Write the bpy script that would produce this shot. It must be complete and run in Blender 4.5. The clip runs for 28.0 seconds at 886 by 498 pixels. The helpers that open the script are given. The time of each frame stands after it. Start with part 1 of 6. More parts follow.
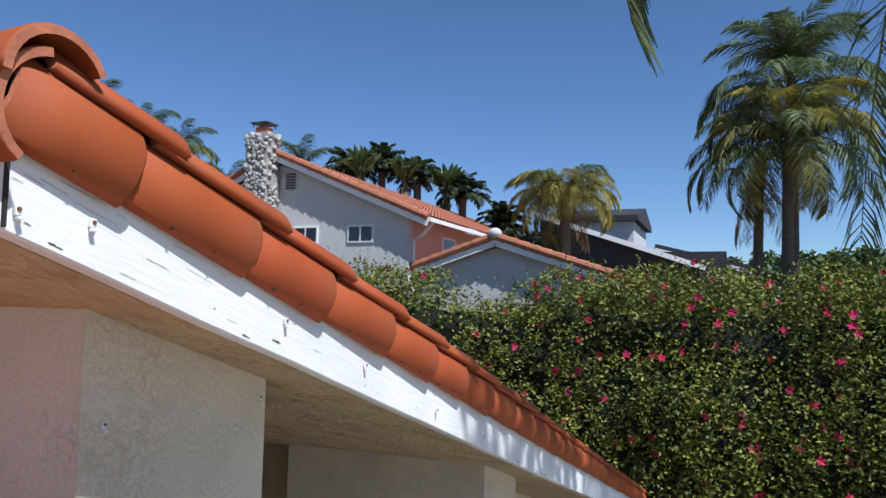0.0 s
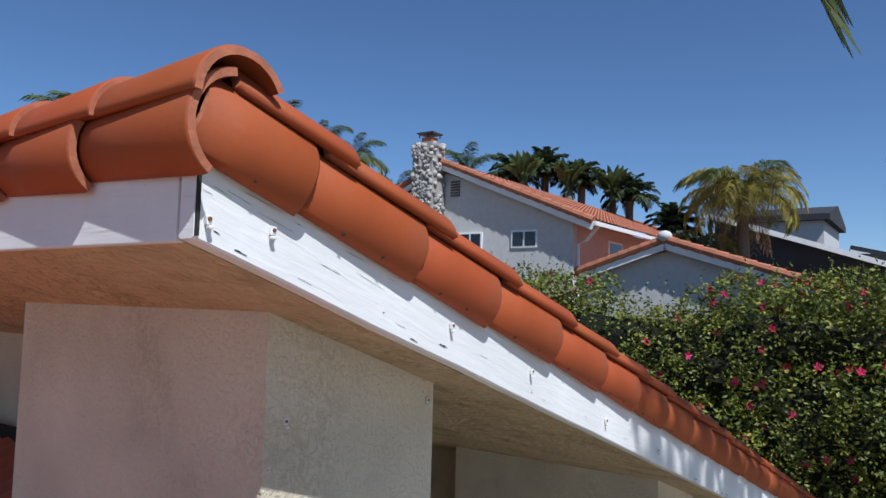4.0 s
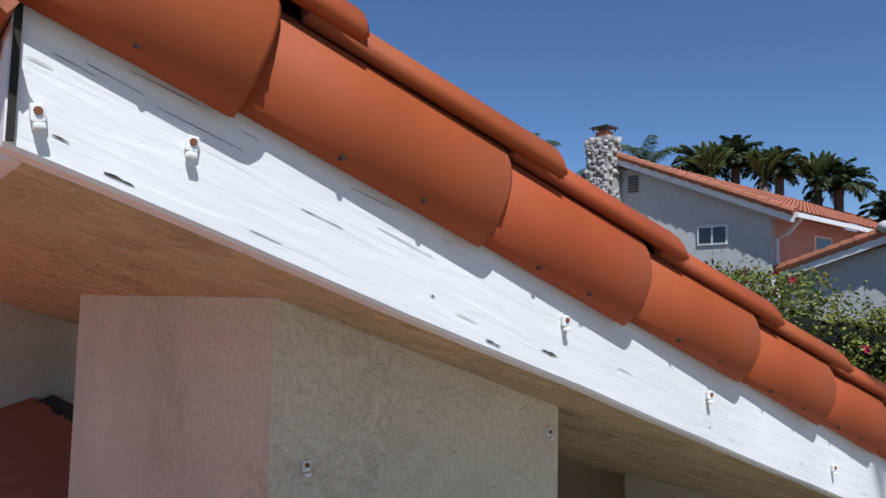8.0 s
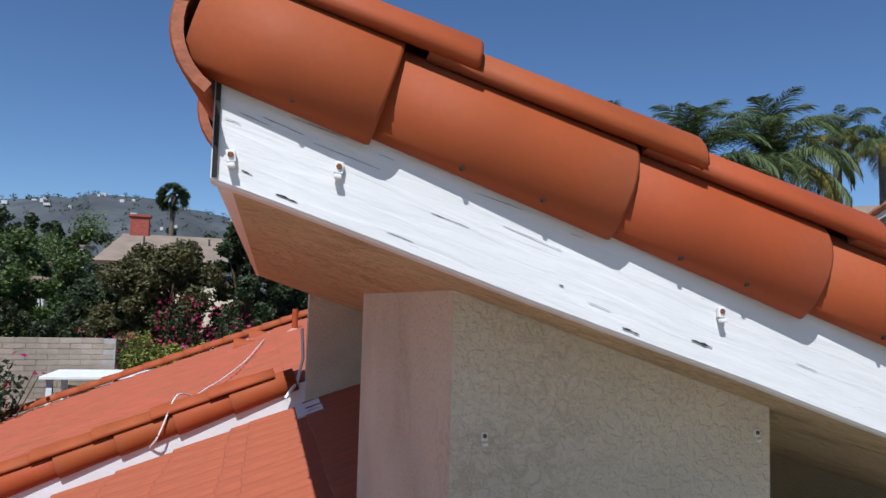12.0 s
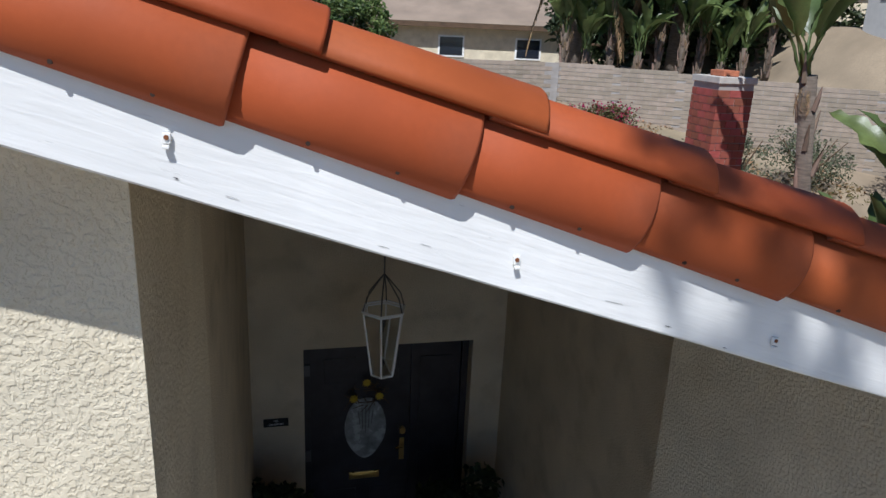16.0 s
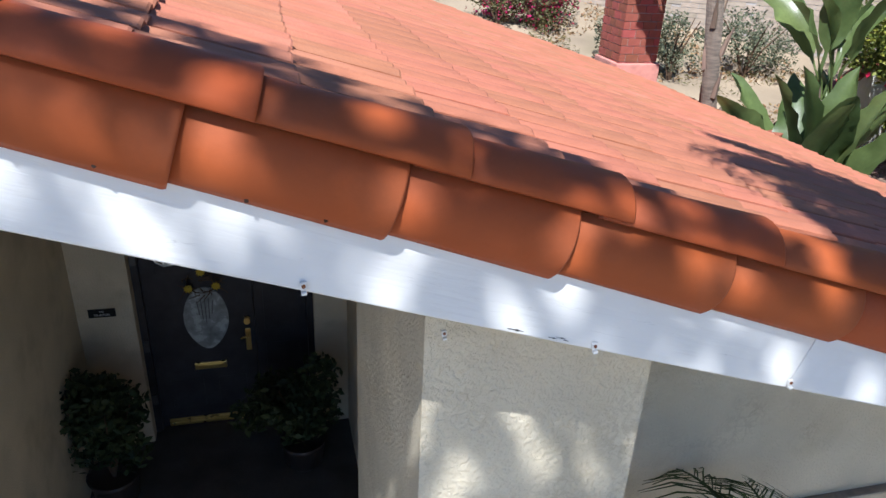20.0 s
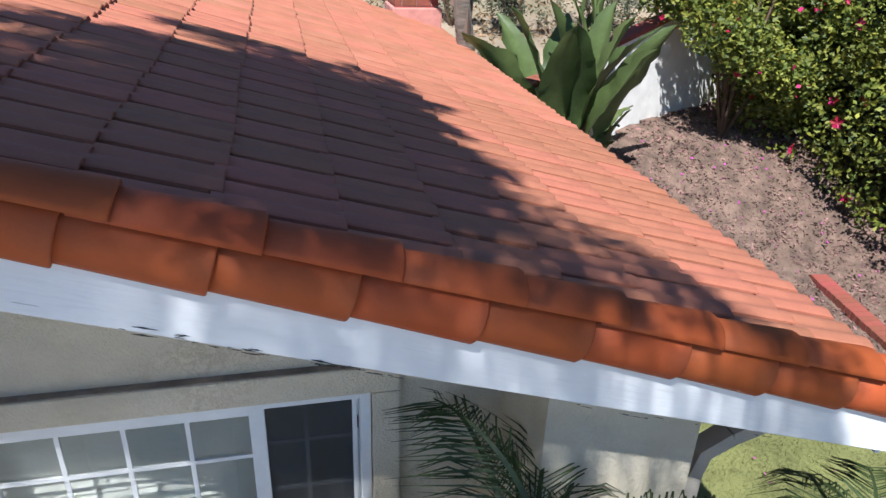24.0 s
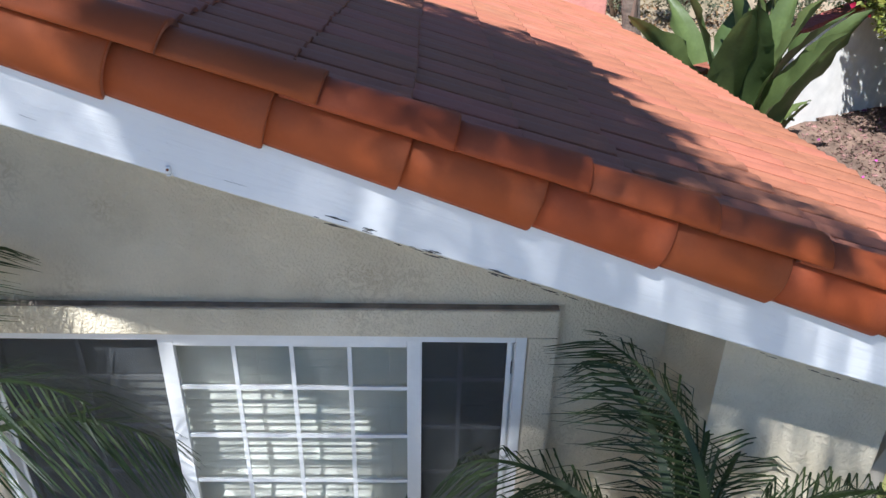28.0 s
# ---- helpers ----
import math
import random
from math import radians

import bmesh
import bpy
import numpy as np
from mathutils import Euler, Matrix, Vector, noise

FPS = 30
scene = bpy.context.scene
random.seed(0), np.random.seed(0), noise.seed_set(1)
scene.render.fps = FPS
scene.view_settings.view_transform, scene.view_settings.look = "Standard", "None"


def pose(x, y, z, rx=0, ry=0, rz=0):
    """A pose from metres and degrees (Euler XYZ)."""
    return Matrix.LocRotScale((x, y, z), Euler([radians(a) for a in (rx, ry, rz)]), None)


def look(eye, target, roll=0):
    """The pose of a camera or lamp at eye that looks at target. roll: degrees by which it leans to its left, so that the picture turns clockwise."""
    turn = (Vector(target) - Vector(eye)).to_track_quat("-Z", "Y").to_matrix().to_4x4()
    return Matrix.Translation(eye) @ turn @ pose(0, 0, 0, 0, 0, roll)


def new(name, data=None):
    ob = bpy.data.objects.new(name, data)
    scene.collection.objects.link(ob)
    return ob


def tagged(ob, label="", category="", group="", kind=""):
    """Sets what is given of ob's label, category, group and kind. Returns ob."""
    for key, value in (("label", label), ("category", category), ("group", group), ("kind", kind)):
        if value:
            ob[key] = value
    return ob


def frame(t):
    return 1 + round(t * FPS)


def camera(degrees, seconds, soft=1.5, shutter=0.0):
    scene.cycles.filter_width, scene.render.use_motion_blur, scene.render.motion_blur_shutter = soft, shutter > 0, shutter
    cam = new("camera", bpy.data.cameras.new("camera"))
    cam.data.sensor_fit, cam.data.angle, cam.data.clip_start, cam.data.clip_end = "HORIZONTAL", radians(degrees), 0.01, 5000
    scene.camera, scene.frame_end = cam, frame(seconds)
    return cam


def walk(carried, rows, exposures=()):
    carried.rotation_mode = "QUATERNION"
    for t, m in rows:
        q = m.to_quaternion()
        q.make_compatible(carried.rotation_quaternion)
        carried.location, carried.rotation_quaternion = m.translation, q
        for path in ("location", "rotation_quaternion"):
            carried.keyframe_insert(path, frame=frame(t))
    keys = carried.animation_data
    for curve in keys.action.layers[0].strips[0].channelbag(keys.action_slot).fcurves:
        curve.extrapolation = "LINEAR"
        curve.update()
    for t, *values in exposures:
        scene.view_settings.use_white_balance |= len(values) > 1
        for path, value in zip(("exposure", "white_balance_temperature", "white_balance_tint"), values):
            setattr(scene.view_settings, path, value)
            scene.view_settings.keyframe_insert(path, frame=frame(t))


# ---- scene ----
cam = camera(64.6, 28.0)
ROWS = [
    (0.0, 0.000, 0.000, 4.600, -67.98, 4.34, -1.10),
    (0.5, -0.025, 0.020, 4.590, -62.76, 4.33, -1.12),
    (1.0, -0.031, 0.032, 4.589, -57.63, 4.34, -1.10),
    (1.5, -0.039, 0.035, 4.590, -55.50, 4.33, -1.23),
    (2.0, -0.035, 0.024, 4.590, -55.54, 4.37, -1.31),
    (2.5, 0.009, 0.000, 4.585, -55.60, 4.42, -1.36),
    (3.0, 0.034, 0.004, 4.597, -55.56, 4.46, -1.36),
    (3.5, 0.026, 0.023, 4.600, -55.21, 4.48, -1.40),
    (5.5, 0.123, 0.000, 4.594, -52.23, 4.53, -1.49),
    (6.0, 0.204, 0.026, 4.593, -51.18, 4.56, -1.45),
    (6.5, 0.323, 0.088, 4.593, -50.10, 4.54, -1.48),
    (7.0, 0.469, 0.184, 4.595, -49.06, 4.53, -1.49),
    (7.5, 0.570, 0.255, 4.576, -45.21, 4.51, -1.37),
    (8.0, 0.616, 0.299, 4.568, -40.03, 4.48, -1.27),
    (8.5, 0.623, 0.323, 4.564, -34.85, 4.43, -1.31),
    (9.0, 0.618, 0.307, 4.556, -29.66, 4.43, -1.24),
    (9.5, 0.607, 0.287, 4.540, -24.46, 4.42, -1.24),
    (10.0, 0.600, 0.255, 4.538, -19.27, 4.41, -1.24),
    (10.5, 0.618, 0.210, 4.542, -14.97, 4.44, -1.31),
    (11.0, 0.666, 0.169, 4.544, -14.32, 4.49, -1.40),
    (11.5, 0.716, 0.121, 4.546, -14.35, 4.54, -1.45),
    (13.5, 1.048, -0.006, 4.565, -13.01, -0.24, -2.34),
    (14.0, 1.163, -0.025, 4.567, -13.12, -3.47, -2.41),
    (14.5, 1.317, -0.062, 4.566, -12.96, -6.66, -2.45),
    (15.0, 1.495, -0.091, 4.573, -12.78, -10.41, -2.48),
    (15.5, 1.720, -0.100, 4.576, -12.76, -13.81, -2.54),
    (16.0, 1.994, -0.095, 4.575, -13.17, -17.22, -2.47),
    (16.5, 2.289, -0.067, 4.576, -13.18, -20.63, -2.49),
    (17.0, 2.565, -0.028, 4.572, -13.26, -23.83, -2.58),
    (17.5, 2.808, -0.013, 4.551, -13.44, -25.44, -2.62),
    (18.0, 3.034, -0.026, 4.487, -13.47, -25.57, -2.64),
    (18.5, 3.208, -0.081, 4.395, -13.48, -25.61, -2.72),
    (19.0, 3.353, -0.152, 4.392, -13.53, -25.61, -2.73),
    (19.5, 3.417, -0.149, 4.396, -13.62, -25.62, -2.72),
    (20.0, 3.435, -0.110, 4.405, -13.71, -25.64, -2.57),
    (20.5, 3.615, -0.109, 4.426, -13.78, -25.58, -2.69),
    (21.0, 4.085, -0.200, 4.404, -13.80, -25.55, -2.66),
    (21.5, 4.700, -0.450, 4.430, -13.84, -25.64, -2.69),
    (22.0, 5.437, -0.658, 4.428, -13.88, -25.70, -2.76),
    (22.5, 6.152, -0.678, 4.386, -14.00, -25.64, -2.58),
    (24.5, 6.924, -0.529, 3.647, -12.37, -26.16, -1.88),
    (25.0, 6.880, -0.473, 3.622, -13.06, -26.29, -1.89),
    (25.5, 6.879, -0.455, 3.590, -13.01, -26.22, -1.77),
    (26.0, 6.872, -0.480, 3.564, -12.77, -26.22, -1.74),
    (26.5, 6.852, -0.526, 3.554, -11.88, -26.07, -1.66),
    (27.0, 6.830, -0.592, 3.556, -9.06, -26.04, -1.52),
    (27.5, 6.811, -0.637, 3.552, -5.73, -25.95, -1.22),
    (28.0, 6.786, -0.659, 3.555, -0.71, -26.10, -1.09),
]
walk(cam, [(t, pose(x, y, z, 90 + pitch, roll, yaw)) for t, x, y, z, yaw, pitch, roll in ROWS],
     [(0.0, 0.3, 5700, 10), (3.5, 0.1, 5700, 10), (11.0, 0.05, 5750, 10), (16.5, 0.15, 5800, 10), (17.5, 0.45, 5800, 10), (19.0, 1.0, 5800, 10), (21.0, 0.85, 5800, 10), (22.0, 0.6, 5800, 10), (24.5, 0.95, 5800, 10), (28.0, 1.0, 5800, 10)])

# ---- light ----
SUN = Vector((-0.1416, -0.274, 0.446)).normalized()
elev, azim = math.asin(SUN.z), math.atan2(SUN.x, SUN.y)
world = bpy.data.worlds.new("world")
scene.world = world
world.use_nodes = True
wn = world.node_tree.nodes
sky = wn.new("ShaderNodeTexSky")
sky.sky_type, sky.sun_disc = "NISHITA", False
sky.sun_elevation, sky.sun_rotation = elev, azim
sky.altitude, sky.air_density, sky.dust_density, sky.ozone_density = 900, 1.0, 0.0, 6.0
world.node_tree.links.new(sky.outputs[0], wn["Background"].inputs[0])
wn["Background"].inputs[1].default_value = 0.086
lamp = bpy.data.lights.new("sun", "SUN")
lamp.energy, lamp.angle, lamp.color = 5.0, radians(0.53), (1.0, 0.96, 0.90)
sun = new("sun", lamp)
sun.matrix_world = look(SUN * 60, (0, 0, 0))

rng = np.random.default_rng(7)

# ---- materials ----


def material(name, base, rough=0.8, metal=0.0, var=0.12, scale=6.0, fine=60.0, bump=0.15, dirt=None, dirt_amt=0.0,
             dirt_scale=1.5, per_object=0.0, island=0.0, stretch=None, spec=0.4, bump_dist=0.01):
    """A surface with colour variation at two sizes, fine relief, and optional stains of a second colour."""
    m = bpy.data.materials.new(name)
    m.use_nodes = True
    n, l = m.node_tree.nodes, m.node_tree.links
    b = n["Principled BSDF"]
    b.inputs["Roughness"].default_value, b.inputs["Metallic"].default_value = rough, metal
    b.inputs["Specular IOR Level"].default_value = spec
    tc = n.new("ShaderNodeTexCoord")
    vec = tc.outputs["Object"]
    if stretch:
        mp = n.new("ShaderNodeMapping")
        mp.inputs["Scale"].default_value = stretch
        l.new(vec, mp.inputs[0])
        vec = mp.outputs[0]

    def tex(s, detail=4.0):
        t = n.new("ShaderNodeTexNoise")
        t.inputs["Scale"].default_value, t.inputs["Detail"].default_value = s, detail
        l.new(vec, t.inputs["Vector"])
        return t.outputs[0]

    def mixed(f, a, c, kind="MIX"):
        x = n.new("ShaderNodeMix")
        x.data_type, x.blend_type = "RGBA", kind
        for sock, val in ((0, f), (6, a), (7, c)):
            if isinstance(val, (int, float)):
                x.inputs[sock].default_value = val
            elif isinstance(val, tuple):
                x.inputs[sock].default_value = (*val[:3], 1)
            else:
                l.new(val, x.inputs[sock])
        return x.outputs[2]

    def ranged(v, a, c, lo, hi):
        r = n.new("ShaderNodeMapRange")
        for i, q in zip((1, 2, 3, 4), (a, c, lo, hi)):
            r.inputs[i].default_value = q
        l.new(v, r.inputs[0])
        return r.outputs[0]

    dark = tuple(c * (1 - var * 1.6) for c in base)
    lite = tuple(min(1, c * (1 + var)) for c in base)
    big, small = tex(scale), tex(fine, 6.0)
    col = mixed(ranged(big, 0.3, 0.7, 0, 1), dark, lite)
    col = mixed(ranged(small, 0.3, 0.7, 0, 0.5), col, tuple(c * (1 - var) for c in base))
    if dirt:
        col = mixed(ranged(tex(dirt_scale, 8.0), 0.52, 0.72, 0, dirt_amt), col, dirt)
    if per_object or island:
        src = n.new("ShaderNodeObjectInfo").outputs["Random"] if per_object else n.new("ShaderNodeNewGeometry").outputs["Random Per Island"]
        amt = per_object or island
        hsv = n.new("ShaderNodeHueSaturation")
        l.new(ranged(src, 0, 1, 1 - amt, 1 + amt), hsv.inputs["Value"])
        l.new(ranged(src, 0, 1, 0.5 + amt * 0.06, 0.5 - amt * 0.06), hsv.inputs["Hue"])
        l.new(col, hsv.inputs["Color"])
        col = hsv.outputs[0]
    l.new(col, b.inputs["Base Color"])
    if bump:
        bp = n.new("ShaderNodeBump")
        bp.inputs["Strength"].default_value, bp.inputs["Distance"].default_value = bump, bump_dist
        l.new(small, bp.inputs["Height"])
        l.new(bp.outputs[0], b.inputs["Normal"])
    l.new(ranged(big, 0.3, 0.7, rough - 0.08, min(1, rough + 0.08)), b.inputs["Roughness"])
    return m


def paint_wood(name, base, wear):
    """White paint on a board: fine grain along the slope, hairline cracks and grey flakes."""
    m = material(name, base, 0.62, var=0.06, scale=3, fine=30, bump=0.0)
    n, l = m.node_tree.nodes, m.node_tree.links
    b = n["Principled BSDF"]
    old = b.inputs["Base Color"].links[0].from_socket
    tc = n.new("ShaderNodeTexCoord")

    def noise_of(scale3, s, det, dist=0.0):
        turn = n.new("ShaderNodeMapping")
        turn.inputs["Rotation"].default_value = (0, -radians(18), 0)
        l.new(tc.outputs["Object"], turn.inputs[0])
        mp = n.new("ShaderNodeMapping")
        mp.inputs["Scale"].default_value = scale3
        l.new(turn.outputs[0], mp.inputs[0])
        t = n.new("ShaderNodeTexNoise")
        t.inputs["Scale"].default_value, t.inputs["Detail"].default_value, t.inputs["Distortion"].default_value = s, det, dist
        l.new(mp.outputs[0], t.inputs["Vector"])
        return t.outputs[0]

    def ramp(v, *stops):
        r = n.new("ShaderNodeValToRGB")
        els = r.color_ramp.elements
        while len(els) < len(stops):
            els.new(0.5)
        for e, (p, q) in zip(els, stops):
            e.position, e.color = p, (q, q, q, 1)
        l.new(v, r.inputs[0])
        return r.outputs[0]

    grain = noise_of((2.5, 1, 24), 3.0, 8.0, 0.5)
    crack = ramp(noise_of((0.8, 1, 22), 2.4, 4.0, 0.35), (0.4975, 0), (0.4995, 1), (0.5005, 1), (0.5025, 0))
    where = ramp(noise_of((2, 1, 5), 2.0, 4.0), (0.53, 0), (0.60, 1))
    flake = ramp(noise_of((9, 9, 42), 2.0, 5.0, 0.5), (0.725, 0), (0.74, 1))
    a = n.new("ShaderNodeMath")
    a.operation = "MULTIPLY"
    l.new(crack, a.inputs[0]); l.new(where, a.inputs[1])
    c = n.new("ShaderNodeMath")
    c.operation = "MAXIMUM"
    l.new(a.outputs[0], c.inputs[0]); l.new(flake, c.inputs[1])
    d = n.new("ShaderNodeMath")
    d.operation = "MULTIPLY"
    d.inputs[1].default_value = wear
    l.new(c.outputs[0], d.inputs[0])
    x = n.new("ShaderNodeMix")
    x.data_type = "RGBA"
    l.new(d.outputs[0], x.inputs[0]); l.new(old, x.inputs[6])
    x.inputs[7].default_value = (0.10, 0.095, 0.09, 1)
    l.new(x.outputs[2], b.inputs["Base Color"])
    h = n.new("ShaderNodeMath")
    h.operation = "SUBTRACT"
    l.new(grain, h.inputs[0]); l.new(d.outputs[0], h.inputs[1])
    bp = n.new("ShaderNodeBump")
    bp.inputs["Strength"].default_value, bp.inputs["Distance"].default_value = 0.28, 0.006
    l.new(h.outputs[0], bp.inputs["Height"])
    l.new(bp.outputs[0], b.inputs["Normal"])
    return m



def trowelled(m, scale, depth):
    """Adds the lumpy relief of hand-thrown plaster: flattened islands and pits, and sand between."""
    n, l = m.node_tree.nodes, m.node_tree.links
    tc = n.new("ShaderNodeTexCoord")

    def noise_at(s, det, dist):
        t = n.new("ShaderNodeTexNoise")
        t.inputs["Scale"].default_value, t.inputs["Detail"].default_value, t.inputs["Distortion"].default_value = s, det, dist
        l.new(tc.outputs["Object"], t.inputs["Vector"])
        return t.outputs[0]

    r = n.new("ShaderNodeMapRange")
    r.interpolation_type = "SMOOTHSTEP"
    r.inputs[1].default_value, r.inputs[2].default_value = 0.38, 0.62
    l.new(noise_at(scale, 7.0, 0.0), r.inputs[0])
    a = n.new("ShaderNodeMath")
    a.operation = "MULTIPLY_ADD"
    a.inputs[1].default_value = 0.35
    l.new(noise_at(scale * 5, 4.0, 0.2), a.inputs[0])
    l.new(r.outputs[0], a.inputs[2])
    bp = n.new("ShaderNodeBump")
    bp.inputs["Strength"].default_value, bp.inputs["Distance"].default_value = 0.75, depth
    l.new(a.outputs[0], bp.inputs["Height"])
    l.new(bp.outputs[0], n["Principled BSDF"].inputs["Normal"])
    return m



def wormed(m, colour, share):
    """Curling brown weather stains: thin crooked lines in loose patches."""
    n, l = m.node_tree.nodes, m.node_tree.links
    b = n["Principled BSDF"]
    old = b.inputs["Base Color"].links[0].from_socket
    tc = n.new("ShaderNodeTexCoord")

    def ramp_of(scale, det, dist, stops):
        t = n.new("ShaderNodeTexNoise")
        t.inputs["Scale"].default_value, t.inputs["Detail"].default_value, t.inputs["Distortion"].default_value = scale, det, dist
        l.new(tc.outputs["Object"], t.inputs["Vector"])
        r = n.new("ShaderNodeValToRGB")
        while len(r.color_ramp.elements) < len(stops):
            r.color_ramp.elements.new(0.5)
        for e, (p, q) in zip(r.color_ramp.elements, stops):
            e.position, e.color = p, (q, q, q, 1)
        l.new(t.outputs[0], r.inputs[0])
        return r.outputs[0]

    line = ramp_of(26, 6.0, 0.8, ((0.42, 0), (0.49, 1), (0.51, 1), (0.60, 0)))
    patch = ramp_of(3.0, 4.0, 0.3, ((0.5, 0), (0.68, share)))
    k = n.new("ShaderNodeMath")
    k.operation = "MULTIPLY"
    l.new(line, k.inputs[0])
    l.new(patch, k.inputs[1])
    x = n.new("ShaderNodeMix")
    x.data_type = "RGBA"
    l.new(k.outputs[0], x.inputs[0])
    l.new(old, x.inputs[6])
    x.inputs[7].default_value = (*colour, 1)
    l.new(x.outputs[2], b.inputs["Base Color"])
    return m


M = {}
M["tile"] = material("terracotta glaze", (0.35, 0.076, 0.020), 0.66, var=0.14, scale=5, fine=90, bump=0.05, dirt=(0.22, 0.075, 0.04), dirt_amt=0.5, dirt_scale=5, per_object=0.05, spec=0.25)
M["tile_cut"] = material("raw clay", (0.44, 0.15, 0.075), 0.9, var=0.25, scale=12, fine=90, bump=0.5, bump_dist=0.004)
M["field"] = material("faded clay tile", (0.385, 0.142, 0.078), 0.85, var=0.10, scale=5, fine=70, bump=0.25, dirt=(0.40, 0.19, 0.12), dirt_amt=0.35, dirt_scale=3, per_object=0.10)
M["field_far"] = material("faded clay tiles", (0.385, 0.142, 0.078), 0.85, var=0.10, scale=5, fine=70, bump=0.25, dirt=(0.40, 0.19, 0.12), dirt_amt=0.35, dirt_scale=3, island=0.10)
M["field_left"] = material("orange clay tile", (0.37, 0.092, 0.043), 0.8, var=0.10, scale=5, fine=70, bump=0.25, island=0.08)
M["tile_joint"] = material("dark underlay", (0.03, 0.025, 0.02), 0.95)
M["white_wood"] = paint_wood("white painted board", (0.77, 0.757, 0.725), 0.22)
M["white_wood_low"] = paint_wood("white painted lower board", (0.72, 0.72, 0.71), 0.15)
M["white"] = material("white paint", (0.8, 0.8, 0.78), 0.45, var=0.05, fine=40)
M["stucco"] = trowelled(wormed(material("cream stucco", (0.69, 0.61, 0.455), 0.95, var=0.10, scale=2.5, fine=120, bump=0, dirt=(0.38, 0.32, 0.21), dirt_amt=0.3, dirt_scale=3.2), (0.30, 0.23, 0.13), 0.3), 80, 0.0034)
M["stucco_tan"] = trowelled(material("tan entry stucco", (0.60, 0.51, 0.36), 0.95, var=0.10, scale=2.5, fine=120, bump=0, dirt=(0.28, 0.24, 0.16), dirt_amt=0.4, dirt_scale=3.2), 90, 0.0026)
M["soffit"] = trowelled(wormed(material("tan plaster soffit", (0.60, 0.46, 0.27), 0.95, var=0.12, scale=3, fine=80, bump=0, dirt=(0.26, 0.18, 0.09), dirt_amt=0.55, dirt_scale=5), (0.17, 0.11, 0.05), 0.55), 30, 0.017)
M["dark_wood"] = material("black painted door", (0.032, 0.028, 0.032), 0.45, var=0.3, fine=30, bump=0.1)
M["brass"] = material("polished brass", (0.75, 0.52, 0.18), 0.3, 1.0, var=0.1)
M["iron"] = material("grey iron", (0.12, 0.12, 0.12), 0.5, 0.8)
M["rust"] = material("rusty screw", (0.22, 0.085, 0.035), 0.8, 0.3)
M["nail"] = material("dark rusty nail", (0.035, 0.018, 0.012), 0.8, 0.2)
M["plastic"] = material("white plastic clip", (0.78, 0.77, 0.73), 0.5, var=0.05)
M["dark_floor"] = material("dark slate floor", (0.085, 0.077, 0.07), 0.6, var=0.3, scale=3, fine=40)
M["concrete"] = material("concrete paving", (0.50, 0.47, 0.42), 0.95, var=0.15, fine=90, bump=0.3)
M["brick"] = material("red brick", (0.28, 0.078, 0.052), 0.9, var=0.2, fine=90, bump=0.4, per_object=0.22)
M["brick_far"] = material("red bricks", (0.33, 0.085, 0.055), 0.9, var=0.2, fine=90, bump=0.4, island=0.22)
M["mortar"] = material("grey mortar", (0.36, 0.33, 0.30), 0.95, fine=120, bump=0.4)
M["pink_flash"] = material("pink mortar apron", (0.55, 0.25, 0.20), 0.95, var=0.2, fine=60, bump=0.5)
M["block"] = material("slump block", (0.35, 0.285, 0.22), 0.95, var=0.12, fine=70, bump=0.5, island=0.13)
M["bark"] = material("palm bark", (0.17, 0.135, 0.105), 0.95, var=0.3, scale=6, fine=40, bump=0.8, stretch=(1, 1, 6), bump_dist=0.02)
M["husk"] = material("dry brown leaf sheath", (0.21, 0.15, 0.11), 0.95, var=0.35, scale=8, fine=40, bump=0.8, stretch=(1, 1, 0.2), per_object=0.3)
M["bark_brown"] = material("brown bark", (0.12, 0.075, 0.045), 0.95, var=0.3, fine=40, bump=0.8)
M["frond"] = material("palm leaflets", (0.12, 0.16, 0.055), 0.55, var=0.3, scale=2, fine=20, bump=0, island=0.35)
# darker than the other fronds: the tall palm's shade is in the colour
M["frond_shaded"] = material("young palm leaflets darkened for shade", (0.042, 0.068, 0.022), 0.5, var=0.3, scale=2, fine=20, bump=0, island=0.35)
M["frond_yellow"] = material("yellowing palm leaflets", (0.30, 0.26, 0.05), 0.6, var=0.3, scale=2, fine=20, bump=0, island=0.35)
M["frond_dry"] = material("dry palm leaflets", (0.26, 0.17, 0.085), 0.9, var=0.25, scale=2, fine=20, bump=0, island=0.3)
M["leaf"] = material("hedge leaves", (0.155, 0.18, 0.024), 0.6, var=0.3, scale=1.2, fine=8, bump=0, island=0.55)
M["leaf_dark"] = material("dark tree leaves", (0.048, 0.070, 0.026), 0.55, var=0.3, scale=1, fine=6, bump=0, island=0.5)
M["leaf_olive"] = material("olive tree leaves", (0.125, 0.115, 0.042), 0.6, var=0.3, scale=1, fine=6, bump=0, island=0.45)
M["leaf_light"] = material("light tree leaves", (0.10, 0.15, 0.04), 0.55, var=0.3, scale=1, fine=6, bump=0, island=0.45)
# near-black colour stands in for the shade inside the hedge
M["hedge_core"] = material("near-black hedge shade", (0.018, 0.022, 0.010), 0.95, var=0.4, scale=3, fine=25, bump=0.8, bump_dist=0.05)
M["leaf_grey"] = material("grey green leaves", (0.15, 0.165, 0.10), 0.7, var=0.3, scale=1, fine=6, bump=0, island=0.4)
M["leaf_big"] = material("broad banana leaf", (0.12, 0.165, 0.055), 0.38, var=0.25, scale=4, fine=30, bump=0.2, per_object=0.25)
M["bract"] = material("crimson bracts", (0.32, 0.012, 0.06), 0.6, var=0.2, island=0.35, bump=0)
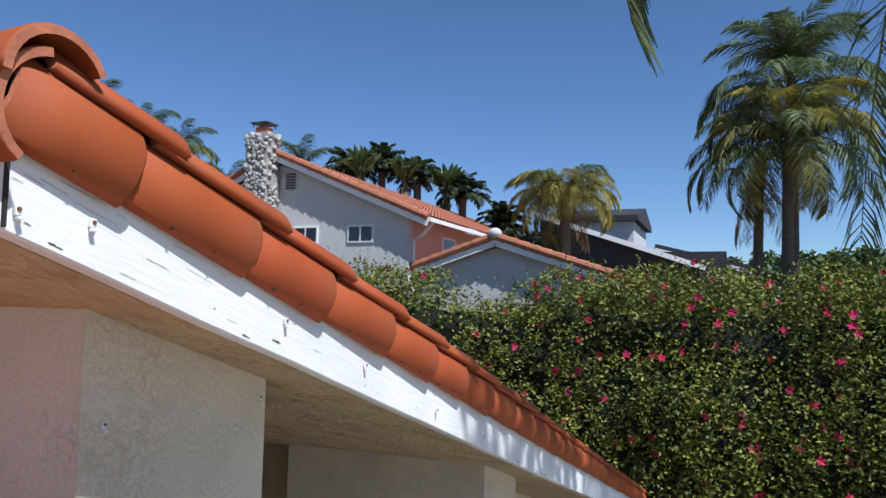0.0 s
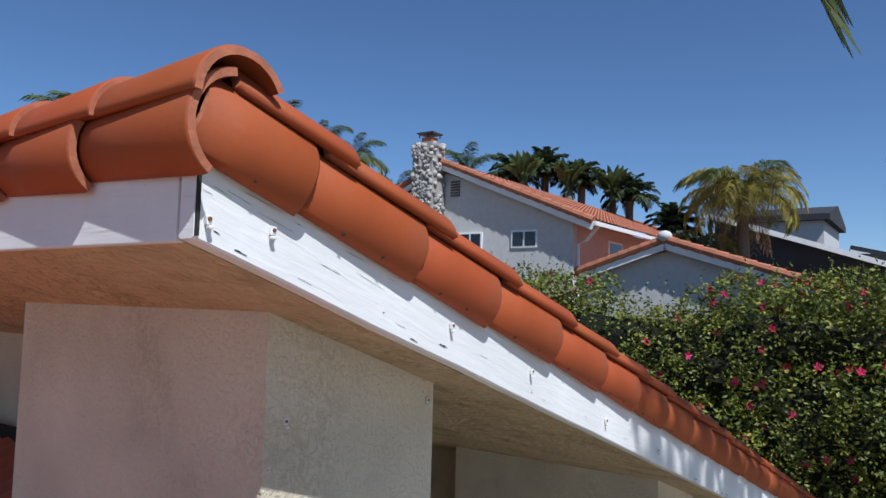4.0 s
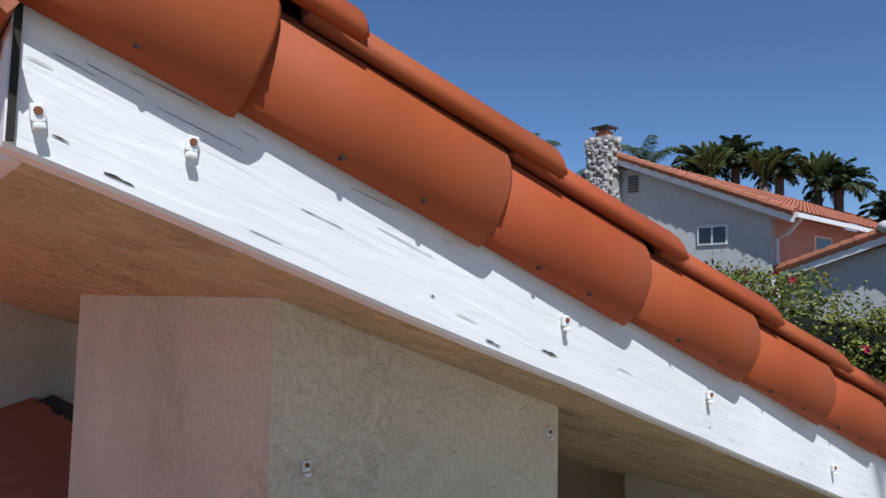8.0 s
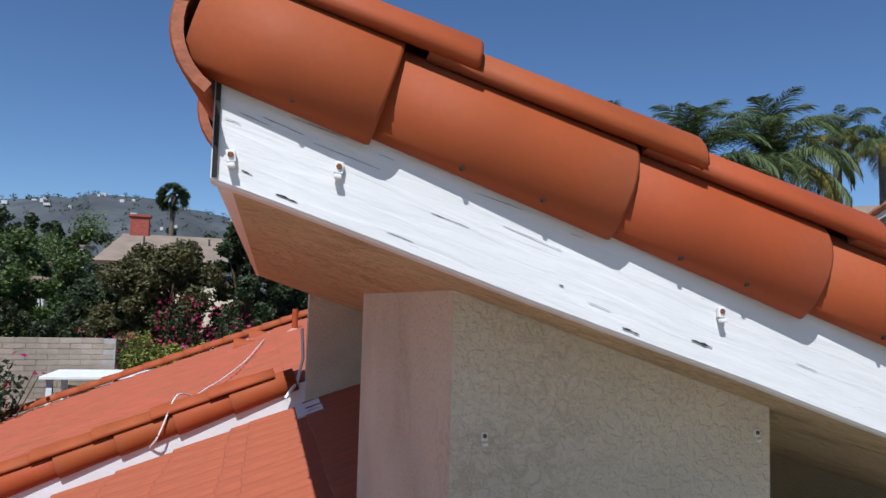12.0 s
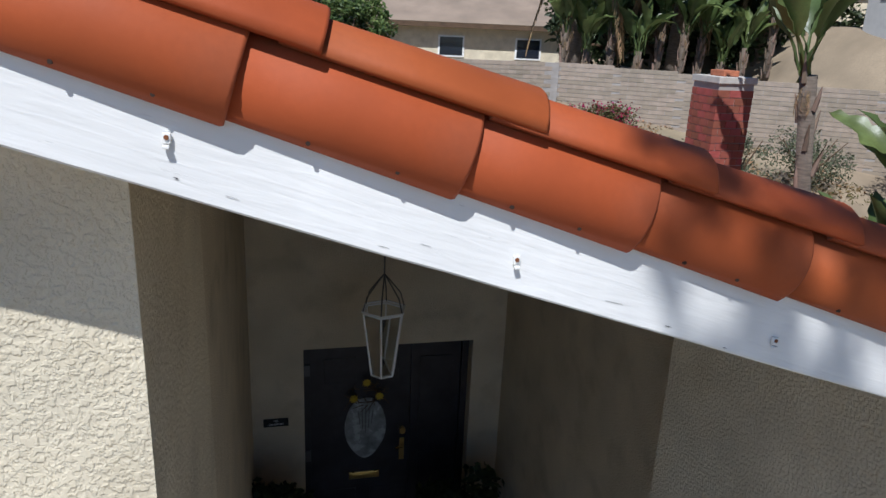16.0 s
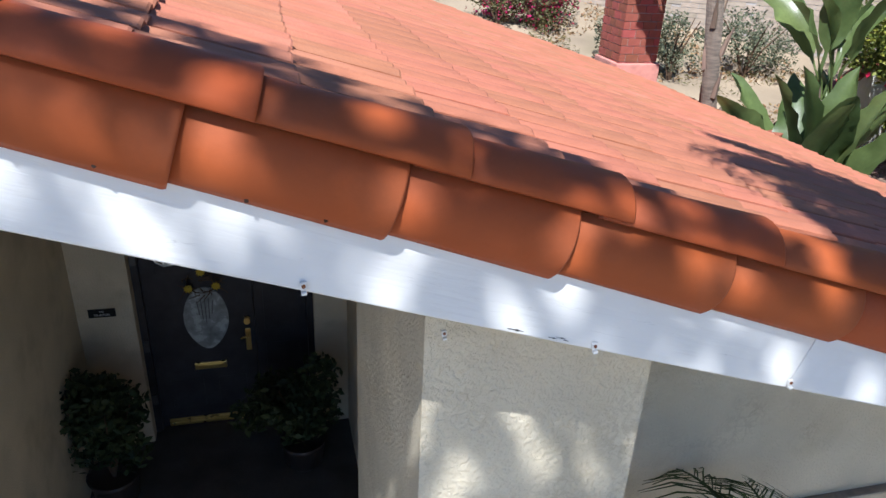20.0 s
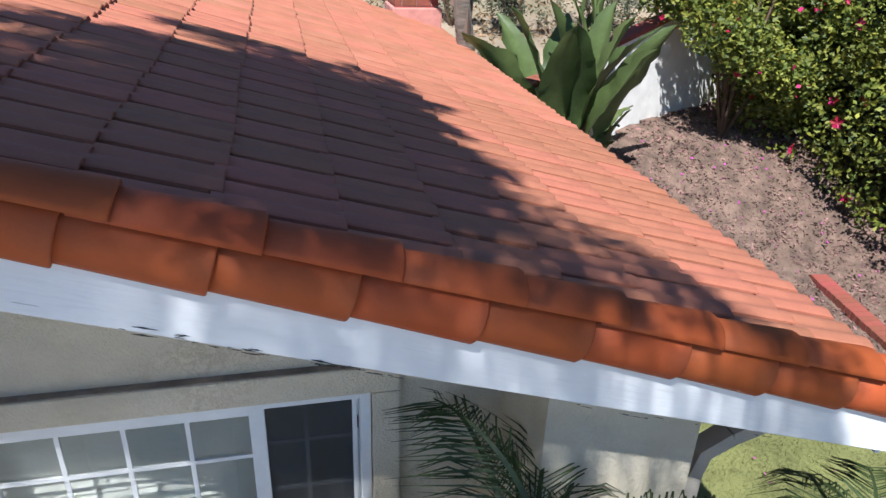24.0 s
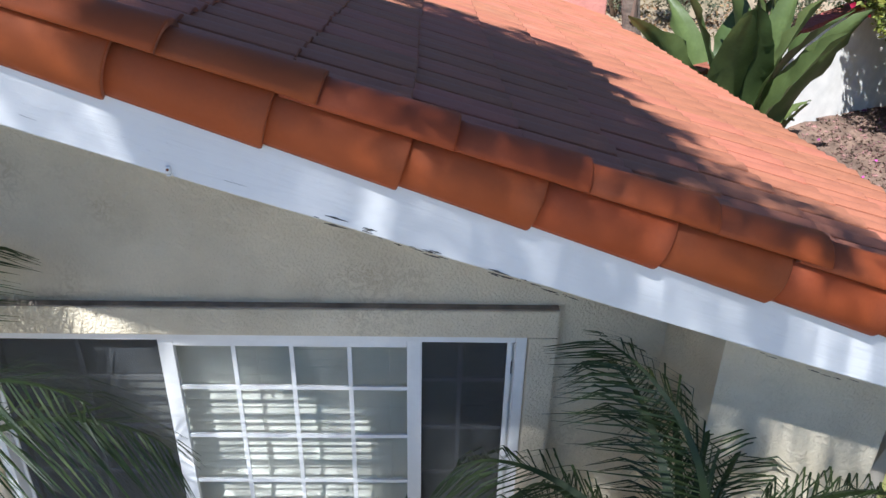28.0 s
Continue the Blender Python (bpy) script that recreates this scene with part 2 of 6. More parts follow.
M["flower"] = material("pink red petals", (0.55, 0.02, 0.09), 0.6, var=0.2, island=0.3, bump=0)
M["grass"] = material("lawn grass", (0.19, 0.195, 0.065), 0.95, var=0.3, scale=1.5, fine=60, bump=0.6)
M["soil"] = material("ground", (0.30, 0.235, 0.16), 0.98, var=0.25, scale=0.6, fine=20, bump=0.5, dirt=(0.12, 0.11, 0.05), dirt_amt=0.6, dirt_scale=0.35)
M["mulch"] = material("bark mulch", (0.26, 0.160, 0.125), 0.98, var=0.35, scale=5, fine=50, bump=0.9, bump_dist=0.03, dirt=(0.12, 0.065, 0.05), dirt_amt=0.6, dirt_scale=14, island=0.5)
M["pot"] = material("dark glazed pot", (0.05, 0.035, 0.03), 0.4)
M["shingle"] = material("tan shingles", (0.27, 0.205, 0.155), 0.95, var=0.15, scale=1, fine=25, bump=0.4, island=0.12)
M["shingle_black"] = material("dark shingles", (0.035, 0.035, 0.04), 0.9, var=0.2, scale=1, fine=25, bump=0.4)
M["wall_pale"] = material("pale stucco", (0.55, 0.54, 0.52), 0.95, var=0.06, fine=60, bump=0.2)
M["wall_peach"] = material("peach stucco", (0.52, 0.38, 0.30), 0.95, var=0.06, fine=60, bump=0.2)
M["stone"] = material("river stones", (0.40, 0.38, 0.35), 0.9, var=0.2, fine=30, bump=0.4, per_object=0.3)
M["blind"] = material("cream blind slats", (0.70, 0.70, 0.63), 0.7, var=0.06)
# the dimness indoors is put into this dark base colour
M["room"] = material("room wall darkened for dimness", (0.10, 0.095, 0.085), 0.9)
# scrub colour shifted to blue-grey: the haze of distance is mixed in
M["hill"] = material("hazed hill scrub", (0.085, 0.093, 0.098), 0.98, var=0.35, scale=0.006, fine=0.05, bump=0, dirt=(0.05, 0.065, 0.06), dirt_amt=0.95, dirt_scale=0.02)
M["plate"] = material("black plate", (0.01, 0.01, 0.01), 0.5)
M["letters"] = material("white letters", (0.7, 0.7, 0.68), 0.6)


def thin(name, share=0.3):
    """Lets some light through a leaf."""
    m = M[name]
    n, l = m.node_tree.nodes, m.node_tree.links
    b = n["Principled BSDF"]
    tr, mx = n.new("ShaderNodeBsdfTranslucent"), n.new("ShaderNodeMixShader")
    l.new(b.inputs["Base Color"].links[0].from_socket, tr.inputs[0])
    mx.inputs[0].default_value = share
    l.new(b.outputs[0], mx.inputs[1])
    l.new(tr.outputs[0], mx.inputs[2])
    l.new(mx.outputs[0], n["Material Output"].inputs[0])


thin("leaf", 0.14)
for q in ("leaf_dark", "leaf_olive", "leaf_light", "leaf_grey", "leaf_big", "frond", "frond_shaded", "frond_yellow", "flower", "bract"):
    thin(q)


def glass_material():
    m = bpy.data.materials.new("window glass")
    m.use_nodes = True
    b = m.node_tree.nodes["Principled BSDF"]
    b.inputs["Base Color"].default_value = (0.9, 0.95, 0.93, 1)
    b.inputs["Roughness"].default_value, b.inputs["Transmission Weight"].default_value, b.inputs["IOR"].default_value = 0.02, 1.0, 1.45
    return m


M["glass"] = glass_material()

# ---- building blocks ----


def hold(ob, parent):
    if parent is not None:
        ob.parent = parent
        if parent.type == "EMPTY":
            ob.matrix_parent_inverse = parent.matrix_basis.inverted()


def thing(name, at, label, category, group="", kind=""):
    ob = new(name)
    ob.empty_display_size = 0.2
    ob.matrix_basis = Matrix.Translation(at)
    return tagged(ob, label, category, group, kind)


def finish(name, me, mat, parent, label, smooth):
    for q in (mat if isinstance(mat, (list, tuple)) else [mat]):
        me.materials.append(M[q] if isinstance(q, str) else q)
    if smooth:
        me.polygons.foreach_set("use_smooth", [True] * len(me.polygons))
    ob = new(name, me)
    hold(ob, parent)
    return tagged(ob, label)


def part(name, bm, mat, parent=None, label="", smooth=False):
    me = bpy.data.meshes.new(name)
    bm.to_mesh(me)
    bm.free()
    return finish(name, me, mat, parent, label, smooth)


def sheet(name, verts, faces, mat, parent=None, label="", smooth=False):
    me = bpy.data.meshes.new(name)
    if isinstance(verts, np.ndarray):
        verts = verts.tolist()
    me.from_pydata(verts, [], faces.tolist() if isinstance(faces, np.ndarray) else faces)
    me.update()
    return finish(name, me, mat, parent, label, smooth)


def box(x0, x1, y0, y1, z0, z1, bevel=0.0, bm=None):
    own = bm is None
    bm = bm or bmesh.new()
    vs = [bm.verts.new((x, y, z)) for x in (x0, x1) for y in (y0, y1) for z in (z0, z1)]
    fs = [bm.faces.new([vs[i] for i in f]) for f in ((0, 1, 3, 2), (4, 6, 7, 5), (0, 4, 5, 1), (2, 3, 7, 6), (0, 2, 6, 4), (1, 5, 7, 3))]
    if bevel and own:
        bmesh.ops.bevel(bm, geom=bm.edges[:], offset=bevel, segments=2, affect="EDGES", profile=0.6)
    return bm


def moved(bm, m):
    bmesh.ops.transform(bm, matrix=m, verts=bm.verts)
    return bm


def tube(points, radii, sides=8, bm=None, cap=True):
    """A round bar along points."""
    bm = bm or bmesh.new()
    pts = [Vector(p) for p in points]
    rings = []
    for i, p in enumerate(pts):
        d = (pts[min(i + 1, len(pts) - 1)] - pts[max(i - 1, 0)]).normalized()
        a = d.orthogonal().normalized() if abs(d.z) > 0.9 else d.cross(Vector((0, 0, 1))).normalized()
        c = d.cross(a)
        r = radii[i] if isinstance(radii, (list, tuple)) else radii
        rings.append([bm.verts.new(p + (a * math.cos(t) + c * math.sin(t)) * r) for t in np.linspace(0, 2 * math.pi, sides, endpoint=False)])
    for r0, r1 in zip(rings, rings[1:]):
        for j in range(sides):
            bm.faces.new((r0[j], r0[(j + 1) % sides], r1[(j + 1) % sides], r1[j]))
    if cap:
        bm.faces.new(rings[0][::-1])
        bm.faces.new(rings[-1])
    return bm


def prism(poly, y0, y1):
    """An (x, z) outline drawn out along y."""
    bm = bmesh.new()
    a = [bm.verts.new((x, y0, z)) for x, z in poly]
    b = [bm.verts.new((x, y1, z)) for x, z in poly]
    k = len(poly)
    for i in range(k):
        bm.faces.new((a[i], a[(i + 1) % k], b[(i + 1) % k], b[i]))
    bm.faces.new(a[::-1])
    bm.faces.new(b)
    bmesh.ops.recalc_face_normals(bm, faces=bm.faces[:])
    return bm


# ---- the roof's frame: u down the slope, v along the ridge, w off the slope ----
SL = radians(18.0)
CS, SN, TN = math.cos(SL), math.sin(SL), math.tan(SL)
OX, OZ, EDGE = 0.71, 4.814, 0.978
PITCH, EAVE, FAR = 0.357, 8.80, 9.7
SLOPE = Matrix(((CS, 0, SN, OX), (0, 1, 0, 0), (-SN, 0, CS, OZ), (0, 0, 0, 1)))
# the tiles lie a little flatter than the boards under them
TILED = SLOPE @ Matrix.Translation((0.9, 0, 0)) @ pose(0, 0, 0, 0, -0.46, 0) @ Matrix.Translation((-0.9, 0, 0))


def line_z(x, w=0.0):
    """Height of the sheet w above the rake line at x."""
    return OZ - (x - OX) * TN + w / CS


# ---- ground: one sheet to the horizon ----
def smoothstep(a, b, x):
    t = np.clip((x - a) / (b - a), 0, 1)
    return t * t * (3 - 2 * t)


WALL_A, WALL_B = Vector((9.9, 7.71, 1.80)), Vector((14.2, 9.95, 2.90))


def beyond_wall(x, y):
    """How far a place lies behind the line of the white garden wall."""
    return -0.462 * (x - WALL_A.x) + 0.887 * (y - WALL_A.y)


def height(x, y):
    x, y = np.asarray(x, float), np.asarray(y, float)
    behind = beyond_wall(x, y)
    mulch = -0.37 + 1.35 * smoothstep(5.6, 9.0, y) * smoothstep(9.6, 11.2, x)
    bank = np.interp(y, [8.5, 10.2, 14.0, 16.0, 18.0, 24.0], [-0.37, 1.2, 2.0, 2.45, 2.95, 3.0])
    k = smoothstep(0.1, 0.5, behind)
    z = mulch * (1 - k) + (-0.37 + (bank + 0.37) * smoothstep(-6, 1, x)) * k
    first = 14.2 + 1.6 * smoothstep(5.0, 8.0, y)
    z = z + 2.3 * smoothstep(first, 19, x)
    z = z - 3.0 * smoothstep(-4, -30, x) - 4 * smoothstep(22, 60, y) * (1 - smoothstep(-10, 60, x))
    return z


def build_ground():
    gx = np.concatenate([[-3000, -1500, -700, -300, -150, -80, -50, -30], np.arange(-20, 30.1, 0.5), [40, 55, 80, 150, 300, 700, 1500, 3000]])
    gy = np.concatenate([[-3000, -1500, -700, -300, -150, -80, -40, -20], np.arange(-10, 30.1, 0.5), [40, 55, 80, 150, 300, 700, 1500, 3000]])
    xx, yy = np.meshgrid(gx, gy, indexing="ij")
    zz = height(xx, yy) + rng.normal(0, 0.012, xx.shape) * (np.abs(xx) < 40)
    v = np.stack([xx, yy, zz], -1).reshape(-1, 3)
    nx, ny = len(gx), len(gy)
    i = (np.arange(nx - 1)[:, None] * ny + np.arange(ny - 1)[None]).reshape(-1)
    f = np.stack([i, i + ny, i + ny + 1, i + 1], -1)
    ob = sheet("ground", v, f, "soil", smooth=True)
    tagged(ob, "dry sandy soil rising in a bank behind the house", "ground", kind="structure")
    return ob


ground = build_ground()

# ---- house: walls and pillars ----


def sloped_wall(name, x0, x1, y0, y1, z0, w, mat, label):
    """A wall whose top follows the roof slope."""
    bm = prism([(x0, z0), (x1, z0), (x1, line_z(x1, w)), (x0, line_z(x0, w))], y0, y1)
    ob = part(name, bm, mat)
    return tagged(ob, label, "wall", kind="structure")


SOF = -0.112
sloped_wall("wall_pillar_upper", 1.095, 1.733, 1.256, 2.42, -0.45, SOF + 0.012, "stucco", "cream stucco pillar under the high corner of the roof")
sloped_wall("wall_pillar_lower", 3.765, 4.39, 1.256, 2.54, -0.45, SOF + 0.012, "stucco", "cream stucco pillar beside the entry in dappled shade")
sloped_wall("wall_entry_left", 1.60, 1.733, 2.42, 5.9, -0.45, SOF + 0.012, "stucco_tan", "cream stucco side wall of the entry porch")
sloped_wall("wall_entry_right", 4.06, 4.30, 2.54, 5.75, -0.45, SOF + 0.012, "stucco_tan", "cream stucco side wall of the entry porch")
# the wall with the window opening
WY, WX0, WX1, WZ0, WZ1 = 1.76, 4.90, 7.19, 0.30, 1.99
sloped_wall("wall_front_1", 4.39, WX0, WY, WY + 0.2, -0.45, SOF + 0.012, "stucco", "cream stucco front wall in shade")
sloped_wall("wall_front_2", WX1, 8.40, WY, WY + 0.2, -0.45, SOF + 0.012, "stucco", "cream stucco front wall beside the window")
sloped_wall("wall_front_3", WX0, WX1, WY, WY + 0.2, WZ1, SOF + 0.012, "stucco", "cream stucco wall over the window")
tagged(part("wall_front_4", box(WX0, WX1, WY, WY + 0.2, -0.45, WZ0), "stucco"), "cream stucco wall under the window", "wall", kind="structure")
sloped_wall("wall_pillar_end", 7.76, 8.40, 1.256, 2.4, -0.45, SOF + 0.012, "stucco", "cream stucco corner pillar at the low end of the roof")
tagged(part("wall_side", box(8.20, 8.40, 2.4, FAR - 0.3, -0.45, 2.05), "stucco"), "cream stucco side wall under the eave", "wall", kind="structure")
tagged(part("wall_back", box(-5.0, 8.20, FAR - 0.5, FAR - 0.3, -0.45, 2.05), "stucco"), "cream stucco back wall", "wall", kind="structure")
# entry back wall with the doorway
DY, DX0, DX1, DZ, STEP = 5.66, 2.23, 3.79, 2.07, -0.23
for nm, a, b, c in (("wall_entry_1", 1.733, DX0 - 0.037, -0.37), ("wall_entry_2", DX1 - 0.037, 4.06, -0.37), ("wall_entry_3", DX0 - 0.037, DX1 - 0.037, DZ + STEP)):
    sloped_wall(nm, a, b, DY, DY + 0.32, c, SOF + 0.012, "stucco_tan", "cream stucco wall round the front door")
tagged(part("floor", box(1.0, 4.4, -1.5, 6.0, -0.45, -0.33), "dark_floor"), "dark slate porch floor", "floor", kind="structure")
# clerestory wall above the lower roof
tagged(part("wall_clerestory", prism([(1.06, 3.0), (1.60, 3.0), (1.60, line_z(1.60, SOF)), (1.06, line_z(1.06, SOF))], 4.83, 5.0), "stucco"), "cream stucco wall above the lower roof", "wall", kind="structure")

# ---- roof deck, soffit, boards ----
RIDGE_U = 1.46
bm = box(0.04, EAVE, EDGE + 0.04, 4.86, 0.02, 0.06)
box(RIDGE_U, EAVE, 4.86, FAR, 0.02, 0.06, bm=bm)
deck = part("roof_right", moved(bm, SLOPE), "tile_joint")
tagged(deck, "long roof slope of faded red clay tiles", "roof", kind="structure")
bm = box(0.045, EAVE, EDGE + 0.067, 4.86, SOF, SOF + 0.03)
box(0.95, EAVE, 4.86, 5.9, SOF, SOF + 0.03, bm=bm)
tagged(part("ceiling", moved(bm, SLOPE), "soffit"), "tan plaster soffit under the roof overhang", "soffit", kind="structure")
# rake boards
board = thing("rake_board", (OX, EDGE, OZ), "white painted wooden rake board, cracked and peeling at the top", "fascia board")


def board_piece(name, u0, u1, mat, label):
    n = int((u1 - u0) / 0.12)
    bm = bmesh.new()
    rows = []
    for i in range(n + 1):
        u = u0 + (u1 - u0) * i / n
        lo = SOF - 0.004 + 0.011 * max(0, u - 4.1) / 1.6 + 0.0025 * noise.noise((u * 3, 1, 0)) + 0.0015 * noise.noise((u * 11, 5, 0))
        yy = EDGE + 0.013 + 0.0015 * noise.noise((u * 2, 9, 3))
        cut = (lambda w: -w * TN - 0.006) if u == 0 else (lambda w: u)
        rows.append([bm.verts.new((cut(q[2]), q[1], q[2])) for q in ((u, yy, 0.075), (u, yy, lo + 0.004), (u, yy + 0.004, lo), (u, yy + 0.034, lo), (u, yy + 0.038, lo + 0.004), (u, yy + 0.038, 0.075))])
    for a, b in zip(rows, rows[1:]):
        for j in range(6):
            bm.faces.new((a[j], a[(j + 1) % 6], b[(j + 1) % 6], b[j]))
    bm.faces.new(rows[0])
    bm.faces.new(rows[-1][::-1])
    bmesh.ops.recalc_face_normals(bm, faces=bm.faces[:])
    return part(name, moved(bm, SLOPE), mat, board, label)


board_piece("upper_board", 0.0, 4.1, "white_wood", "cracked white paint showing the grain")
board_piece("lower_board", 4.103, EAVE + 0.02, "white_wood_low", "smoother white paint with small grey flakes")
# bare wood where the paint has flaked, and open cracks along the grain
def sliver(length, high, seed):
    g = random.Random(seed)
    top = [(length * (k / 5 - 0.5), high * (0.25 + 0.75 * math.sin(math.pi * k / 5)) * g.uniform(0.2, 1.0)) for k in range(6)]
    bot = [(x + g.uniform(-0.1, 0.1) * length / 5, -z * g.uniform(0.2, 1.0)) for x, z in top[::-1]]
    return mesh_of("bare_patch", prism(top + bot, 0, 0.0006), ["bare_wood"])


def mesh_of(name, bm, mats):
    me = bpy.data.meshes.new(name)
    bm.to_mesh(me)
    bm.free()
    for q in mats:
        me.materials.append(M[q])
    return me


M["bare_wood"] = material("grey bare wood", (0.045, 0.040, 0.036), 0.95, var=0.3, fine=90, bump=0.4)
cracks = [sliver(0.02 + 0.018 * k, 0.0004 + 0.00006 * k, k) for k in range(5)]
chips = [sliver(0.008 + 0.007 * k, 0.0012 + 0.0004 * k, 20 + k) for k in range(5)]
flakes = [sliver(0.014 + 0.012 * k, 0.0022 + 0.0006 * k, 40 + k) for k in range(5)]
pick = random.Random(5)
spots = [(cracks[k % 5], 0.03 + 0.62 * (k / 12) ** 1.3, pick.uniform(SOF + 0.012, 0.005)) for k in range(12)]
spots += [(cracks[pick.randrange(3)], pick.uniform(0.7, 2.2), pick.uniform(SOF + 0.01, -0.05)) for k in range(5)]
spots += [(chips[k % 5], pick.uniform(0.05, 3.6), SOF + 0.004 + 0.03 * pick.random() ** 2) for k in range(12)]
spots += [(flakes[k % 5] if k % 2 else chips[k % 5], pick.uniform(6.05, 6.85), SOF + 0.004 + 0.026 * pick.random() ** 1.4) for k in range(30)]
spots += [(flakes[k % 3], pick.uniform(7.3, 8.2), SOF + 0.005 + 0.012 * pick.random()) for k in range(12)]
spots += [(cracks[k % 5], 4.9 + 0.5 * k, SOF + 0.03 + 0.02 * pick.random()) for k in range(3)]
for me, u, w in spots:
    ob = new("bare_patch", me)
    hold(ob, board)
    ob.matrix_basis = SLOPE @ pose(u, EDGE + 0.0114, w, 0, pick.uniform(-2.5, 2.5), 0)
# fascia along the high edge
bm = box(OX, OX + 0.038, EDGE + 0.068, 4.86, line_z(OX, SOF) - 0.006, OZ + 0.05, 0.003)
tagged(part("fascia_board", bm, "white_wood"), "white painted fascia board along the high edge", "fascia board")
# corner gap
part("corner_joint", box(OX - 0.004, OX + 0.002, EDGE + 0.008, EDGE + 0.018, line_z(OX, SOF) + 0.002, OZ + 0.01), "tile_joint", board, "dark open joint at the corner")

# ---- roof tiles ----


def barrel(r0, r1, a0, a1, cx, cz, length, thick=0.014, lift=0.0, n=14):
    """A curved cover tile along +x: head at x = 0, lower end at x = length. Angles in degrees in the (y, z) plane."""
    bm = bmesh.new()
    rings = []
    for x, r, up in ((0, r0, -lift * 0.4), (length * 0.5, (r0 + r1) / 2, lift * 0.3), (length - 0.006, r1, lift), (length, r1 - 0.003, lift)):
        ring = []
        for k in range(n + 1):
            t = radians(a0 + (a1 - a0) * k / n)
            ring.append(bm.verts.new((x, cx + r * math.cos(t), cz + up + r * math.sin(t))))
        for k in range(n, -1, -1):
            t = radians(a0 + (a1 - a0) * k / n)
            ring.append(bm.verts.new((x, cx + (r - thick) * math.cos(t), cz + up + (r - thick) * math.sin(t))))
        rings.append(ring)
    m = len(rings[0])
    for a, b in zip(rings, rings[1:]):
        for j in range(m):
            f = bm.faces.new((a[j], b[j], b[(j + 1) % m], a[(j + 1) % m]))
            f.smooth = True
    for ring, flip in ((rings[0], 1), (rings[-1], 0)):
        for k in range(n):
            q = (ring[k], ring[k + 1], ring[m - 2 - k], ring[m - 1 - k])
            f = bm.faces.new(q if flip else q[::-1])
            f.material_index = 1
    bmesh.ops.recalc_face_normals(bm, faces=bm.faces[:])
    return bm


LEN = PITCH + 0.07
# lower rake tile hangs over the board, upper one covers its top and the field
low_me = mesh_of("rake_tile", barrel(0.081, 0.098, 229, 72, 1.034, 0.078, LEN), ["tile", "tile_cut"])
low_short = mesh_of("rake_tile", barrel(0.090, 0.098, 229, 72, 1.034, 0.078, 0.25), ["tile", "tile_cut"])
top_short = mesh_of("rake_cover", barrel(0.091, 0.106, 156, -10, 1.038, 0.115, 0.30, 0.018), ["tile", "tile_cut"])
top_me = mesh_of("rake_cover", barrel(0.086, 0.106, 156, -10, 1.038, 0.115, LEN, 0.018), ["tile", "tile_cut"])
nail_me = mesh_of("tile_nail", tube([(0, 0.012, 0), (0, -0.0005, 0)], [0.0042, 0.0036], 8), ["nail"])


def piece(name, me, parent, m, label=""):
    ob = new(name, me)
    ob.parent = parent
    ob.matrix_basis = m
    return tagged(ob, label)


def settled(u, v, w):
    """A tile laid at u, turned a little about its own axis at (v, w)."""
    turn = pose(0, 0, 0, 1.6 * random.uniform(-1, 1), 0.25 * random.uniform(-1, 1), 0.35 * random.uniform(-1, 1))
    return Matrix.Translation((u, v, w)) @ turn @ Matrix.Translation((0, -v, -w))


# lower ends of the rake tiles, as unevenly lapped as they lie
TIPS = [0.2, 0.56, 0.897, 1.272, 1.64, 1.977, 2.324, 2.693, 3.05, 3.385, 3.755, 4.122, 4.465, 4.82, 5.184, 5.572, 5.945, 6.285, 6.637, 6.995, 7.33, 7.672, 8.014, 8.364, 8.71]
for k in range(len(TIPS)):
    u1 = TIPS[k]
    u0 = u1 - (0.25 if k == 0 else LEN)
    t = piece("rake_tile", low_short if k == 0 else low_me, deck, TILED @ settled(u0, 1.035, 0.080))
    for du in (-0.235, -0.11) if k < 9 else ():
        piece("tile_nail", nail_me, t, pose(u1 - u0 + du + 0.012 * random.uniform(-1, 1), EDGE - 0.0140 + 0.04 * (-0.235 - du), 0.021))
    piece("rake_cover", top_short if k == 0 else top_me, deck, TILED @ settled(u1 + 0.10 - (0.30 if k == 0 else LEN), 1.045, 0.115))

# cover tiles along the high edge: axis along -y, lower ends towards the corner
HIGH = Matrix(((0, 1, 0, 0), (-1, 0, 0, 0), (0, 0, 1, 0), (0, 0, 0, 1)))
high_low = mesh_of("rake_tile", barrel(0.078, 0.104, 234, 98, 1.030, 0.062, LEN), ["tile", "tile_cut"])
high_top = mesh_of("rake_cover", barrel(0.080, 0.096, 178, 26, 1.045, 0.114, LEN), ["tile", "tile_cut"])
for k in range(11):
    y1 = EDGE - 0.03 + k * PITCH
    m = Matrix.Translation((OX - 0.985, y1 + LEN, OZ - 0.001 + 0.003 * random.uniform(-1, 1))) @ HIGH
    piece("rake_tile", high_low, deck, m)
    m = Matrix.Translation((OX - 1.005, EDGE - 0.04 + k * 0.31 + LEN, OZ - 0.012)) @ HIGH
    piece("rake_cover", high_top, deck, m)


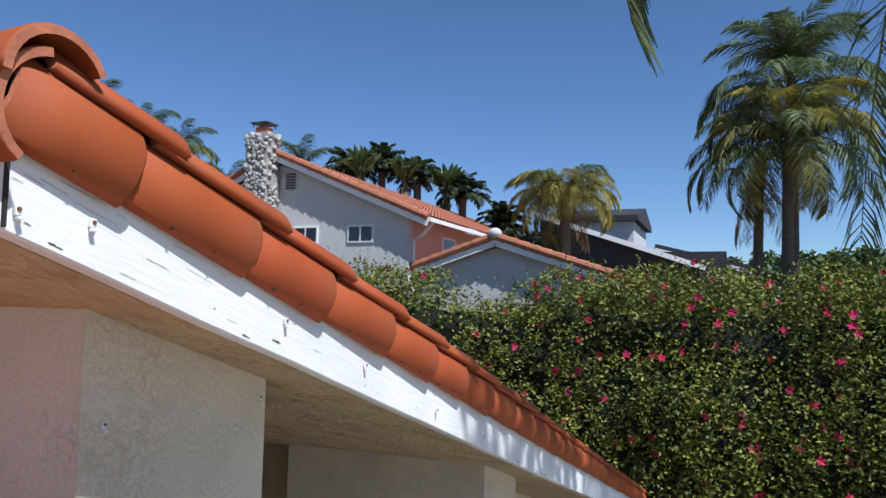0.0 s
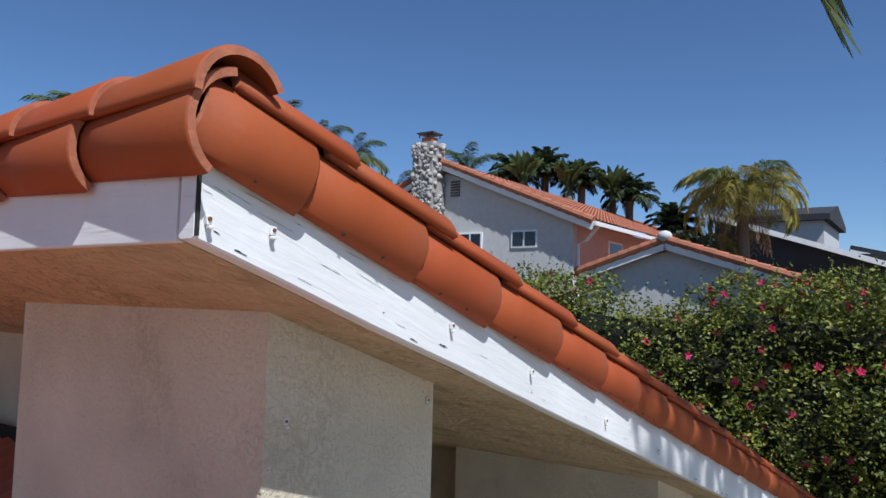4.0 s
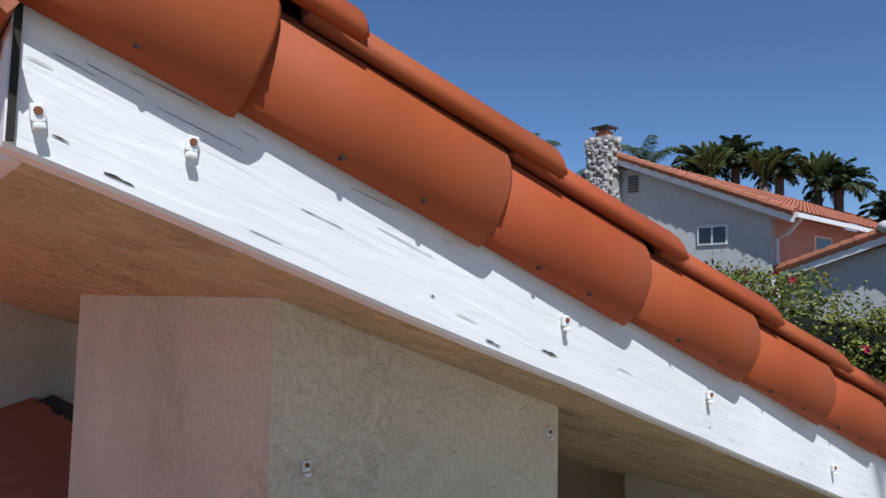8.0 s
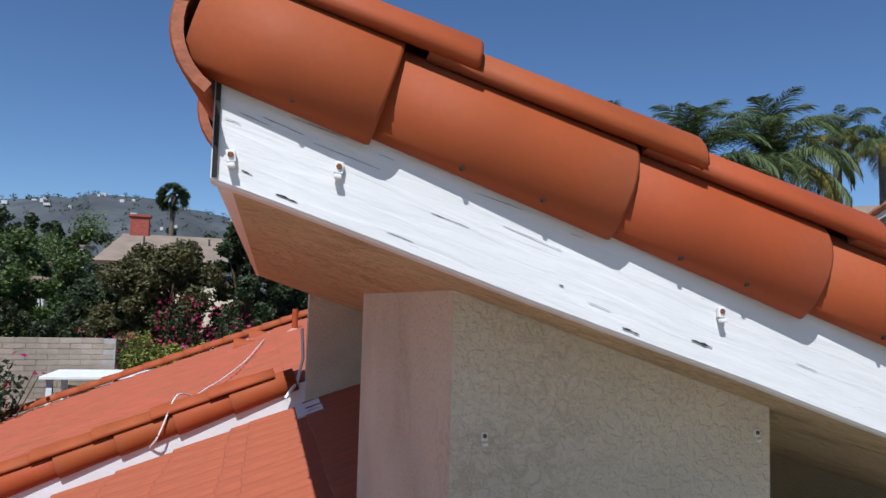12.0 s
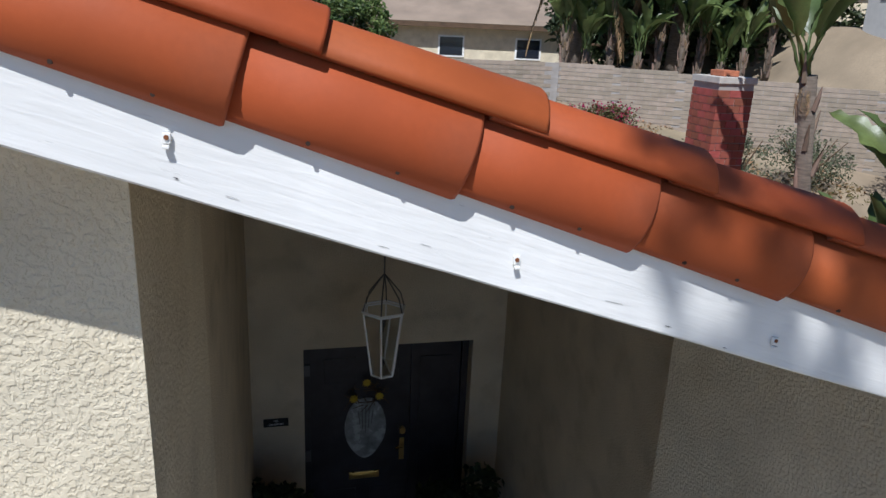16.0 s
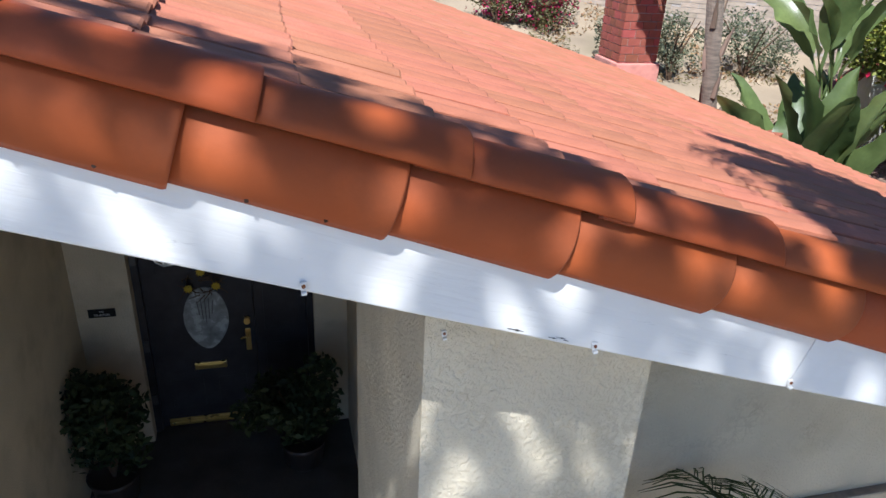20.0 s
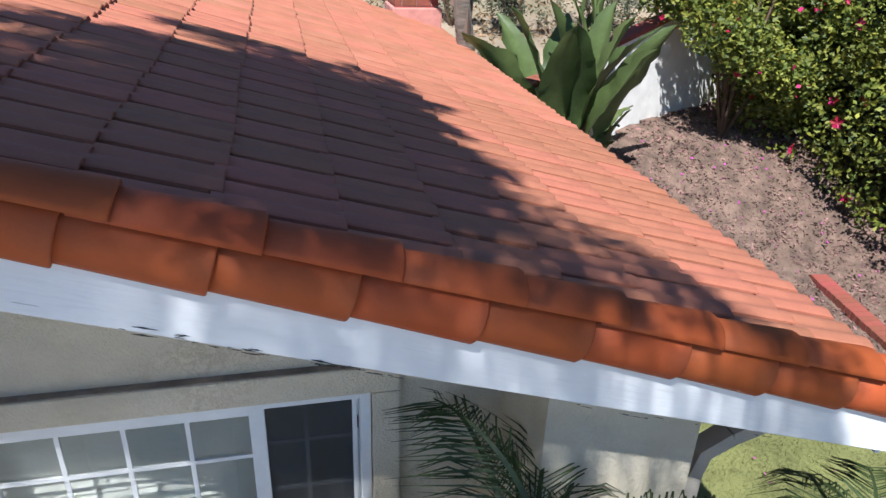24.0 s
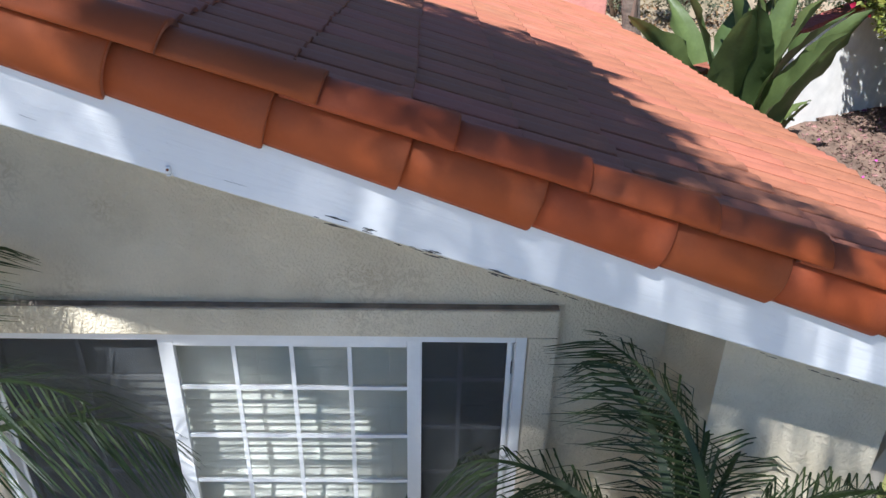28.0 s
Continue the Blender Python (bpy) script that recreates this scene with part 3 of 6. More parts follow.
def field_tile_mesh(width=0.236, length=PITCH + 0.05, rise=0.017, thick=0.015, n=12):
    """A double-roll clay tile; its lower end and near side show its thickness."""
    bm = bmesh.new()
    prof = [(k / n * width, rise * (0.5 - 0.5 * math.cos(4 * math.pi * k / n)) ** 0.8 + 0.010 * (1 - k / n)) for k in range(n + 1)]
    rows = [[bm.verts.new((x, y, z + up)) for y, z in prof] for x, up in ((0.0, 0.0), (length - 0.008, thick + 0.002), (length, thick - 0.002))]
    low = [bm.verts.new((length - 0.001, y, z - 0.002)) for y, z in prof]
    side = [bm.verts.new((0, 0.002, -0.004)), bm.verts.new((length, 0.002, 0.003))]
    for k in range(n):
        for a, b in zip(rows, rows[1:]):
            bm.faces.new((a[k], b[k], b[k + 1], a[k + 1])).smooth = True
        bm.faces.new((rows[2][k], low[k], low[k + 1], rows[2][k + 1]))
    bm.faces.new((rows[0][0], side[0], side[1], rows[2][0], rows[1][0]))
    bmesh.ops.recalc_face_normals(bm, faces=bm.faces[:])
    return bm


field_me = mesh_of("roof_tile", field_tile_mesh(), ["field"])
ff = [list(p.vertices) for p in field_me.polygons]
ribbed_me = mesh_of("roof_tile", field_tile_mesh(rise=0.026, thick=0.012), ["field_left"])


def tile_field(parent, frame_m, u_range, v_range, near, base_w=0.075, width=0.302, mat="field_far", label="", skip=None, pitch=PITCH, me=field_me, stagger=0.08):
    """Lays courses of tiles: those that near() accepts are pieces, the rest one joined sheet."""
    V, F = [], []
    fv = np.array([v.co for v in me.vertices])
    base = 0
    nu = int((u_range[1] - u_range[0]) / pitch)
    nv = int((v_range[1] - v_range[0]) / width)
    for i in range(nu + 1):
        shift = random.uniform(-0.006, 0.006) + stagger * (i % 2)
        for j in range(nv + 1):
            u = u_range[1] - i * pitch - PITCH - 0.045 + random.uniform(-0.008, 0.008)
            v = v_range[0] + j * width + shift
            if v + width > v_range[1] + 0.05 or u < u_range[0] - 0.02:
                continue
            if skip and skip(u, v):
                continue
            m = frame_m @ pose(u, v, base_w, random.uniform(-0.6, 0.6), random.uniform(-0.4, 0.4), random.uniform(-0.5, 0.5))
            if near(u, v):
                piece("roof_tile", me, parent, m)
            else:
                a = np.array(m)
                V.append(fv @ a[:3, :3].T + a[:3, 3])
                F += [[q + base for q in f] for f in ff]
                base += len(fv)
    if V:
        ob = sheet("roof_tiles", np.concatenate(V), F, mat, parent, label)
        tagged(ob, kind="stuff")


# ---- lower roofs on the far side of the ridge ----
CL, SLO = math.cos(radians(20.2)), math.sin(radians(20.2))
LEFT = Matrix(((-CL, 0, -SLO, 1.06), (0, -1, 0, 0), (-SLO, 0, CL, 3.83), (0, 0, 0, 1)))
bm = box(-0.03, 7.0, -2.42, -0.6, -0.06, 0.0)
box(-0.5, 7.0, -4.88, -2.42, -0.06, 0.0, bm=bm)
roof_low = tagged(part("roof_left_low", moved(bm, LEFT), "tile_joint"), "low roof slope of bright red clay tiles beside the pillar", "roof", kind="structure")
LEFT_UP = Matrix.Translation((0, 0, 0.15)) @ LEFT
FAR_L = 13.6
bm = box(-1.12, 7.0, -FAR_L, -4.9, -0.06, 0.0)
roof_left = tagged(part("roof_left", moved(bm, LEFT_UP), "tile_joint"), "long roof slope of red clay tiles with vents", "roof", kind="structure")
# its near edge: a white board under two rows of cover tiles
bm = box(-0.05, 7.0, -4.9, -4.86, -0.20, 0.02)
tagged(part("rake_board_left", moved(bm, LEFT_UP), "white_wood_low"), "white painted board beside the low roof", "fascia board")
for k in range(17):
    for nm, me, du, dw in (("rake_tile", low_me, 0.0, -0.03), ("rake_cover", top_me, 0.12, -0.03)):
        m = LEFT_UP @ pose(0.05 + k * PITCH + du, -4.86, dw) @ Matrix.Scale(-1, 4, (0, 1, 0)) @ pose(0, -0.99, 0)
        piece(nm, me, roof_left, m)
for k in range(20):
    m = LEFT_UP @ pose(-1.2 + k * PITCH, -FAR_L - 0.02, -0.03) @ pose(0, -1.02, 0)
    piece("rake_cover", top_me, roof_left, m)
# ridge tiles
for k in range(24):
    y1 = 4.6 + k * PITCH * 0.9
    piece("ridge_tile", top_me, roof_left, Matrix.Translation((2.12 - 1.035, y1 + LEN, line_z(2.12) - 0.03)) @ HIGH)

# ---- entry: door, lantern, plants, small fittings ----
door = thing("front_door", (3.0, DY, -0.1), "black double front door with an oval glass and brass fittings", "door", kind="structure")
part("door_frame", box(DX0, DX0 + 0.06, DY - 0.02, DY + 0.12, -0.1, DZ), "dark_wood", door)
part("door_frame", box(DX1 - 0.06, DX1, DY - 0.02, DY + 0.12, -0.1, DZ), "dark_wood", door)
part("door_frame", box(DX0 + 0.06, DX1 - 0.06, DY - 0.02, DY + 0.12, DZ - 0.06, DZ), "dark_wood", door)
leaf = part("door_leaf", box(DX0 + 0.062, 3.24, DY + 0.03, DY + 0.08, -0.08, DZ - 0.062, 0.004), "dark_wood", door)
leaf2 = part("door_leaf", box(3.244, DX1 - 0.062, DY + 0.03, DY + 0.08, -0.08, DZ - 0.062, 0.004), "dark_wood", door)
for x0, x1, z0, z1 in ((2.42, 2.72, 1.62, 1.88), (2.86, 3.12, 1.62, 1.88), (2.42, 2.72, 0.14, 0.46), (2.86, 3.12, 0.14, 0.46)):
    part("door_panel", box(x0, x1, DY + 0.018, DY + 0.03, z0, z1, 0.005), "dark_wood", leaf)
for z0, z1 in ((0.14, 0.8), (0.95, 1.85)):
    part("door_panel", box(3.33, 3.65, DY + 0.018, DY + 0.03, z0, z1, 0.005), "dark_wood", leaf2)


def oval(cx, cz, rx, rz, y0, y1, n=32, point=0.0):
    bm = bmesh.new()
    rings = []
    for y in (y0, y1):
        rings.append([bm.verts.new((cx + rx * math.cos(t) * (1 - point * max(0, -math.sin(t)) ** 2), y, cz + rz * math.sin(t))) for t in np.linspace(0, 2 * math.pi, n, endpoint=False)])
    for j in range(n):
        bm.faces.new((rings[0][j], rings[0][(j + 1) % n], rings[1][(j + 1) % n], rings[1][j]))
    bm.faces.new(rings[0][::-1])
    bm.faces.new(rings[1])
    bmesh.ops.recalc_face_normals(bm, faces=bm.faces[:])
    return bm


frosted = material("leaded frosted glass", (0.32, 0.34, 0.33), 0.25, var=0.35, scale=9, fine=60, bump=0.4, spec=0.8)
part("door_glass", oval(2.81, 1.13, 0.20, 0.33, DY + 0.012, DY + 0.03, point=0.25), frosted, leaf, "oval leaded glass")
for k in range(-2, 3):
    part("glass_lead", tube([(2.81 + k * 0.035, DY + 0.010, 1.38 - abs(k) * 0.03), (2.81 + k * 0.028, DY + 0.010, 1.08 + abs(k) * 0.05)], 0.004, 6), "iron", leaf)
part("mail_slot", box(2.655, 2.95, DY + 0.01, DY + 0.03, 0.57, 0.64, 0.006), "brass", leaf, "brass mail slot")
part("slot_flap", box(2.68, 2.925, DY + 0.005, DY + 0.012, 0.585, 0.622, 0.004), "brass", leaf)
part("threshold_strip", box(2.36, 3.07, DY + 0.0, DY + 0.035, -0.06, -0.02, 0.005), "brass", leaf, "brass kick strip")
part("threshold_strip", box(2.36, 3.07, DY + 0.004, DY + 0.03, -0.015, 0.01, 0.004), "brass", leaf)
part("deadbolt", moved(oval(3.17, 1.075, 0.03, 0.035, DY - 0.01, DY + 0.03), Matrix()), "brass", leaf, "brass deadbolt")
part("lock_plate", box(3.145, 3.195, DY + 0.015, DY + 0.03, 0.74, 0.98, 0.006), "brass", leaf)
part("door_lever", tube([(3.17, DY + 0.02, 0.92), (3.17, DY - 0.04, 0.92), (3.10, DY - 0.05, 0.92)], 0.011, 8), "brass", leaf, "brass lever")
for z in (0.25, 0.85, 1.75):
    part("hinge", box(DX0 + 0.005, DX0 + 0.06, DY - 0.045, DY - 0.02, z, z + 0.11, 0.004), "iron", door)
# wreath on the door
wreath = thing("door_wreath", (2.81, DY, 1.55), "dried wreath with yellow blossoms hanging over the door glass", "wreath")
bmw = bmesh.new()
for k in range(60):
    a = random.uniform(0, 2 * math.pi)
    p = Vector((2.81 + 0.13 * math.cos(a) + random.gauss(0, 0.03), DY - 0.02 + random.uniform(-0.03, 0.01), 1.50 + 0.09 * math.sin(a) + random.gauss(0, 0.02)))
    d = Vector((random.gauss(0, 0.05), random.gauss(0, 0.015), random.gauss(0, 0.04)))
    tube([p, p + d], [0.006, 0.002], 4, bm=bmw)
part("ring", bmw, "bark_brown", wreath, "dried twig ring")
yellow = material("yellow petals", (0.55, 0.38, 0.03), 0.7, var=0.2)
for dx, dz in ((0, 0.10), (-0.12, -0.06), (0.12, -0.05)):
    bm = bmesh.new()
    for k in range(9):
        a = k * 2 * math.pi / 9
        c = Vector((2.81 + dx, DY - 0.05, 1.55 + dz))
        u = Vector((math.cos(a), 0, math.sin(a)))
        s_ = Vector((-math.sin(a), 0, math.cos(a))) * 0.012
        vs = [bm.verts.new(q) for q in (c, c + u * 0.025 + s_, c + u * 0.045 + Vector((0, -0.008, 0)), c + u * 0.025 - s_)]
        bm.faces.new(vs)
    part("blossom", bm, yellow, wreath, "yellow blossom")
for ob in (door, wreath):
    ob.matrix_basis = Matrix.Translation((-0.037, 0.15, STEP)) @ ob.matrix_basis
# small sign by the door
sign = thing("wall_sign", (1.94, DY - 0.01, 1.14), "small black sign with white lettering beside the door", "sign")
part("plate", box(1.83, 2.05, DY - 0.012, DY - 0.002, 1.10, 1.18, 0.002), "plate", sign)
for z, w_ in ((1.156, 0.06), (1.124, 0.15)):
    cu = bpy.data.curves.new("text", "FONT")
    cu.body = "NO" if w_ < 0.1 else "SOLICITORS"
    cu.size, cu.align_x, cu.align_y, cu.extrude = 0.024, "CENTER", "CENTER", 0.0008
    tx = new("lettering", cu)
    tx.matrix_basis = pose(1.94, DY - 0.0135, z, 90, 0, 0)
    bpy.context.view_layer.update()
    me = bpy.data.meshes.new_from_object(tx.evaluated_get(bpy.context.evaluated_depsgraph_get()))
    bpy.data.objects.remove(tx)
    me.transform(pose(1.94, DY - 0.0135, z, 90, 0, 0))
    finish("lettering", me, "letters", sign, "white lettering", False)
# hanging lantern
LXc, LYc = 2.72, 4.5
lantern = thing("hanging_lantern", (LXc, LYc, 2.17), "six-sided white metal lantern with clear glass hanging on a chain", "lantern")


def ring6(r, z):
    return [Vector((LXc + r * math.cos(t), LYc + r * math.sin(t), z)) for t in np.linspace(0.26, 0.26 + 2 * math.pi, 6, endpoint=False)]


hi, lo = ring6(0.155, 2.66), ring6(0.088, 2.17)
for a, b in zip(hi, lo):
    part("rib", tube([a, b], 0.007, 6), "white", lantern)
for rr in (hi, lo, ring6(0.165, 2.675)):
    bm = bmesh.new()
    for a, b in zip(rr, rr[1:] + rr[:1]):
        tube([a, b], 0.007, 6, bm=bm)
    part("rim", bm, "white", lantern)
for i in range(6):
    bm = bmesh.new()
    bm.faces.new([bm.verts.new(q) for q in (hi[i], hi[(i + 1) % 6], lo[(i + 1) % 6], lo[i])])
    part("lantern_pane", bm, "glass", lantern).visible_shadow = False
for k in range(6):
    a = ring6(1.0, 0)[k] - Vector((LXc, LYc, 0))
    part("scroll_arm", tube([Vector((LXc, LYc, 2.675)) + a * 0.16, Vector((LXc, LYc, 2.78)) + a * 0.13, Vector((LXc, LYc, 2.88)) + a * 0.05, (LXc, LYc, 2.94)], 0.005, 6), "iron", lantern)
part("candle", tube([(LXc, LYc, 2.18), (LXc, LYc, 2.42)], 0.012, 8), "white", lantern)
part("chain", tube([(LXc, LYc, 2.94), (LXc, LYc, line_z(LXc, SOF))], 0.006, 6), "iron", lantern)


def leaf_quads(pts, size, up=0.3, jit=1.0, aspect=0.55):
    """Small pointed leaves at pts (n, 3), with random turns."""
    n = len(pts)
    d = rng.normal(0, 1, (n, 3))
    d[:, 2] = d[:, 2] * 0.6 + up * 0.5
    d /= np.linalg.norm(d, axis=1, keepdims=True)
    s = np.cross(d, rng.normal(0, 1, (n, 3)))
    s /= np.linalg.norm(s, axis=1, keepdims=True) + 1e-9
    k = size * rng.uniform(0.6, 1.3, (n, 1))
    q = np.cross(d, s)
    v = np.stack([pts - d * k * 0.5, pts + s * k * aspect * 0.5 + q * k * 0.06, pts + d * k * 0.5, pts - s * k * aspect * 0.5 + q * k * 0.06], 1).reshape(-1, 3)
    f = np.arange(4 * n).reshape(-1, 4)
    return v, f


def cloud(centres, radii, n, shell=0.5):
    """Random points in a set of balls, thicker near their skins."""
    centres, radii = np.asarray(centres, float), np.asarray(radii, float)
    if radii.ndim == 1:
        radii = np.repeat(radii[:, None], 3, 1)
    w = (radii.prod(1)) ** (2 / 3)
    idx = rng.choice(len(centres), n, p=w / w.sum())
    d = rng.normal(0, 1, (n, 3))
    d /= np.linalg.norm(d, axis=1, keepdims=True)
    r = rng.uniform(shell, 1.0, (n, 1)) ** 0.6 * (1 + rng.normal(0, 0.06, (n, 1)))
    return centres[idx] + d * r * radii[idx]


def potted_shrub(at, h, r, label):
    t = thing("potted_shrub", at, label, "potted plant", "shrubs beside the door")
    x, y, z = at
    prof = [(0.13, 0), (0.17, 0.05), (0.2, 0.25), (0.22, 0.3), (0.2, 0.3), (0.18, 0.26)]
    bm = bmesh.new()
    rings = [[bm.verts.new((x + a * math.cos(q), y + a * math.sin(q), z + b)) for q in np.linspace(0, 2 * math.pi, 20, endpoint=False)] for a, b in prof]
    for r0, r1 in zip(rings, rings[1:]):
        for j in range(20):
            bm.faces.new((r0[j], r0[(j + 1) % 20], r1[(j + 1) % 20], r1[j]))
    bm.faces.new(rings[-1])
    part("pot", bm, "pot", t, smooth=True)
    for k in range(5):
        a = k * 1.26
        bm = tube([(x, y, z + 0.26), (x + 0.1 * math.cos(a), y + 0.1 * math.sin(a), z + h * 0.5), (x + r * 0.6 * math.cos(a), y + r * 0.6 * math.sin(a), z + h * 0.8)], [0.015, 0.01, 0.004], 5)
        part("stem", bm, "bark_brown", t)
    c = [(x + random.gauss(0, r * 0.35), y + random.gauss(0, r * 0.35), z + h * random.uniform(0.45, 0.85)) for _ in range(14)]
    v, f = leaf_quads(cloud(c, [r * 0.5] * 14, 2600, 0.2), 0.085)
    part_ob = sheet("foliage", v, f, "leaf_dark", t)
    return t


potted_shrub((1.98, 4.95, -0.33), 1.35, 0.42, "leafy dark green shrub in a pot beside the door")
potted_shrub((3.58, 5.1, -0.33), 1.2, 0.40, "bushy green shrub in a pot in front of the door")

# ---- clips on the boards and pillars ----


def clip_mesh():
    bm = box(-0.011, 0.011, -0.012, 0.0, -0.013, 0.016, 0.003)
    moved_bm = box(-0.009, 0.009, -0.022, -0.004, -0.026, -0.016, 0.003)
    me_t = bpy.data.meshes.new("t")
    moved_bm.to_mesh(me_t)
    moved_bm.free()
    bm.from_mesh(me_t)
    bpy.data.meshes.remove(me_t)
    return bm


clip_me = mesh_of("clip_body", moved(clip_mesh(), Matrix.Scale(0.55, 4)), ["plastic"])
screw_me = mesh_of("screw_head", tube([(0, -0.005, 0.002), (0, -0.009, 0.002)], [0.0042, 0.0035], 10), ["rust"])
BF = EDGE + 0.011
clips = [(0.728, BF, 4.725), (0.863, BF, 4.720), (1.432, BF, 4.546), (1.842, BF, 4.410), (2.393, BF, 4.206), (2.945, BF, 4.02), (3.479, BF, 3.806), (4.06, BF, 3.616), (4.578, BF, 3.456),
         (5.105, BF, 3.282), (5.622, BF, 3.102), (6.14, BF, 2.957), (1.155, 1.256, 4.32), (1.701, 1.256, 4.316), (3.812, 1.256, 3.505)]
for x, y, z in clips:
    c = thing("light_clip", (x, y, z), "small white plastic clip held by a rusty screw", "clip", "clips along the boards")
    for nm, me in (("clip_body", clip_me), ("screw_head", screw_me)):
        ob = new(nm, me)
        ob.parent = c
    c.matrix_basis = pose(x, y, z, 0, random.uniform(-8, 8), 0)

# ---- window ----
win = thing("window_1", (6.0, WY, WZ0), "white vinyl sliding window with grilles and half-open cream blinds", "window", kind="structure")
FY = WY - 0.02
for x0, x1, z0, z1 in ((WX0, WX0 + 0.045, WZ0, WZ1), (WX1 - 0.045, WX1, WZ0, WZ1), (WX0 + 0.045, WX1 - 0.045, WZ1 - 0.035, WZ1), (WX0 + 0.045, WX1 - 0.045, WZ0, WZ0 + 0.04)):
    part("window_frame", box(x0, x1, FY, WY + 0.12, z0, z1, 0.004), "white", win)


def sash(x0, x1, y, cols, rows, wide, screen, grille="white"):
    z0, z1 = WZ0 + 0.04, WZ1 - 0.035
    for a, b, c, d in ((x0, x0 + wide, z0, z1), (x1 - wide, x1, z0, z1), (x0 + wide, x1 - wide, z1 - wide * 0.6, z1), (x0 + wide, x1 - wide, z0, z0 + wide)):
        part("sash_frame", box(a, b, y, y + 0.03, c, d, 0.003), "white", win)
    gx0, gx1, gz0, gz1 = x0 + wide, x1 - wide, z0 + wide, z1 - wide * 0.6
    for k in range(1, cols):
        gx = gx0 + (gx1 - gx0) * k / cols
        part("grille_bar", box(gx - 0.009, gx + 0.009, y + 0.012, y + 0.02, gz0, gz1), grille, win)
    for k in range(rows):
        gz = gz1 - 0.262 * (k + 1) + 0.045
        if gz > gz0:
            part("grille_bar", box(gx0, gx1, y + 0.011, y + 0.021, gz - 0.009, gz + 0.009), grille, win)
    bm = bmesh.new()
    bm.faces.new([bm.verts.new(q) for q in ((gx0, y + 0.024, gz0), (gx1, y + 0.024, gz0), (gx1, y + 0.024, gz1), (gx0, y + 0.024, gz1))])
    pane = part("pane", bm, "glass", win, "clear pane")
    pane.visible_shadow = False
    if screen:
        part("insect_screen", box(gx0, gx1, y - 0.012, y - 0.010, gz0, gz1), screen_mat, win, "grey insect screen")
        pts = ((gx0 - 0.012, gx0, gz0, gz1), (gx1, gx1 + 0.02, gz0, gz1))
        for a, b, c, d in pts:
            part("screen_frame", box(a, b, y - 0.018, y, c, d, 0.002), "white", win)


def mesh_screen():
    m = material("insect mesh", (0.05, 0.055, 0.06), 0.7, var=0.1, fine=200)
    n, l = m.node_tree.nodes, m.node_tree.links
    mix, tr = n.new("ShaderNodeMixShader"), n.new("ShaderNodeBsdfTransparent")
    mix.inputs[0].default_value = 0.5
    l.new(tr.outputs[0], mix.inputs[1])
    l.new(n["Principled BSDF"].outputs[0], mix.inputs[2])
    l.new(mix.outputs[0], n["Material Output"].inputs[0])
    return m


screen_mat = mesh_screen()
sash(WX0 + 0.045, 5.70, WY + 0.035, 2, 5, 0.03, True)
sash(5.68, 6.76, WY - 0.005, 4, 5, 0.062, False)
sash(6.70, WX1 - 0.045, WY + 0.035, 2, 5, 0.03, True)
part("latch", box(7.125, 7.14, WY + 0.02, WY + 0.035, 1.77, 1.83, 0.002), "plate", win)
# stucco surround
sur = thing("window_surround", (6.0, WY, WZ0), "raised stucco band round the window with a stained top edge", "window trim", kind="structure")
SX0, SX1, SZ1 = WX0 - 0.13, WX1 + 0.12, WZ1 + 0.13
part("head_band", box(SX0, SX1, WY - 0.045, WY - 0.002, WZ1 + 0.005, SZ1, 0.008), "stucco", sur)
part("side_band", box(SX0, WX0 - 0.004, WY - 0.045, WY - 0.002, WZ0 - 0.12, WZ1 + 0.003, 0.006), "stucco", sur)
part("side_band", box(WX1 + 0.004, SX1, WY - 0.045, WY - 0.002, WZ0 - 0.12, WZ1 + 0.003, 0.006), "stucco", sur)
stain = material("sooty stucco ledge", (0.27, 0.23, 0.19), 0.95, var=0.35, scale=8, fine=60, bump=0.4)
part("ledge_stain", prism([(SX0 + 0.004, SZ1 + 0.001), (SX1 - 0.004, SZ1 + 0.001), (SX1 - 0.004, SZ1 + 0.006), (SX0 + 0.004, SZ1 + 0.006)], WY - 0.04, WY - 0.001), stain, sur, "dark soot on the ledge")
# blinds
blind = thing("window_blinds", (6.0, WY + 0.13, WZ1), "cream horizontal slat blinds behind the window", "blinds")
slat = box(WX0 + 0.06, WX1 - 0.06, -0.022, 0.022, -0.0015, 0.0015)
slat_me = mesh_of("slat", slat, ["blind"])
for k in range(36):
    ob = new("slat", slat_me)
    ob.parent = blind
    ob.matrix_parent_inverse = blind.matrix_basis.inverted()
    ob.matrix_basis = pose(0, WY + 0.16, WZ1 - 0.05 - k * 0.044, 60, 0, 0.1 * random.uniform(-1, 1))
for x in (5.35, 6.05, 6.62, 7.0):
    part("ladder_cord", tube([(x, WY + 0.135, WZ0 + 0.1), (x, WY + 0.135, WZ1 - 0.04)], 0.0015, 4), "blind", blind)
tagged(part("wall_room", box(WX0 - 0.3, WX1 + 0.3, WY + 1.4, WY + 1.5, -0.1, 2.3), "room"), "inner room wall, coloured dark for the dimness indoors", "wall", kind="structure")

# ---- downspout at the low end ----
spout = thing("downspout", (8.47, 1.5, -0.37), "tan painted rectangular downspout bending to the eave", "downspout")


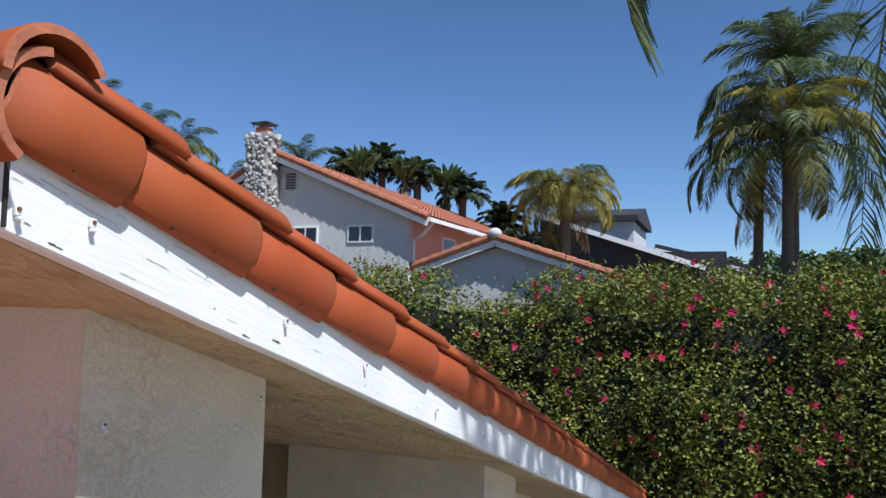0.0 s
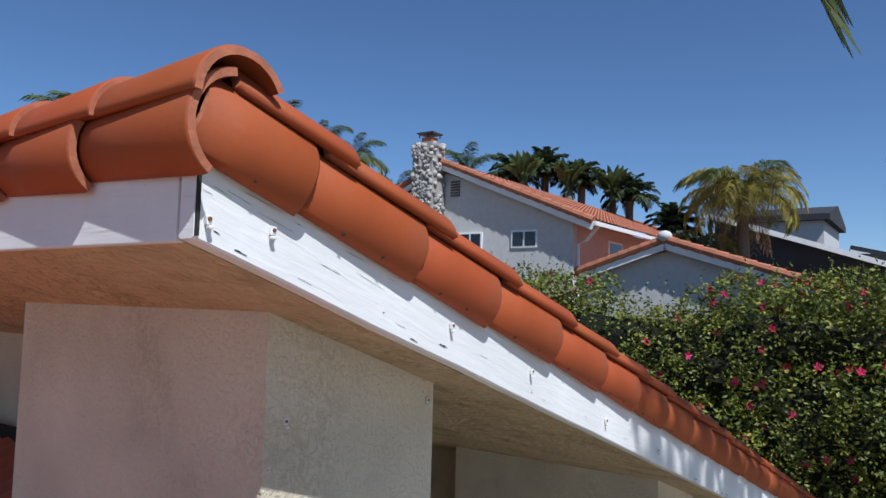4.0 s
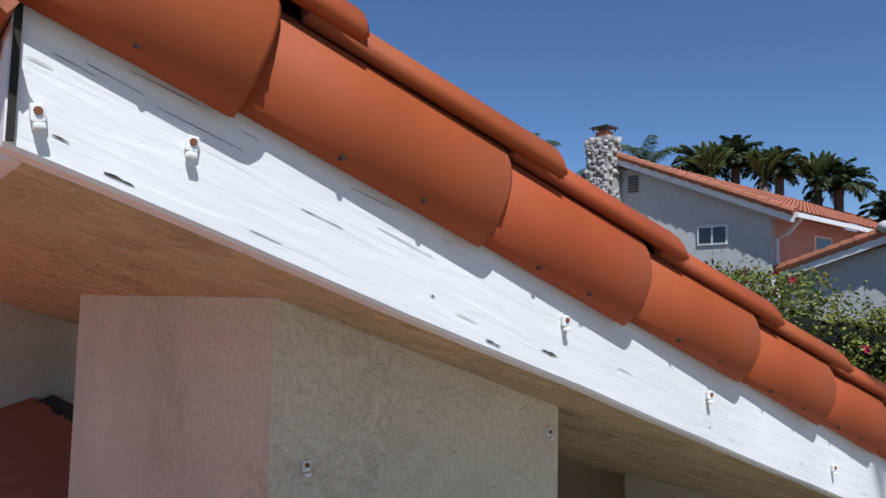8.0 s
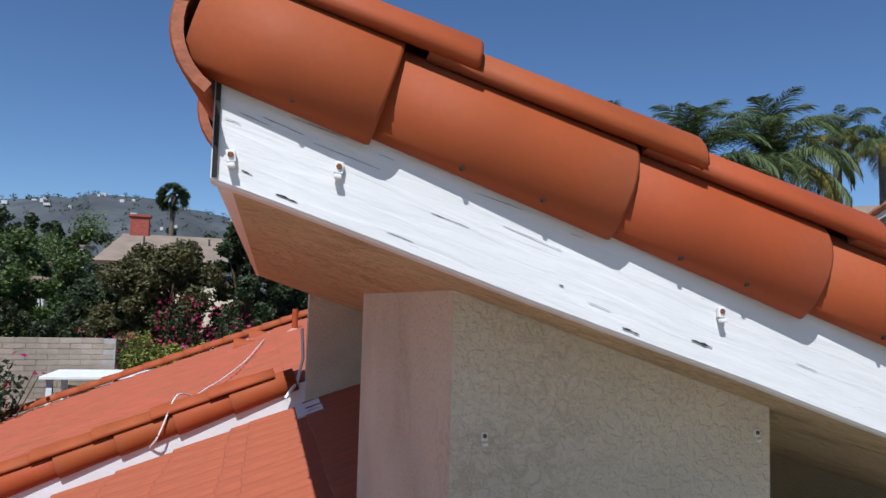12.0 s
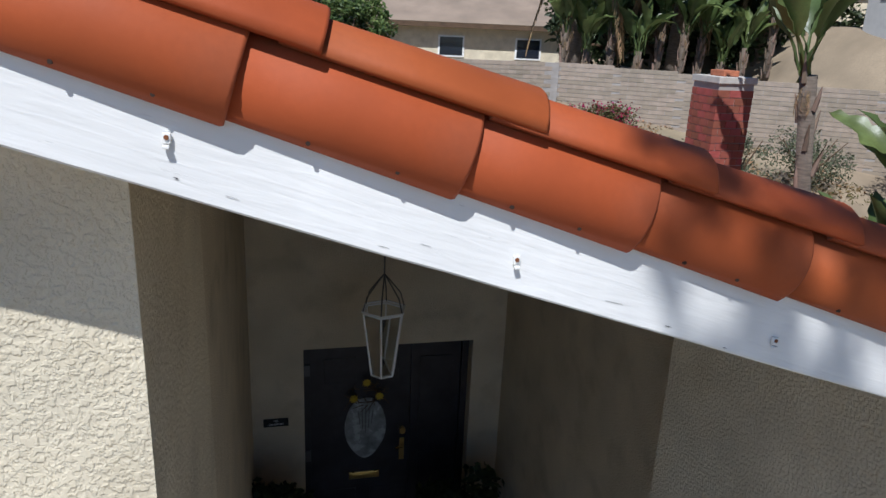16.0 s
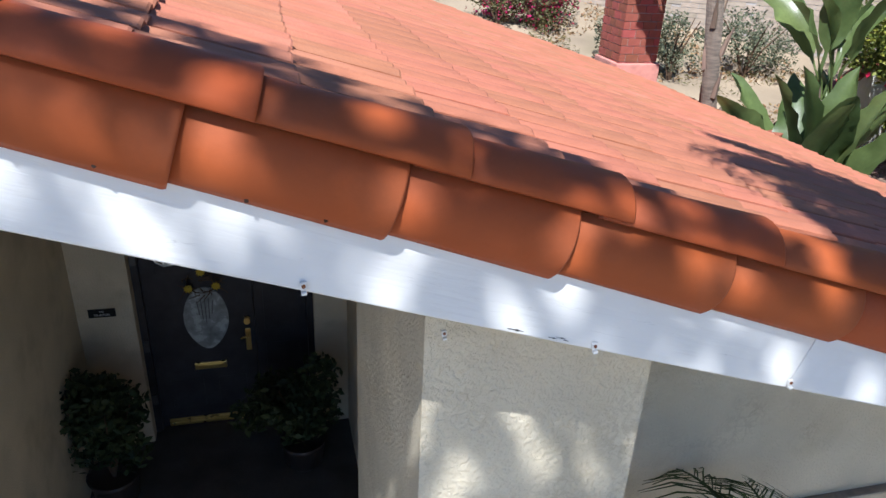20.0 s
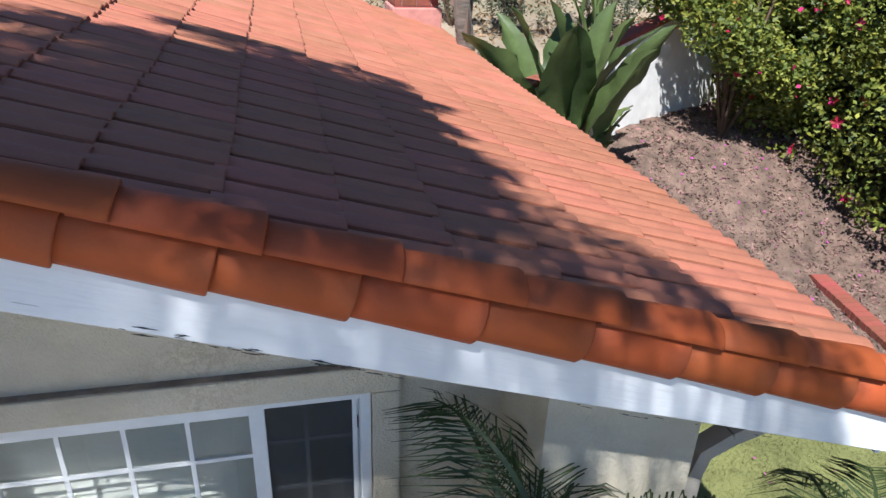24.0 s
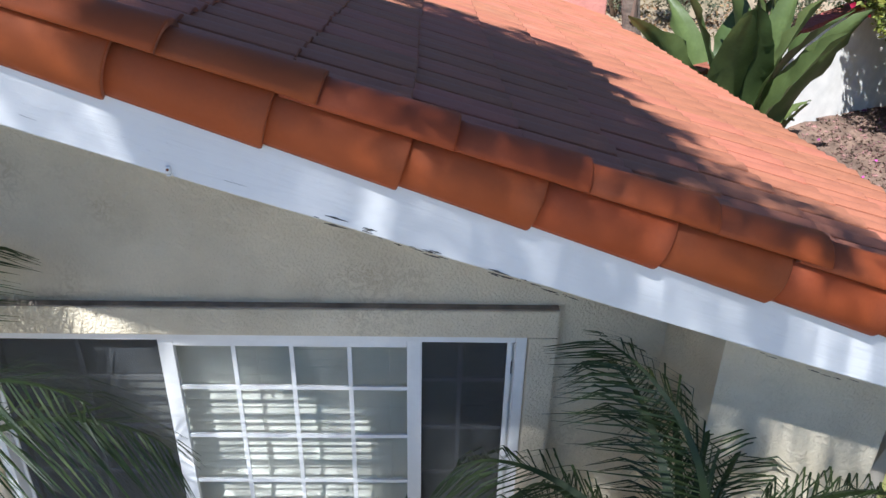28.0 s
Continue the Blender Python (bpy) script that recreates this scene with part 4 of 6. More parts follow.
def rect_pipe(pts, w=0.035, d=0.045):
    bm = bmesh.new()
    rings = []
    pts = [Vector(p) for p in pts]
    for i, p in enumerate(pts):
        dr = (pts[min(i + 1, len(pts) - 1)] - pts[max(i - 1, 0)]).normalized()
        side = Vector((0, 1, 0))
        nrm = dr.cross(side).normalized()
        rings.append([bm.verts.new(p + side * a + nrm * b) for a, b in ((d, w), (-d, w), (-d, -w), (d, -w))])
    for a, b in zip(rings, rings[1:]):
        for j in range(4):
            bm.faces.new((a[j], a[(j + 1) % 4], b[(j + 1) % 4], b[j]))
    bm.faces.new(rings[0])
    bm.faces.new(rings[-1][::-1])
    bmesh.ops.recalc_face_normals(bm, faces=bm.faces[:])
    return bm


spout_mat = material("tan painted metal", (0.48, 0.43, 0.36), 0.6, var=0.1)
part("pipe", rect_pipe([(8.53, 1.42, -0.37), (8.53, 1.42, 1.62)]), spout_mat, spout)
part("elbow", rect_pipe([(8.53, 1.42, 1.62), (8.56, 1.42, 1.74), (8.68, 1.42, 1.81)]), spout_mat, spout)
part("arm", rect_pipe([(8.68, 1.42, 1.81), (9.04, 1.42, 1.93)]), spout_mat, spout)
# eave fascia and gutter
bm = box(EAVE - 0.02, EAVE + 0.005, EDGE + 0.07, FAR, -0.13, 0.06)
tagged(part("fascia_eave", moved(bm, SLOPE), "white_wood_low"), "white fascia board along the eave", "fascia board", kind="structure")
# cable lying over the lower roof
cable = thing("roof_cable", (0.9, 4.8, 3.95), "thin white cable lying loose over the roof tiles", "cable")
keys = [Vector(q) for q in ((1.173, -4.92, -0.12), (1.10, -4.93, -0.10), (1.045, -4.88, -0.05), (0.965, -4.80, 0.0), (0.90, -4.80, 0.07), (0.84, -4.84, 0.15), (0.80, -4.95, 0.20), (0.775, -5.12, 0.19), (0.75, -5.45, 0.12), (0.71, -5.9, 0.10), (0.60, -6.6, 0.08), (0.44, -8.0, 0.07), (0.25, -11.0, 0.07))]
cp = []
for i in range(len(keys) - 1):
    p0, p1, p2, p3 = keys[max(0, i - 1)], keys[i], keys[i + 1], keys[min(len(keys) - 1, i + 2)]
    for k in range(5):
        s_ = k / 5
        cp.append(LEFT_UP @ (p1 + 0.5 * s_ * ((p2 - p0) + s_ * (2 * p0 - 5 * p1 + 4 * p2 - p3 + s_ * (3 * p1 - p0 - 3 * p2 + p3)))))
part("wire", tube(cp, 0.006, 6), "plastic", cable)
cable2 = thing("drop_cable", (1.03, 4.88, 3.9), "grey cable hanging down the wall corner", "cable")
part("wire", tube([(1.02, 4.86, 4.35), (1.035, 4.87, 4.15), (1.0, 4.84, 4.0), (0.93, 4.80, 3.9)], 0.012, 6), "plastic", cable2)
# roof vents
for u, v, s_ in ((0.6, -11.3, 1.0), (0.4, -12.8, 1.0)):
    p = LEFT_UP @ Vector((u, v, 0.02))
    vent = thing("roof_vent", p, "rounded red clay vent hood on the roof tiles", "roof vent", "vents on the roof")
    vbm = bmesh.new()
    n = 10
    r0 = [vbm.verts.new((p.x - 0.16, p.y + 0.13 * math.cos(t), p.z - 0.06 + 0.2 * math.sin(t))) for t in np.linspace(0, math.pi, n)]
    r1 = [vbm.verts.new((p.x + 0.18, p.y + 0.13 * math.cos(t), p.z + 0.05 + 0.03 * math.sin(t))) for t in np.linspace(0, math.pi, n)]
    for j in range(n - 1):
        vbm.faces.new((r0[j], r0[j + 1], r1[j + 1], r1[j]))
    part("hood", vbm, "tile", vent, smooth=True)
    part("base_plate", moved(box(u - 0.2, u + 0.25, v - 0.17, v + 0.17, 0.03, 0.04), LEFT_UP), "pink_flash", vent)
p = LEFT_UP @ Vector((-0.17, -11.0, 0))
vp = thing("vent_pipe", p, "red painted plumbing vent pipe on the roof", "vent pipe")
part("pipe", tube([p, p + Vector((0, 0, 0.35))], 0.045, 12), "tile", vp)
part("collar", tube([p, p + Vector((0, 0, 0.06))], [0.12, 0.05], 12), "pink_flash", vp)
tagged(part("flashing", moved(box(-0.10, 0.06, -4.9, -4.35, 0.03, 0.042), LEFT), "white"), "white painted flashing at the wall foot", "flashing", kind="structure")

# ---- palms ----


def frond_arrays(length, lift, droop, n=44, leaf=0.5, width=0.022, hang=0.5, seed=1, sparse=0.0):
    """One feather frond along +x: a curved rib with leaflets on both sides."""
    g = np.random.default_rng(seed)
    s = np.linspace(0, 1, 24)
    ang = lift - droop * s ** 1.4
    px = np.concatenate([[0], np.cumsum(np.cos(ang[:-1]) * length / 23)])
    pz = np.concatenate([[0], np.cumsum(np.sin(ang[:-1]) * length / 23)])
    V, F = [], []
    # rib
    for i in range(24):
        r = 0.022 * (1 - s[i]) + 0.004
        for a in (0, 2.1, 4.2):
            V.append((px[i], r * math.cos(a), pz[i] + r * math.sin(a)))
    for i in range(23):
        for j in range(3):
            F.append((i * 3 + j, i * 3 + (j + 1) % 3, i * 3 + 3 + (j + 1) % 3, i * 3 + 3 + j))
    rib = len(F)
    for k in range(n):
        t = 0.14 + 0.86 * (k + g.uniform(-0.3, 0.3)) / n
        t = min(t, 1)
        x0, z0, a = np.interp(t, s, px), np.interp(t, s, pz), np.interp(t, s, ang)
        ll = leaf * (0.45 + 0.75 * math.sin(math.pi * min(1, t * 0.9 + 0.1))) * g.uniform(0.85, 1.12)
        for side in (-1, 1):
            if g.uniform() < sparse:
                continue
            fwd = 0.55 + 0.35 * t + g.normal(0, 0.08)
            up = g.normal(0.12, 0.22)
            d = np.array([math.cos(a) * fwd, side * 0.85, math.sin(a) * fwd + up])
            d /= np.linalg.norm(d)
            p0 = np.array([x0, 0, z0])
            p1 = p0 + d * ll * 0.5 + np.array([0, 0, -hang * ll * 0.10])
            p2 = p0 + d * ll * 0.86 + np.array([0, 0, -hang * ll * 0.48])
            wv = np.cross(d, [0, 0, 1.0])
            wv = wv / (np.linalg.norm(wv) + 1e-9) * width * 0.5 + np.array([0, 0, g.normal(0, width * 0.25)])
            b = len(V)
            V += [tuple(p0 - wv * 0.5), tuple(p0 + wv * 0.5), tuple(p1 + wv), tuple(p1 - wv), tuple(p2 + wv * 0.15), tuple(p2 - wv * 0.15)]
            F += [(b, b + 1, b + 2, b + 3), (b + 3, b + 2, b + 4, b + 5)]
    return V, F


def frond_mesh(mat, **kw):
    V, F = frond_arrays(**kw)
    me = bpy.data.meshes.new("frond")
    me.from_pydata(V, [], F)
    me.update()
    me.materials.append(M[mat])
    return me


def trunk_mesh(points, radii, rough=0.04, sides=12):
    bm = tube(points, radii, sides)
    for v in bm.verts:
        k = noise.noise(v.co * 6) * rough
        v.co.x += k
        v.co.y += k * 0.7
    return bm


FR = {}
for i in range(3):
    FR["up", i] = frond_mesh("frond", length=2.7, lift=1.0 - 0.1 * i, droop=1.7 + 0.2 * i, seed=10 + i, leaf=0.58, n=88, width=0.026, hang=0.9)
    FR["mid", i] = frond_mesh("frond", length=2.8, lift=0.45, droop=1.7 + 0.25 * i, seed=20 + i, leaf=0.60, hang=1.2, n=88, width=0.026)
    FR["yel", i] = frond_mesh("frond_yellow", length=2.6, lift=0.5, droop=1.9 + 0.2 * i, seed=40 + i, leaf=0.56, hang=1.2, n=84, width=0.026)
    FR["dry", i] = frond_mesh("frond_dry", length=2.3, lift=-1.0, droop=0.5, seed=50 + i, leaf=0.5, hang=1.1, n=34, sparse=0.15)
    FR["small", i] = frond_mesh("frond_shaded", length=1.15, lift=0.95 - 0.15 * i, droop=2.0, seed=70 + i, leaf=0.30, hang=1.7, n=48, width=0.0075)


def palm(base, top, rings, label, group="", r0=0.2, r1=0.14, scale=1.0, spin=0.0, name="palm_tree"):
    """A palm: trunk, and rings of (kind, count, tilt) fronds."""
    t = thing(name, base, label, "palm tree", group)
    b, c = Vector(base), Vector(top)
    mid = (b + c) / 2 + Vector((0.08, 0.05, 0))
    part("trunk", trunk_mesh([b, b.lerp(mid, 0.5), mid, mid.lerp(c, 0.5), c, c + Vector((0, 0, 0.35))], [r0, r0 * 0.9, (r0 + r1) / 2, r1, r1 * 1.05, r1 * 0.5]), "bark", t, "ringed grey trunk", True)
    for kind, count, tilt in rings:
        for k in range(count):
            a = spin + 360 * (k + random.uniform(-0.3, 0.3)) / count + 37 * tilt
            ob = new("frond", FR[kind, k % 3])
            ob.parent = t
            ob.matrix_parent_inverse = t.matrix_basis.inverted()
            ob.matrix_basis = Matrix.Translation(c + Vector((0, 0, random.uniform(-0.1, 0.15)))) @ pose(0, 0, 0, 0, -tilt + random.uniform(-7, 7), a) @ Matrix.Diagonal((scale, scale, scale, 1))
            if kind in ("dry", "skirt"):
                tagged(ob, "dry brown hanging frond")
            elif kind == "yel":
                tagged(ob, "yellowing frond")
    return t


for i in range(3):
    FR["deep", i] = frond_mesh("leaf_dark", length=2.6, lift=0.8, droop=1.5 + 0.3 * i, seed=95 + i, leaf=0.6, hang=0.8, n=34, width=0.11)
# a tall palm in the front garden, whose head shades the lower roof
for i in range(3):
    FR["weep", i] = frond_mesh("frond", length=2.3, lift=0.95 - 0.1 * i, droop=2.6 + 0.2 * i, seed=180 + i, leaf=0.42, hang=1.2, n=64, width=0.034)
    FR["tail", i] = frond_mesh("frond", length=3.3, lift=0.15, droop=1.75, seed=190 + i, leaf=0.40, hang=1.5, n=70, width=0.022)
palm((4.6, -3.4, -0.37), (4.74, -1.5, 9.15), [("weep", 12, 30), ("weep", 13, 8), ("weep", 12, -10), ("weep", 8, 52)], "tall queen palm with long drooping fronds near the roof", "", spin=20, scale=0.72)
queen = bpy.data.objects["palm_tree"]
for az, sc in ((-18, 0.9), (-27, 1.05), (-36, 1.12), (-46, 1.05), (-54, 0.75), (-60, 0.95), (-66, 0.7), (-73, 0.85), (-80, 0.7), (-87, 0.8), (-94, 0.65), (-101, 0.7), (-108, 0.6), (-42, 0.7), (-30, 0.7), (-116, 0.72), (-124, 0.66), (-133, 0.72), (-142, 0.62), (-150, 0.55)):
    ob = new("frond", FR["tail", az % 3])
    hold(ob, queen)
    ob.matrix_basis = Matrix.Translation((4.74, -1.5, 9.2)) @ pose(0, 0, 0, 0, 4, az) @ Matrix.Diagonal((sc, sc, sc, 1))
for az, sc in ((52, 0.95), (66, 1.0), (84, 0.92), (97, 1.02)):
    ob = new("frond", FR["weep", az % 3])
    hold(ob, queen)
    ob.matrix_basis = Matrix.Translation((4.74, -1.5, 9.25)) @ pose(0, 0, 0, 0, -8, az) @ Matrix.Diagonal((sc, sc, sc, 1))
# its lowest fronds hang far down
for i in range(3):
    FR["curtain", i] = frond_mesh("frond", length=4.3, lift=-1.1, droop=0.35, seed=200 + i, leaf=0.42, hang=1.5, n=80, width=0.022)
for kind, az, tip, sc in (("tail", 96, 24, 1.2), ("tail", 84, 20, 1.12), ("curtain", 24, 0, 1.0), ("curtain", 10, -4, 0.95)):
    ob = new("frond", FR[kind, az % 3])
    hold(ob, queen)
    ob.matrix_basis = Matrix.Translation((4.74, -1.5, 9.15)) @ pose(0, 0, 0, 0, tip, az) @ Matrix.Diagonal((sc, sc, sc, 1))
# group behind the hedge
crown = [("up", 9, 22), ("dense", 9, 6), ("mid", 9, -12), ("yel", 6, -24), ("up", 6, 48)]
for i in range(3):
    FR["dense", i] = frond_mesh("frond", length=2.9, lift=0.6, droop=1.9 + 0.25 * i, seed=90 + i, leaf=0.6, hang=1.0, n=52, width=0.03)
palm((18.6, -1.6, 1.2), (18.6, -1.5, 9.9), [("up", 9, 22), ("mid", 10, 4), ("up", 6, 44), ("mid", 7, -18)], "tall palm with a shaggy brown trunk behind the hedge", "palms behind the hedge", 0.15, 0.12, 0.95, 40)
HEDGE_PALM = palm((17.6, -1.3, 1.2), (17.6, -1.35, 8.35), [("yel", 8, 48), ("yel", 7, 20), ("up", 6, -12), ("dense", 7, -30), ("yel", 4, -38)], "palm with yellow upright and dark side fronds behind the hedge", "palms behind the hedge", 0.16, 0.13, 0.85, 10)
for az, sc in ((92, 1.05), (104, 0.95), (118, 0.8), (-70, 0.95), (-95, 0.9)):
    ob = new("frond", FR["dense", az % 3])
    hold(ob, HEDGE_PALM)
    ob.matrix_basis = Matrix.Translation((17.6, -1.35, 7.95)) @ pose(0, 0, 0, 0, 4, az) @ Matrix.Diagonal((sc, sc, sc, 1))
palm((18.3, -0.7, 1.2), (18.3, -0.75, 7.9), [("dense", 5, -8), ("dry", 7, 0), ("up", 3, 12)], "palm with dry hanging fronds behind the hedge", "palms behind the hedge", 0.15, 0.12, 0.8, 75)
palm((32.3, 6.9, 3.0), (32.3, 7.0, 9.6), [("yel", 9, 25), ("yel", 10, 4), ("yel", 10, -16), ("mid", 5, 30), ("dry", 5, 0)], "yellow-green palm beyond the neighbouring house", "", 0.3, 0.24, 1.2)
palm((33.0, 9.3, 3.0), (33.0, 9.4, 7.6), [("yel", 7, 5), ("mid", 7, -10)], "low yellow-green palm beyond the neighbouring house", "", 0.25, 0.2, 1.1, 15)
for px_, py_, pz_ in ((30, 30.8, 13.9), (31, 28.9, 13.0), (30, 24.6, 10.4), (29.5, 19.7, 11.0)):
    palm((px_, py_, 2.5), (px_, py_, pz_), [("up", 8, 18), ("mid", 9, 2), ("yel", 6, -15)], "feather palm rising behind the neighbouring house", "palms behind the neighbouring house", 0.25, 0.2, 0.95, 20)
# palms behind the garden wall
for i in range(3):
    FR["skirt", i] = frond_mesh("frond_dry", length=4.0, lift=-1.2, droop=0.35, seed=150 + i, leaf=0.34, hang=1.4, n=80, sparse=0.05)
for bx, by, hz, sp in ((10.9, 20.5, 8.35, 0), (14.3, 20.6, 8.9, 50), (17.4, 20.6, 9.5, 20)):
    palm((bx, by, 3.0), (bx + 0.1, by, hz), [("up", 9, 18), ("mid", 11, 4), ("mid", 9, -12), ("yel", 4, -20), ("skirt", 5, 2), ("dry", 5, 4), ("up", 6, 46)], "queen palm with dry skirts behind the garden wall", "palms behind the wall", 0.24, 0.18, 1.15, sp)
# young palms by the front wall
small = [("small", 7, 20), ("small", 7, -4), ("small", 4, 45)]
palm((7.55, 0.85, -0.37), (7.62, 0.92, 1.42), small, "young palm with fine dark fronds by the wall", "young palms by the wall", 0.07, 0.05, 0.92, 15)
palm((7.15, 0.75, -0.37), (7.12, 0.8, 0.75), small, "low young palm with fine dark fronds by the wall", "young palms by the wall", 0.06, 0.05, 0.95, 60)
palm((8.75, 0.6, -0.37), (8.85, 0.65, 0.95), small, "young palm with fine fronds over the lawn", "young palms by the wall", 0.07, 0.05, 1.05, 5)
palm((5.1, 0.95, -0.37), (5.05, 1.0, 1.78), [("small", 6, 40), ("small", 6, 16), ("small", 6, 66)], "young palm with sunlit fronds beside the window", "young palms by the wall", 0.07, 0.05, 0.95, 30)


def fan_palm(base, top):
    t = thing("fan_palm", base, "distant fan palm with a round head on a thin trunk", "palm tree")
    b, c = Vector(base), Vector(top)
    part("trunk", tube([b, b.lerp(c, 0.5), c], [0.35, 0.3, 0.25], 8), "bark", t)
    V, F = [], []
    for k in range(46):
        d = Vector((random.gauss(0, 1), random.gauss(0, 1), random.gauss(0.15, 0.7))).normalized()
        stem = c + d * 0.8
        side = d.orthogonal().normalized()
        up = d.cross(side)
        for j in range(9):
            a = -1.1 + 2.2 * j / 8
            q = (d * math.cos(a) + side * math.sin(a)).normalized()
            tip = stem + q * 1.15 + Vector((0, 0, -0.35))
            w = up * 0.12 + d.cross(q) * 0.1
            i = len(V)
            V += [tuple(stem), tuple(stem.lerp(tip, 0.5) + w), tuple(tip), tuple(stem.lerp(tip, 0.5) - w)]
            F.append((i, i + 1, i + 2, i + 3))
    sheet("crown", V, F, "leaf_dark", t)


fan_palm((-9.5, 80, -4), (-9.4, 80, 15.2))

# ---- broad paddle-leaved plants ----


def paddle_leaf(length, width, bend, seed):
    g = np.random.default_rng(seed)
    n = 12
    V, F = [], []
    ang = 1.35
    x = z = 0.0
    stalk = 0.55 * length
    pts = [(0, 0, 1.35)]
    for i in range(4 + n):
        step = stalk / 4 if i < 4 else length / n
        ang -= bend * (0.3 if i < 4 else 1.0) / (n + 4)
        x += math.cos(ang) * step
        z += math.sin(ang) * step
        pts.append((x, z, ang))
    for i, (x, z, a) in enumerate(pts):
        s = (i - 4) / n
        w = 0.025 if s <= 0 else width * (math.sin(math.pi * min(1, s ** 0.75)) ** 0.8) * 0.5 * (1 + g.normal(0, 0.05)) + 0.01
        nx, nz = -math.sin(a), math.cos(a)
        for q, lift in ((-1, 0.32), (-0.5, 0.12), (0, 0), (0.5, 0.12), (1, 0.32)):
            wob = 0.03 * g.normal() if abs(q) == 1 else 0
            V.append((x + nx * (lift * w + wob), q * w, z + nz * (lift * w + wob)))
    for i in range(len(pts) - 1):
        for j in range(4):
            F.append((i * 5 + j, i * 5 + j + 1, i * 5 + 6 + j, i * 5 + 5 + j))
    me = bpy.data.meshes.new("leaf")
    me.from_pydata(V, [], F)
    me.update()
    me.polygons.foreach_set("use_smooth", [True] * len(me.polygons))
    me.materials.append(M["leaf_big"])
    return me


PAD = [paddle_leaf(1.4, 0.44, b, i) for i, b in enumerate((0.5, 0.9, 1.4, 2.1))]


def paddle_plant(base, h, count, scale, label, r=0.1, spread=1.0, lean=(0.05, 0.02)):
    t = thing("paddle_plant", base, label, "plant", "paddle-leaved plants")
    b = Vector(base)
    c = b + Vector((*lean, h))
    if h > 0.3:
        part("trunk", trunk_mesh([b, b.lerp(c, 0.5), c], [r, r * 0.85, r * 0.9], 0.03), "bark", t, "pale ringed trunk", True)
        for k in range(26 if h > 1.5 else 8):
            q = b.lerp(c, (k + 0.5) / 26 if h > 1.5 else 0.4 + k / 20)
            d = Vector((math.cos(k * 2.4), math.sin(k * 2.4), 0))
            part("old_sheath", tube([q + d * r * 0.8, q + d * r * 1.12 + Vector((0, 0, 0.16)), q + d * r * random.uniform(1.2, 1.7) + Vector((0, 0, random.uniform(0.26, 0.4)))], [0.045, 0.032, 0.006], 5), "husk", t)
        for k in range(5):
            ob = new("dry_leaf", FR["dry", k % 3])
            ob.parent = t
            ob.matrix_parent_inverse = t.matrix_basis.inverted()
            ob.matrix_basis = Matrix.Translation(c) @ pose(0, 0, 0, 0, 10, k * 72) @ Matrix.Diagonal((0.22, 0.22, 0.22, 1))
    for k in range(count):
        ob = new("leaf", PAD[min(3, int(random.uniform(0, 1.0) ** (1 / spread) * 3.6))])
        ob.parent = t
        ob.matrix_parent_inverse = t.matrix_basis.inverted()
        ob.matrix_basis = Matrix.Translation(c + Vector((random.gauss(0, 0.06), random.gauss(0, 0.06), -0.1))) @ pose(0, 0, 0, random.uniform(-25, 25), random.uniform(-14, 10), 360 * k / count + random.uniform(-25, 25)) @ Matrix.Diagonal((scale, scale, scale, 1))
    return t


def gz(x, y):
    return float(height(x, y))


paddle_plant((10.25, 7.25, gz(10.25, 7.25)), 0.75, 16, 1.12, "clump of tall upright paddle leaves by the white wall", 0.16, 0.4)
paddle_plant((11.15, 8.0, gz(11.15, 8.0)), 0.1, 7, 0.42, "low clump of broad green leaves by the white wall", 0.1, 1.0)
paddle_plant((9.62, 8.05, gz(9.62, 8.05)), 4.6, 10, 0.85, "tall paddle-leaved plant with a shaggy ringed trunk", 0.12, 0.8, (-0.75, 0.0))
paddle_plant((10.62, 7.72, gz(10.62, 7.72)), 2.1, 8, 0.95, "paddle-leaved plant with yellow stalks and a pale trunk", 0.11, 0.5)
paddle_plant((9.75, 9.6, gz(9.75, 9.6)), 0.1, 5, 0.62, "low young paddle-leaved plant beside the chimney", 0.08, 1.2)
for k in range(10):
    x, y = 10.3 + k * 0.72, 19.2 + random.uniform(-0.3, 0.9)
    paddle_plant((x, y, gz(x, y)), random.uniform(0.8, 2.4), 12, 0.75, "broad-leaved plant crowding the garden wall")
for k in range(3):
    x, y = 28.2 + k * 1.6, 15.6 - k * 1.5
    paddle_plant((x, y, gz(x, y)), 6.9 - 0.2 * k, 30, 0.8, "tall dark broad-leaved tree behind the neighbouring roof", 0.2)

# ---- hedge and shrubs ----


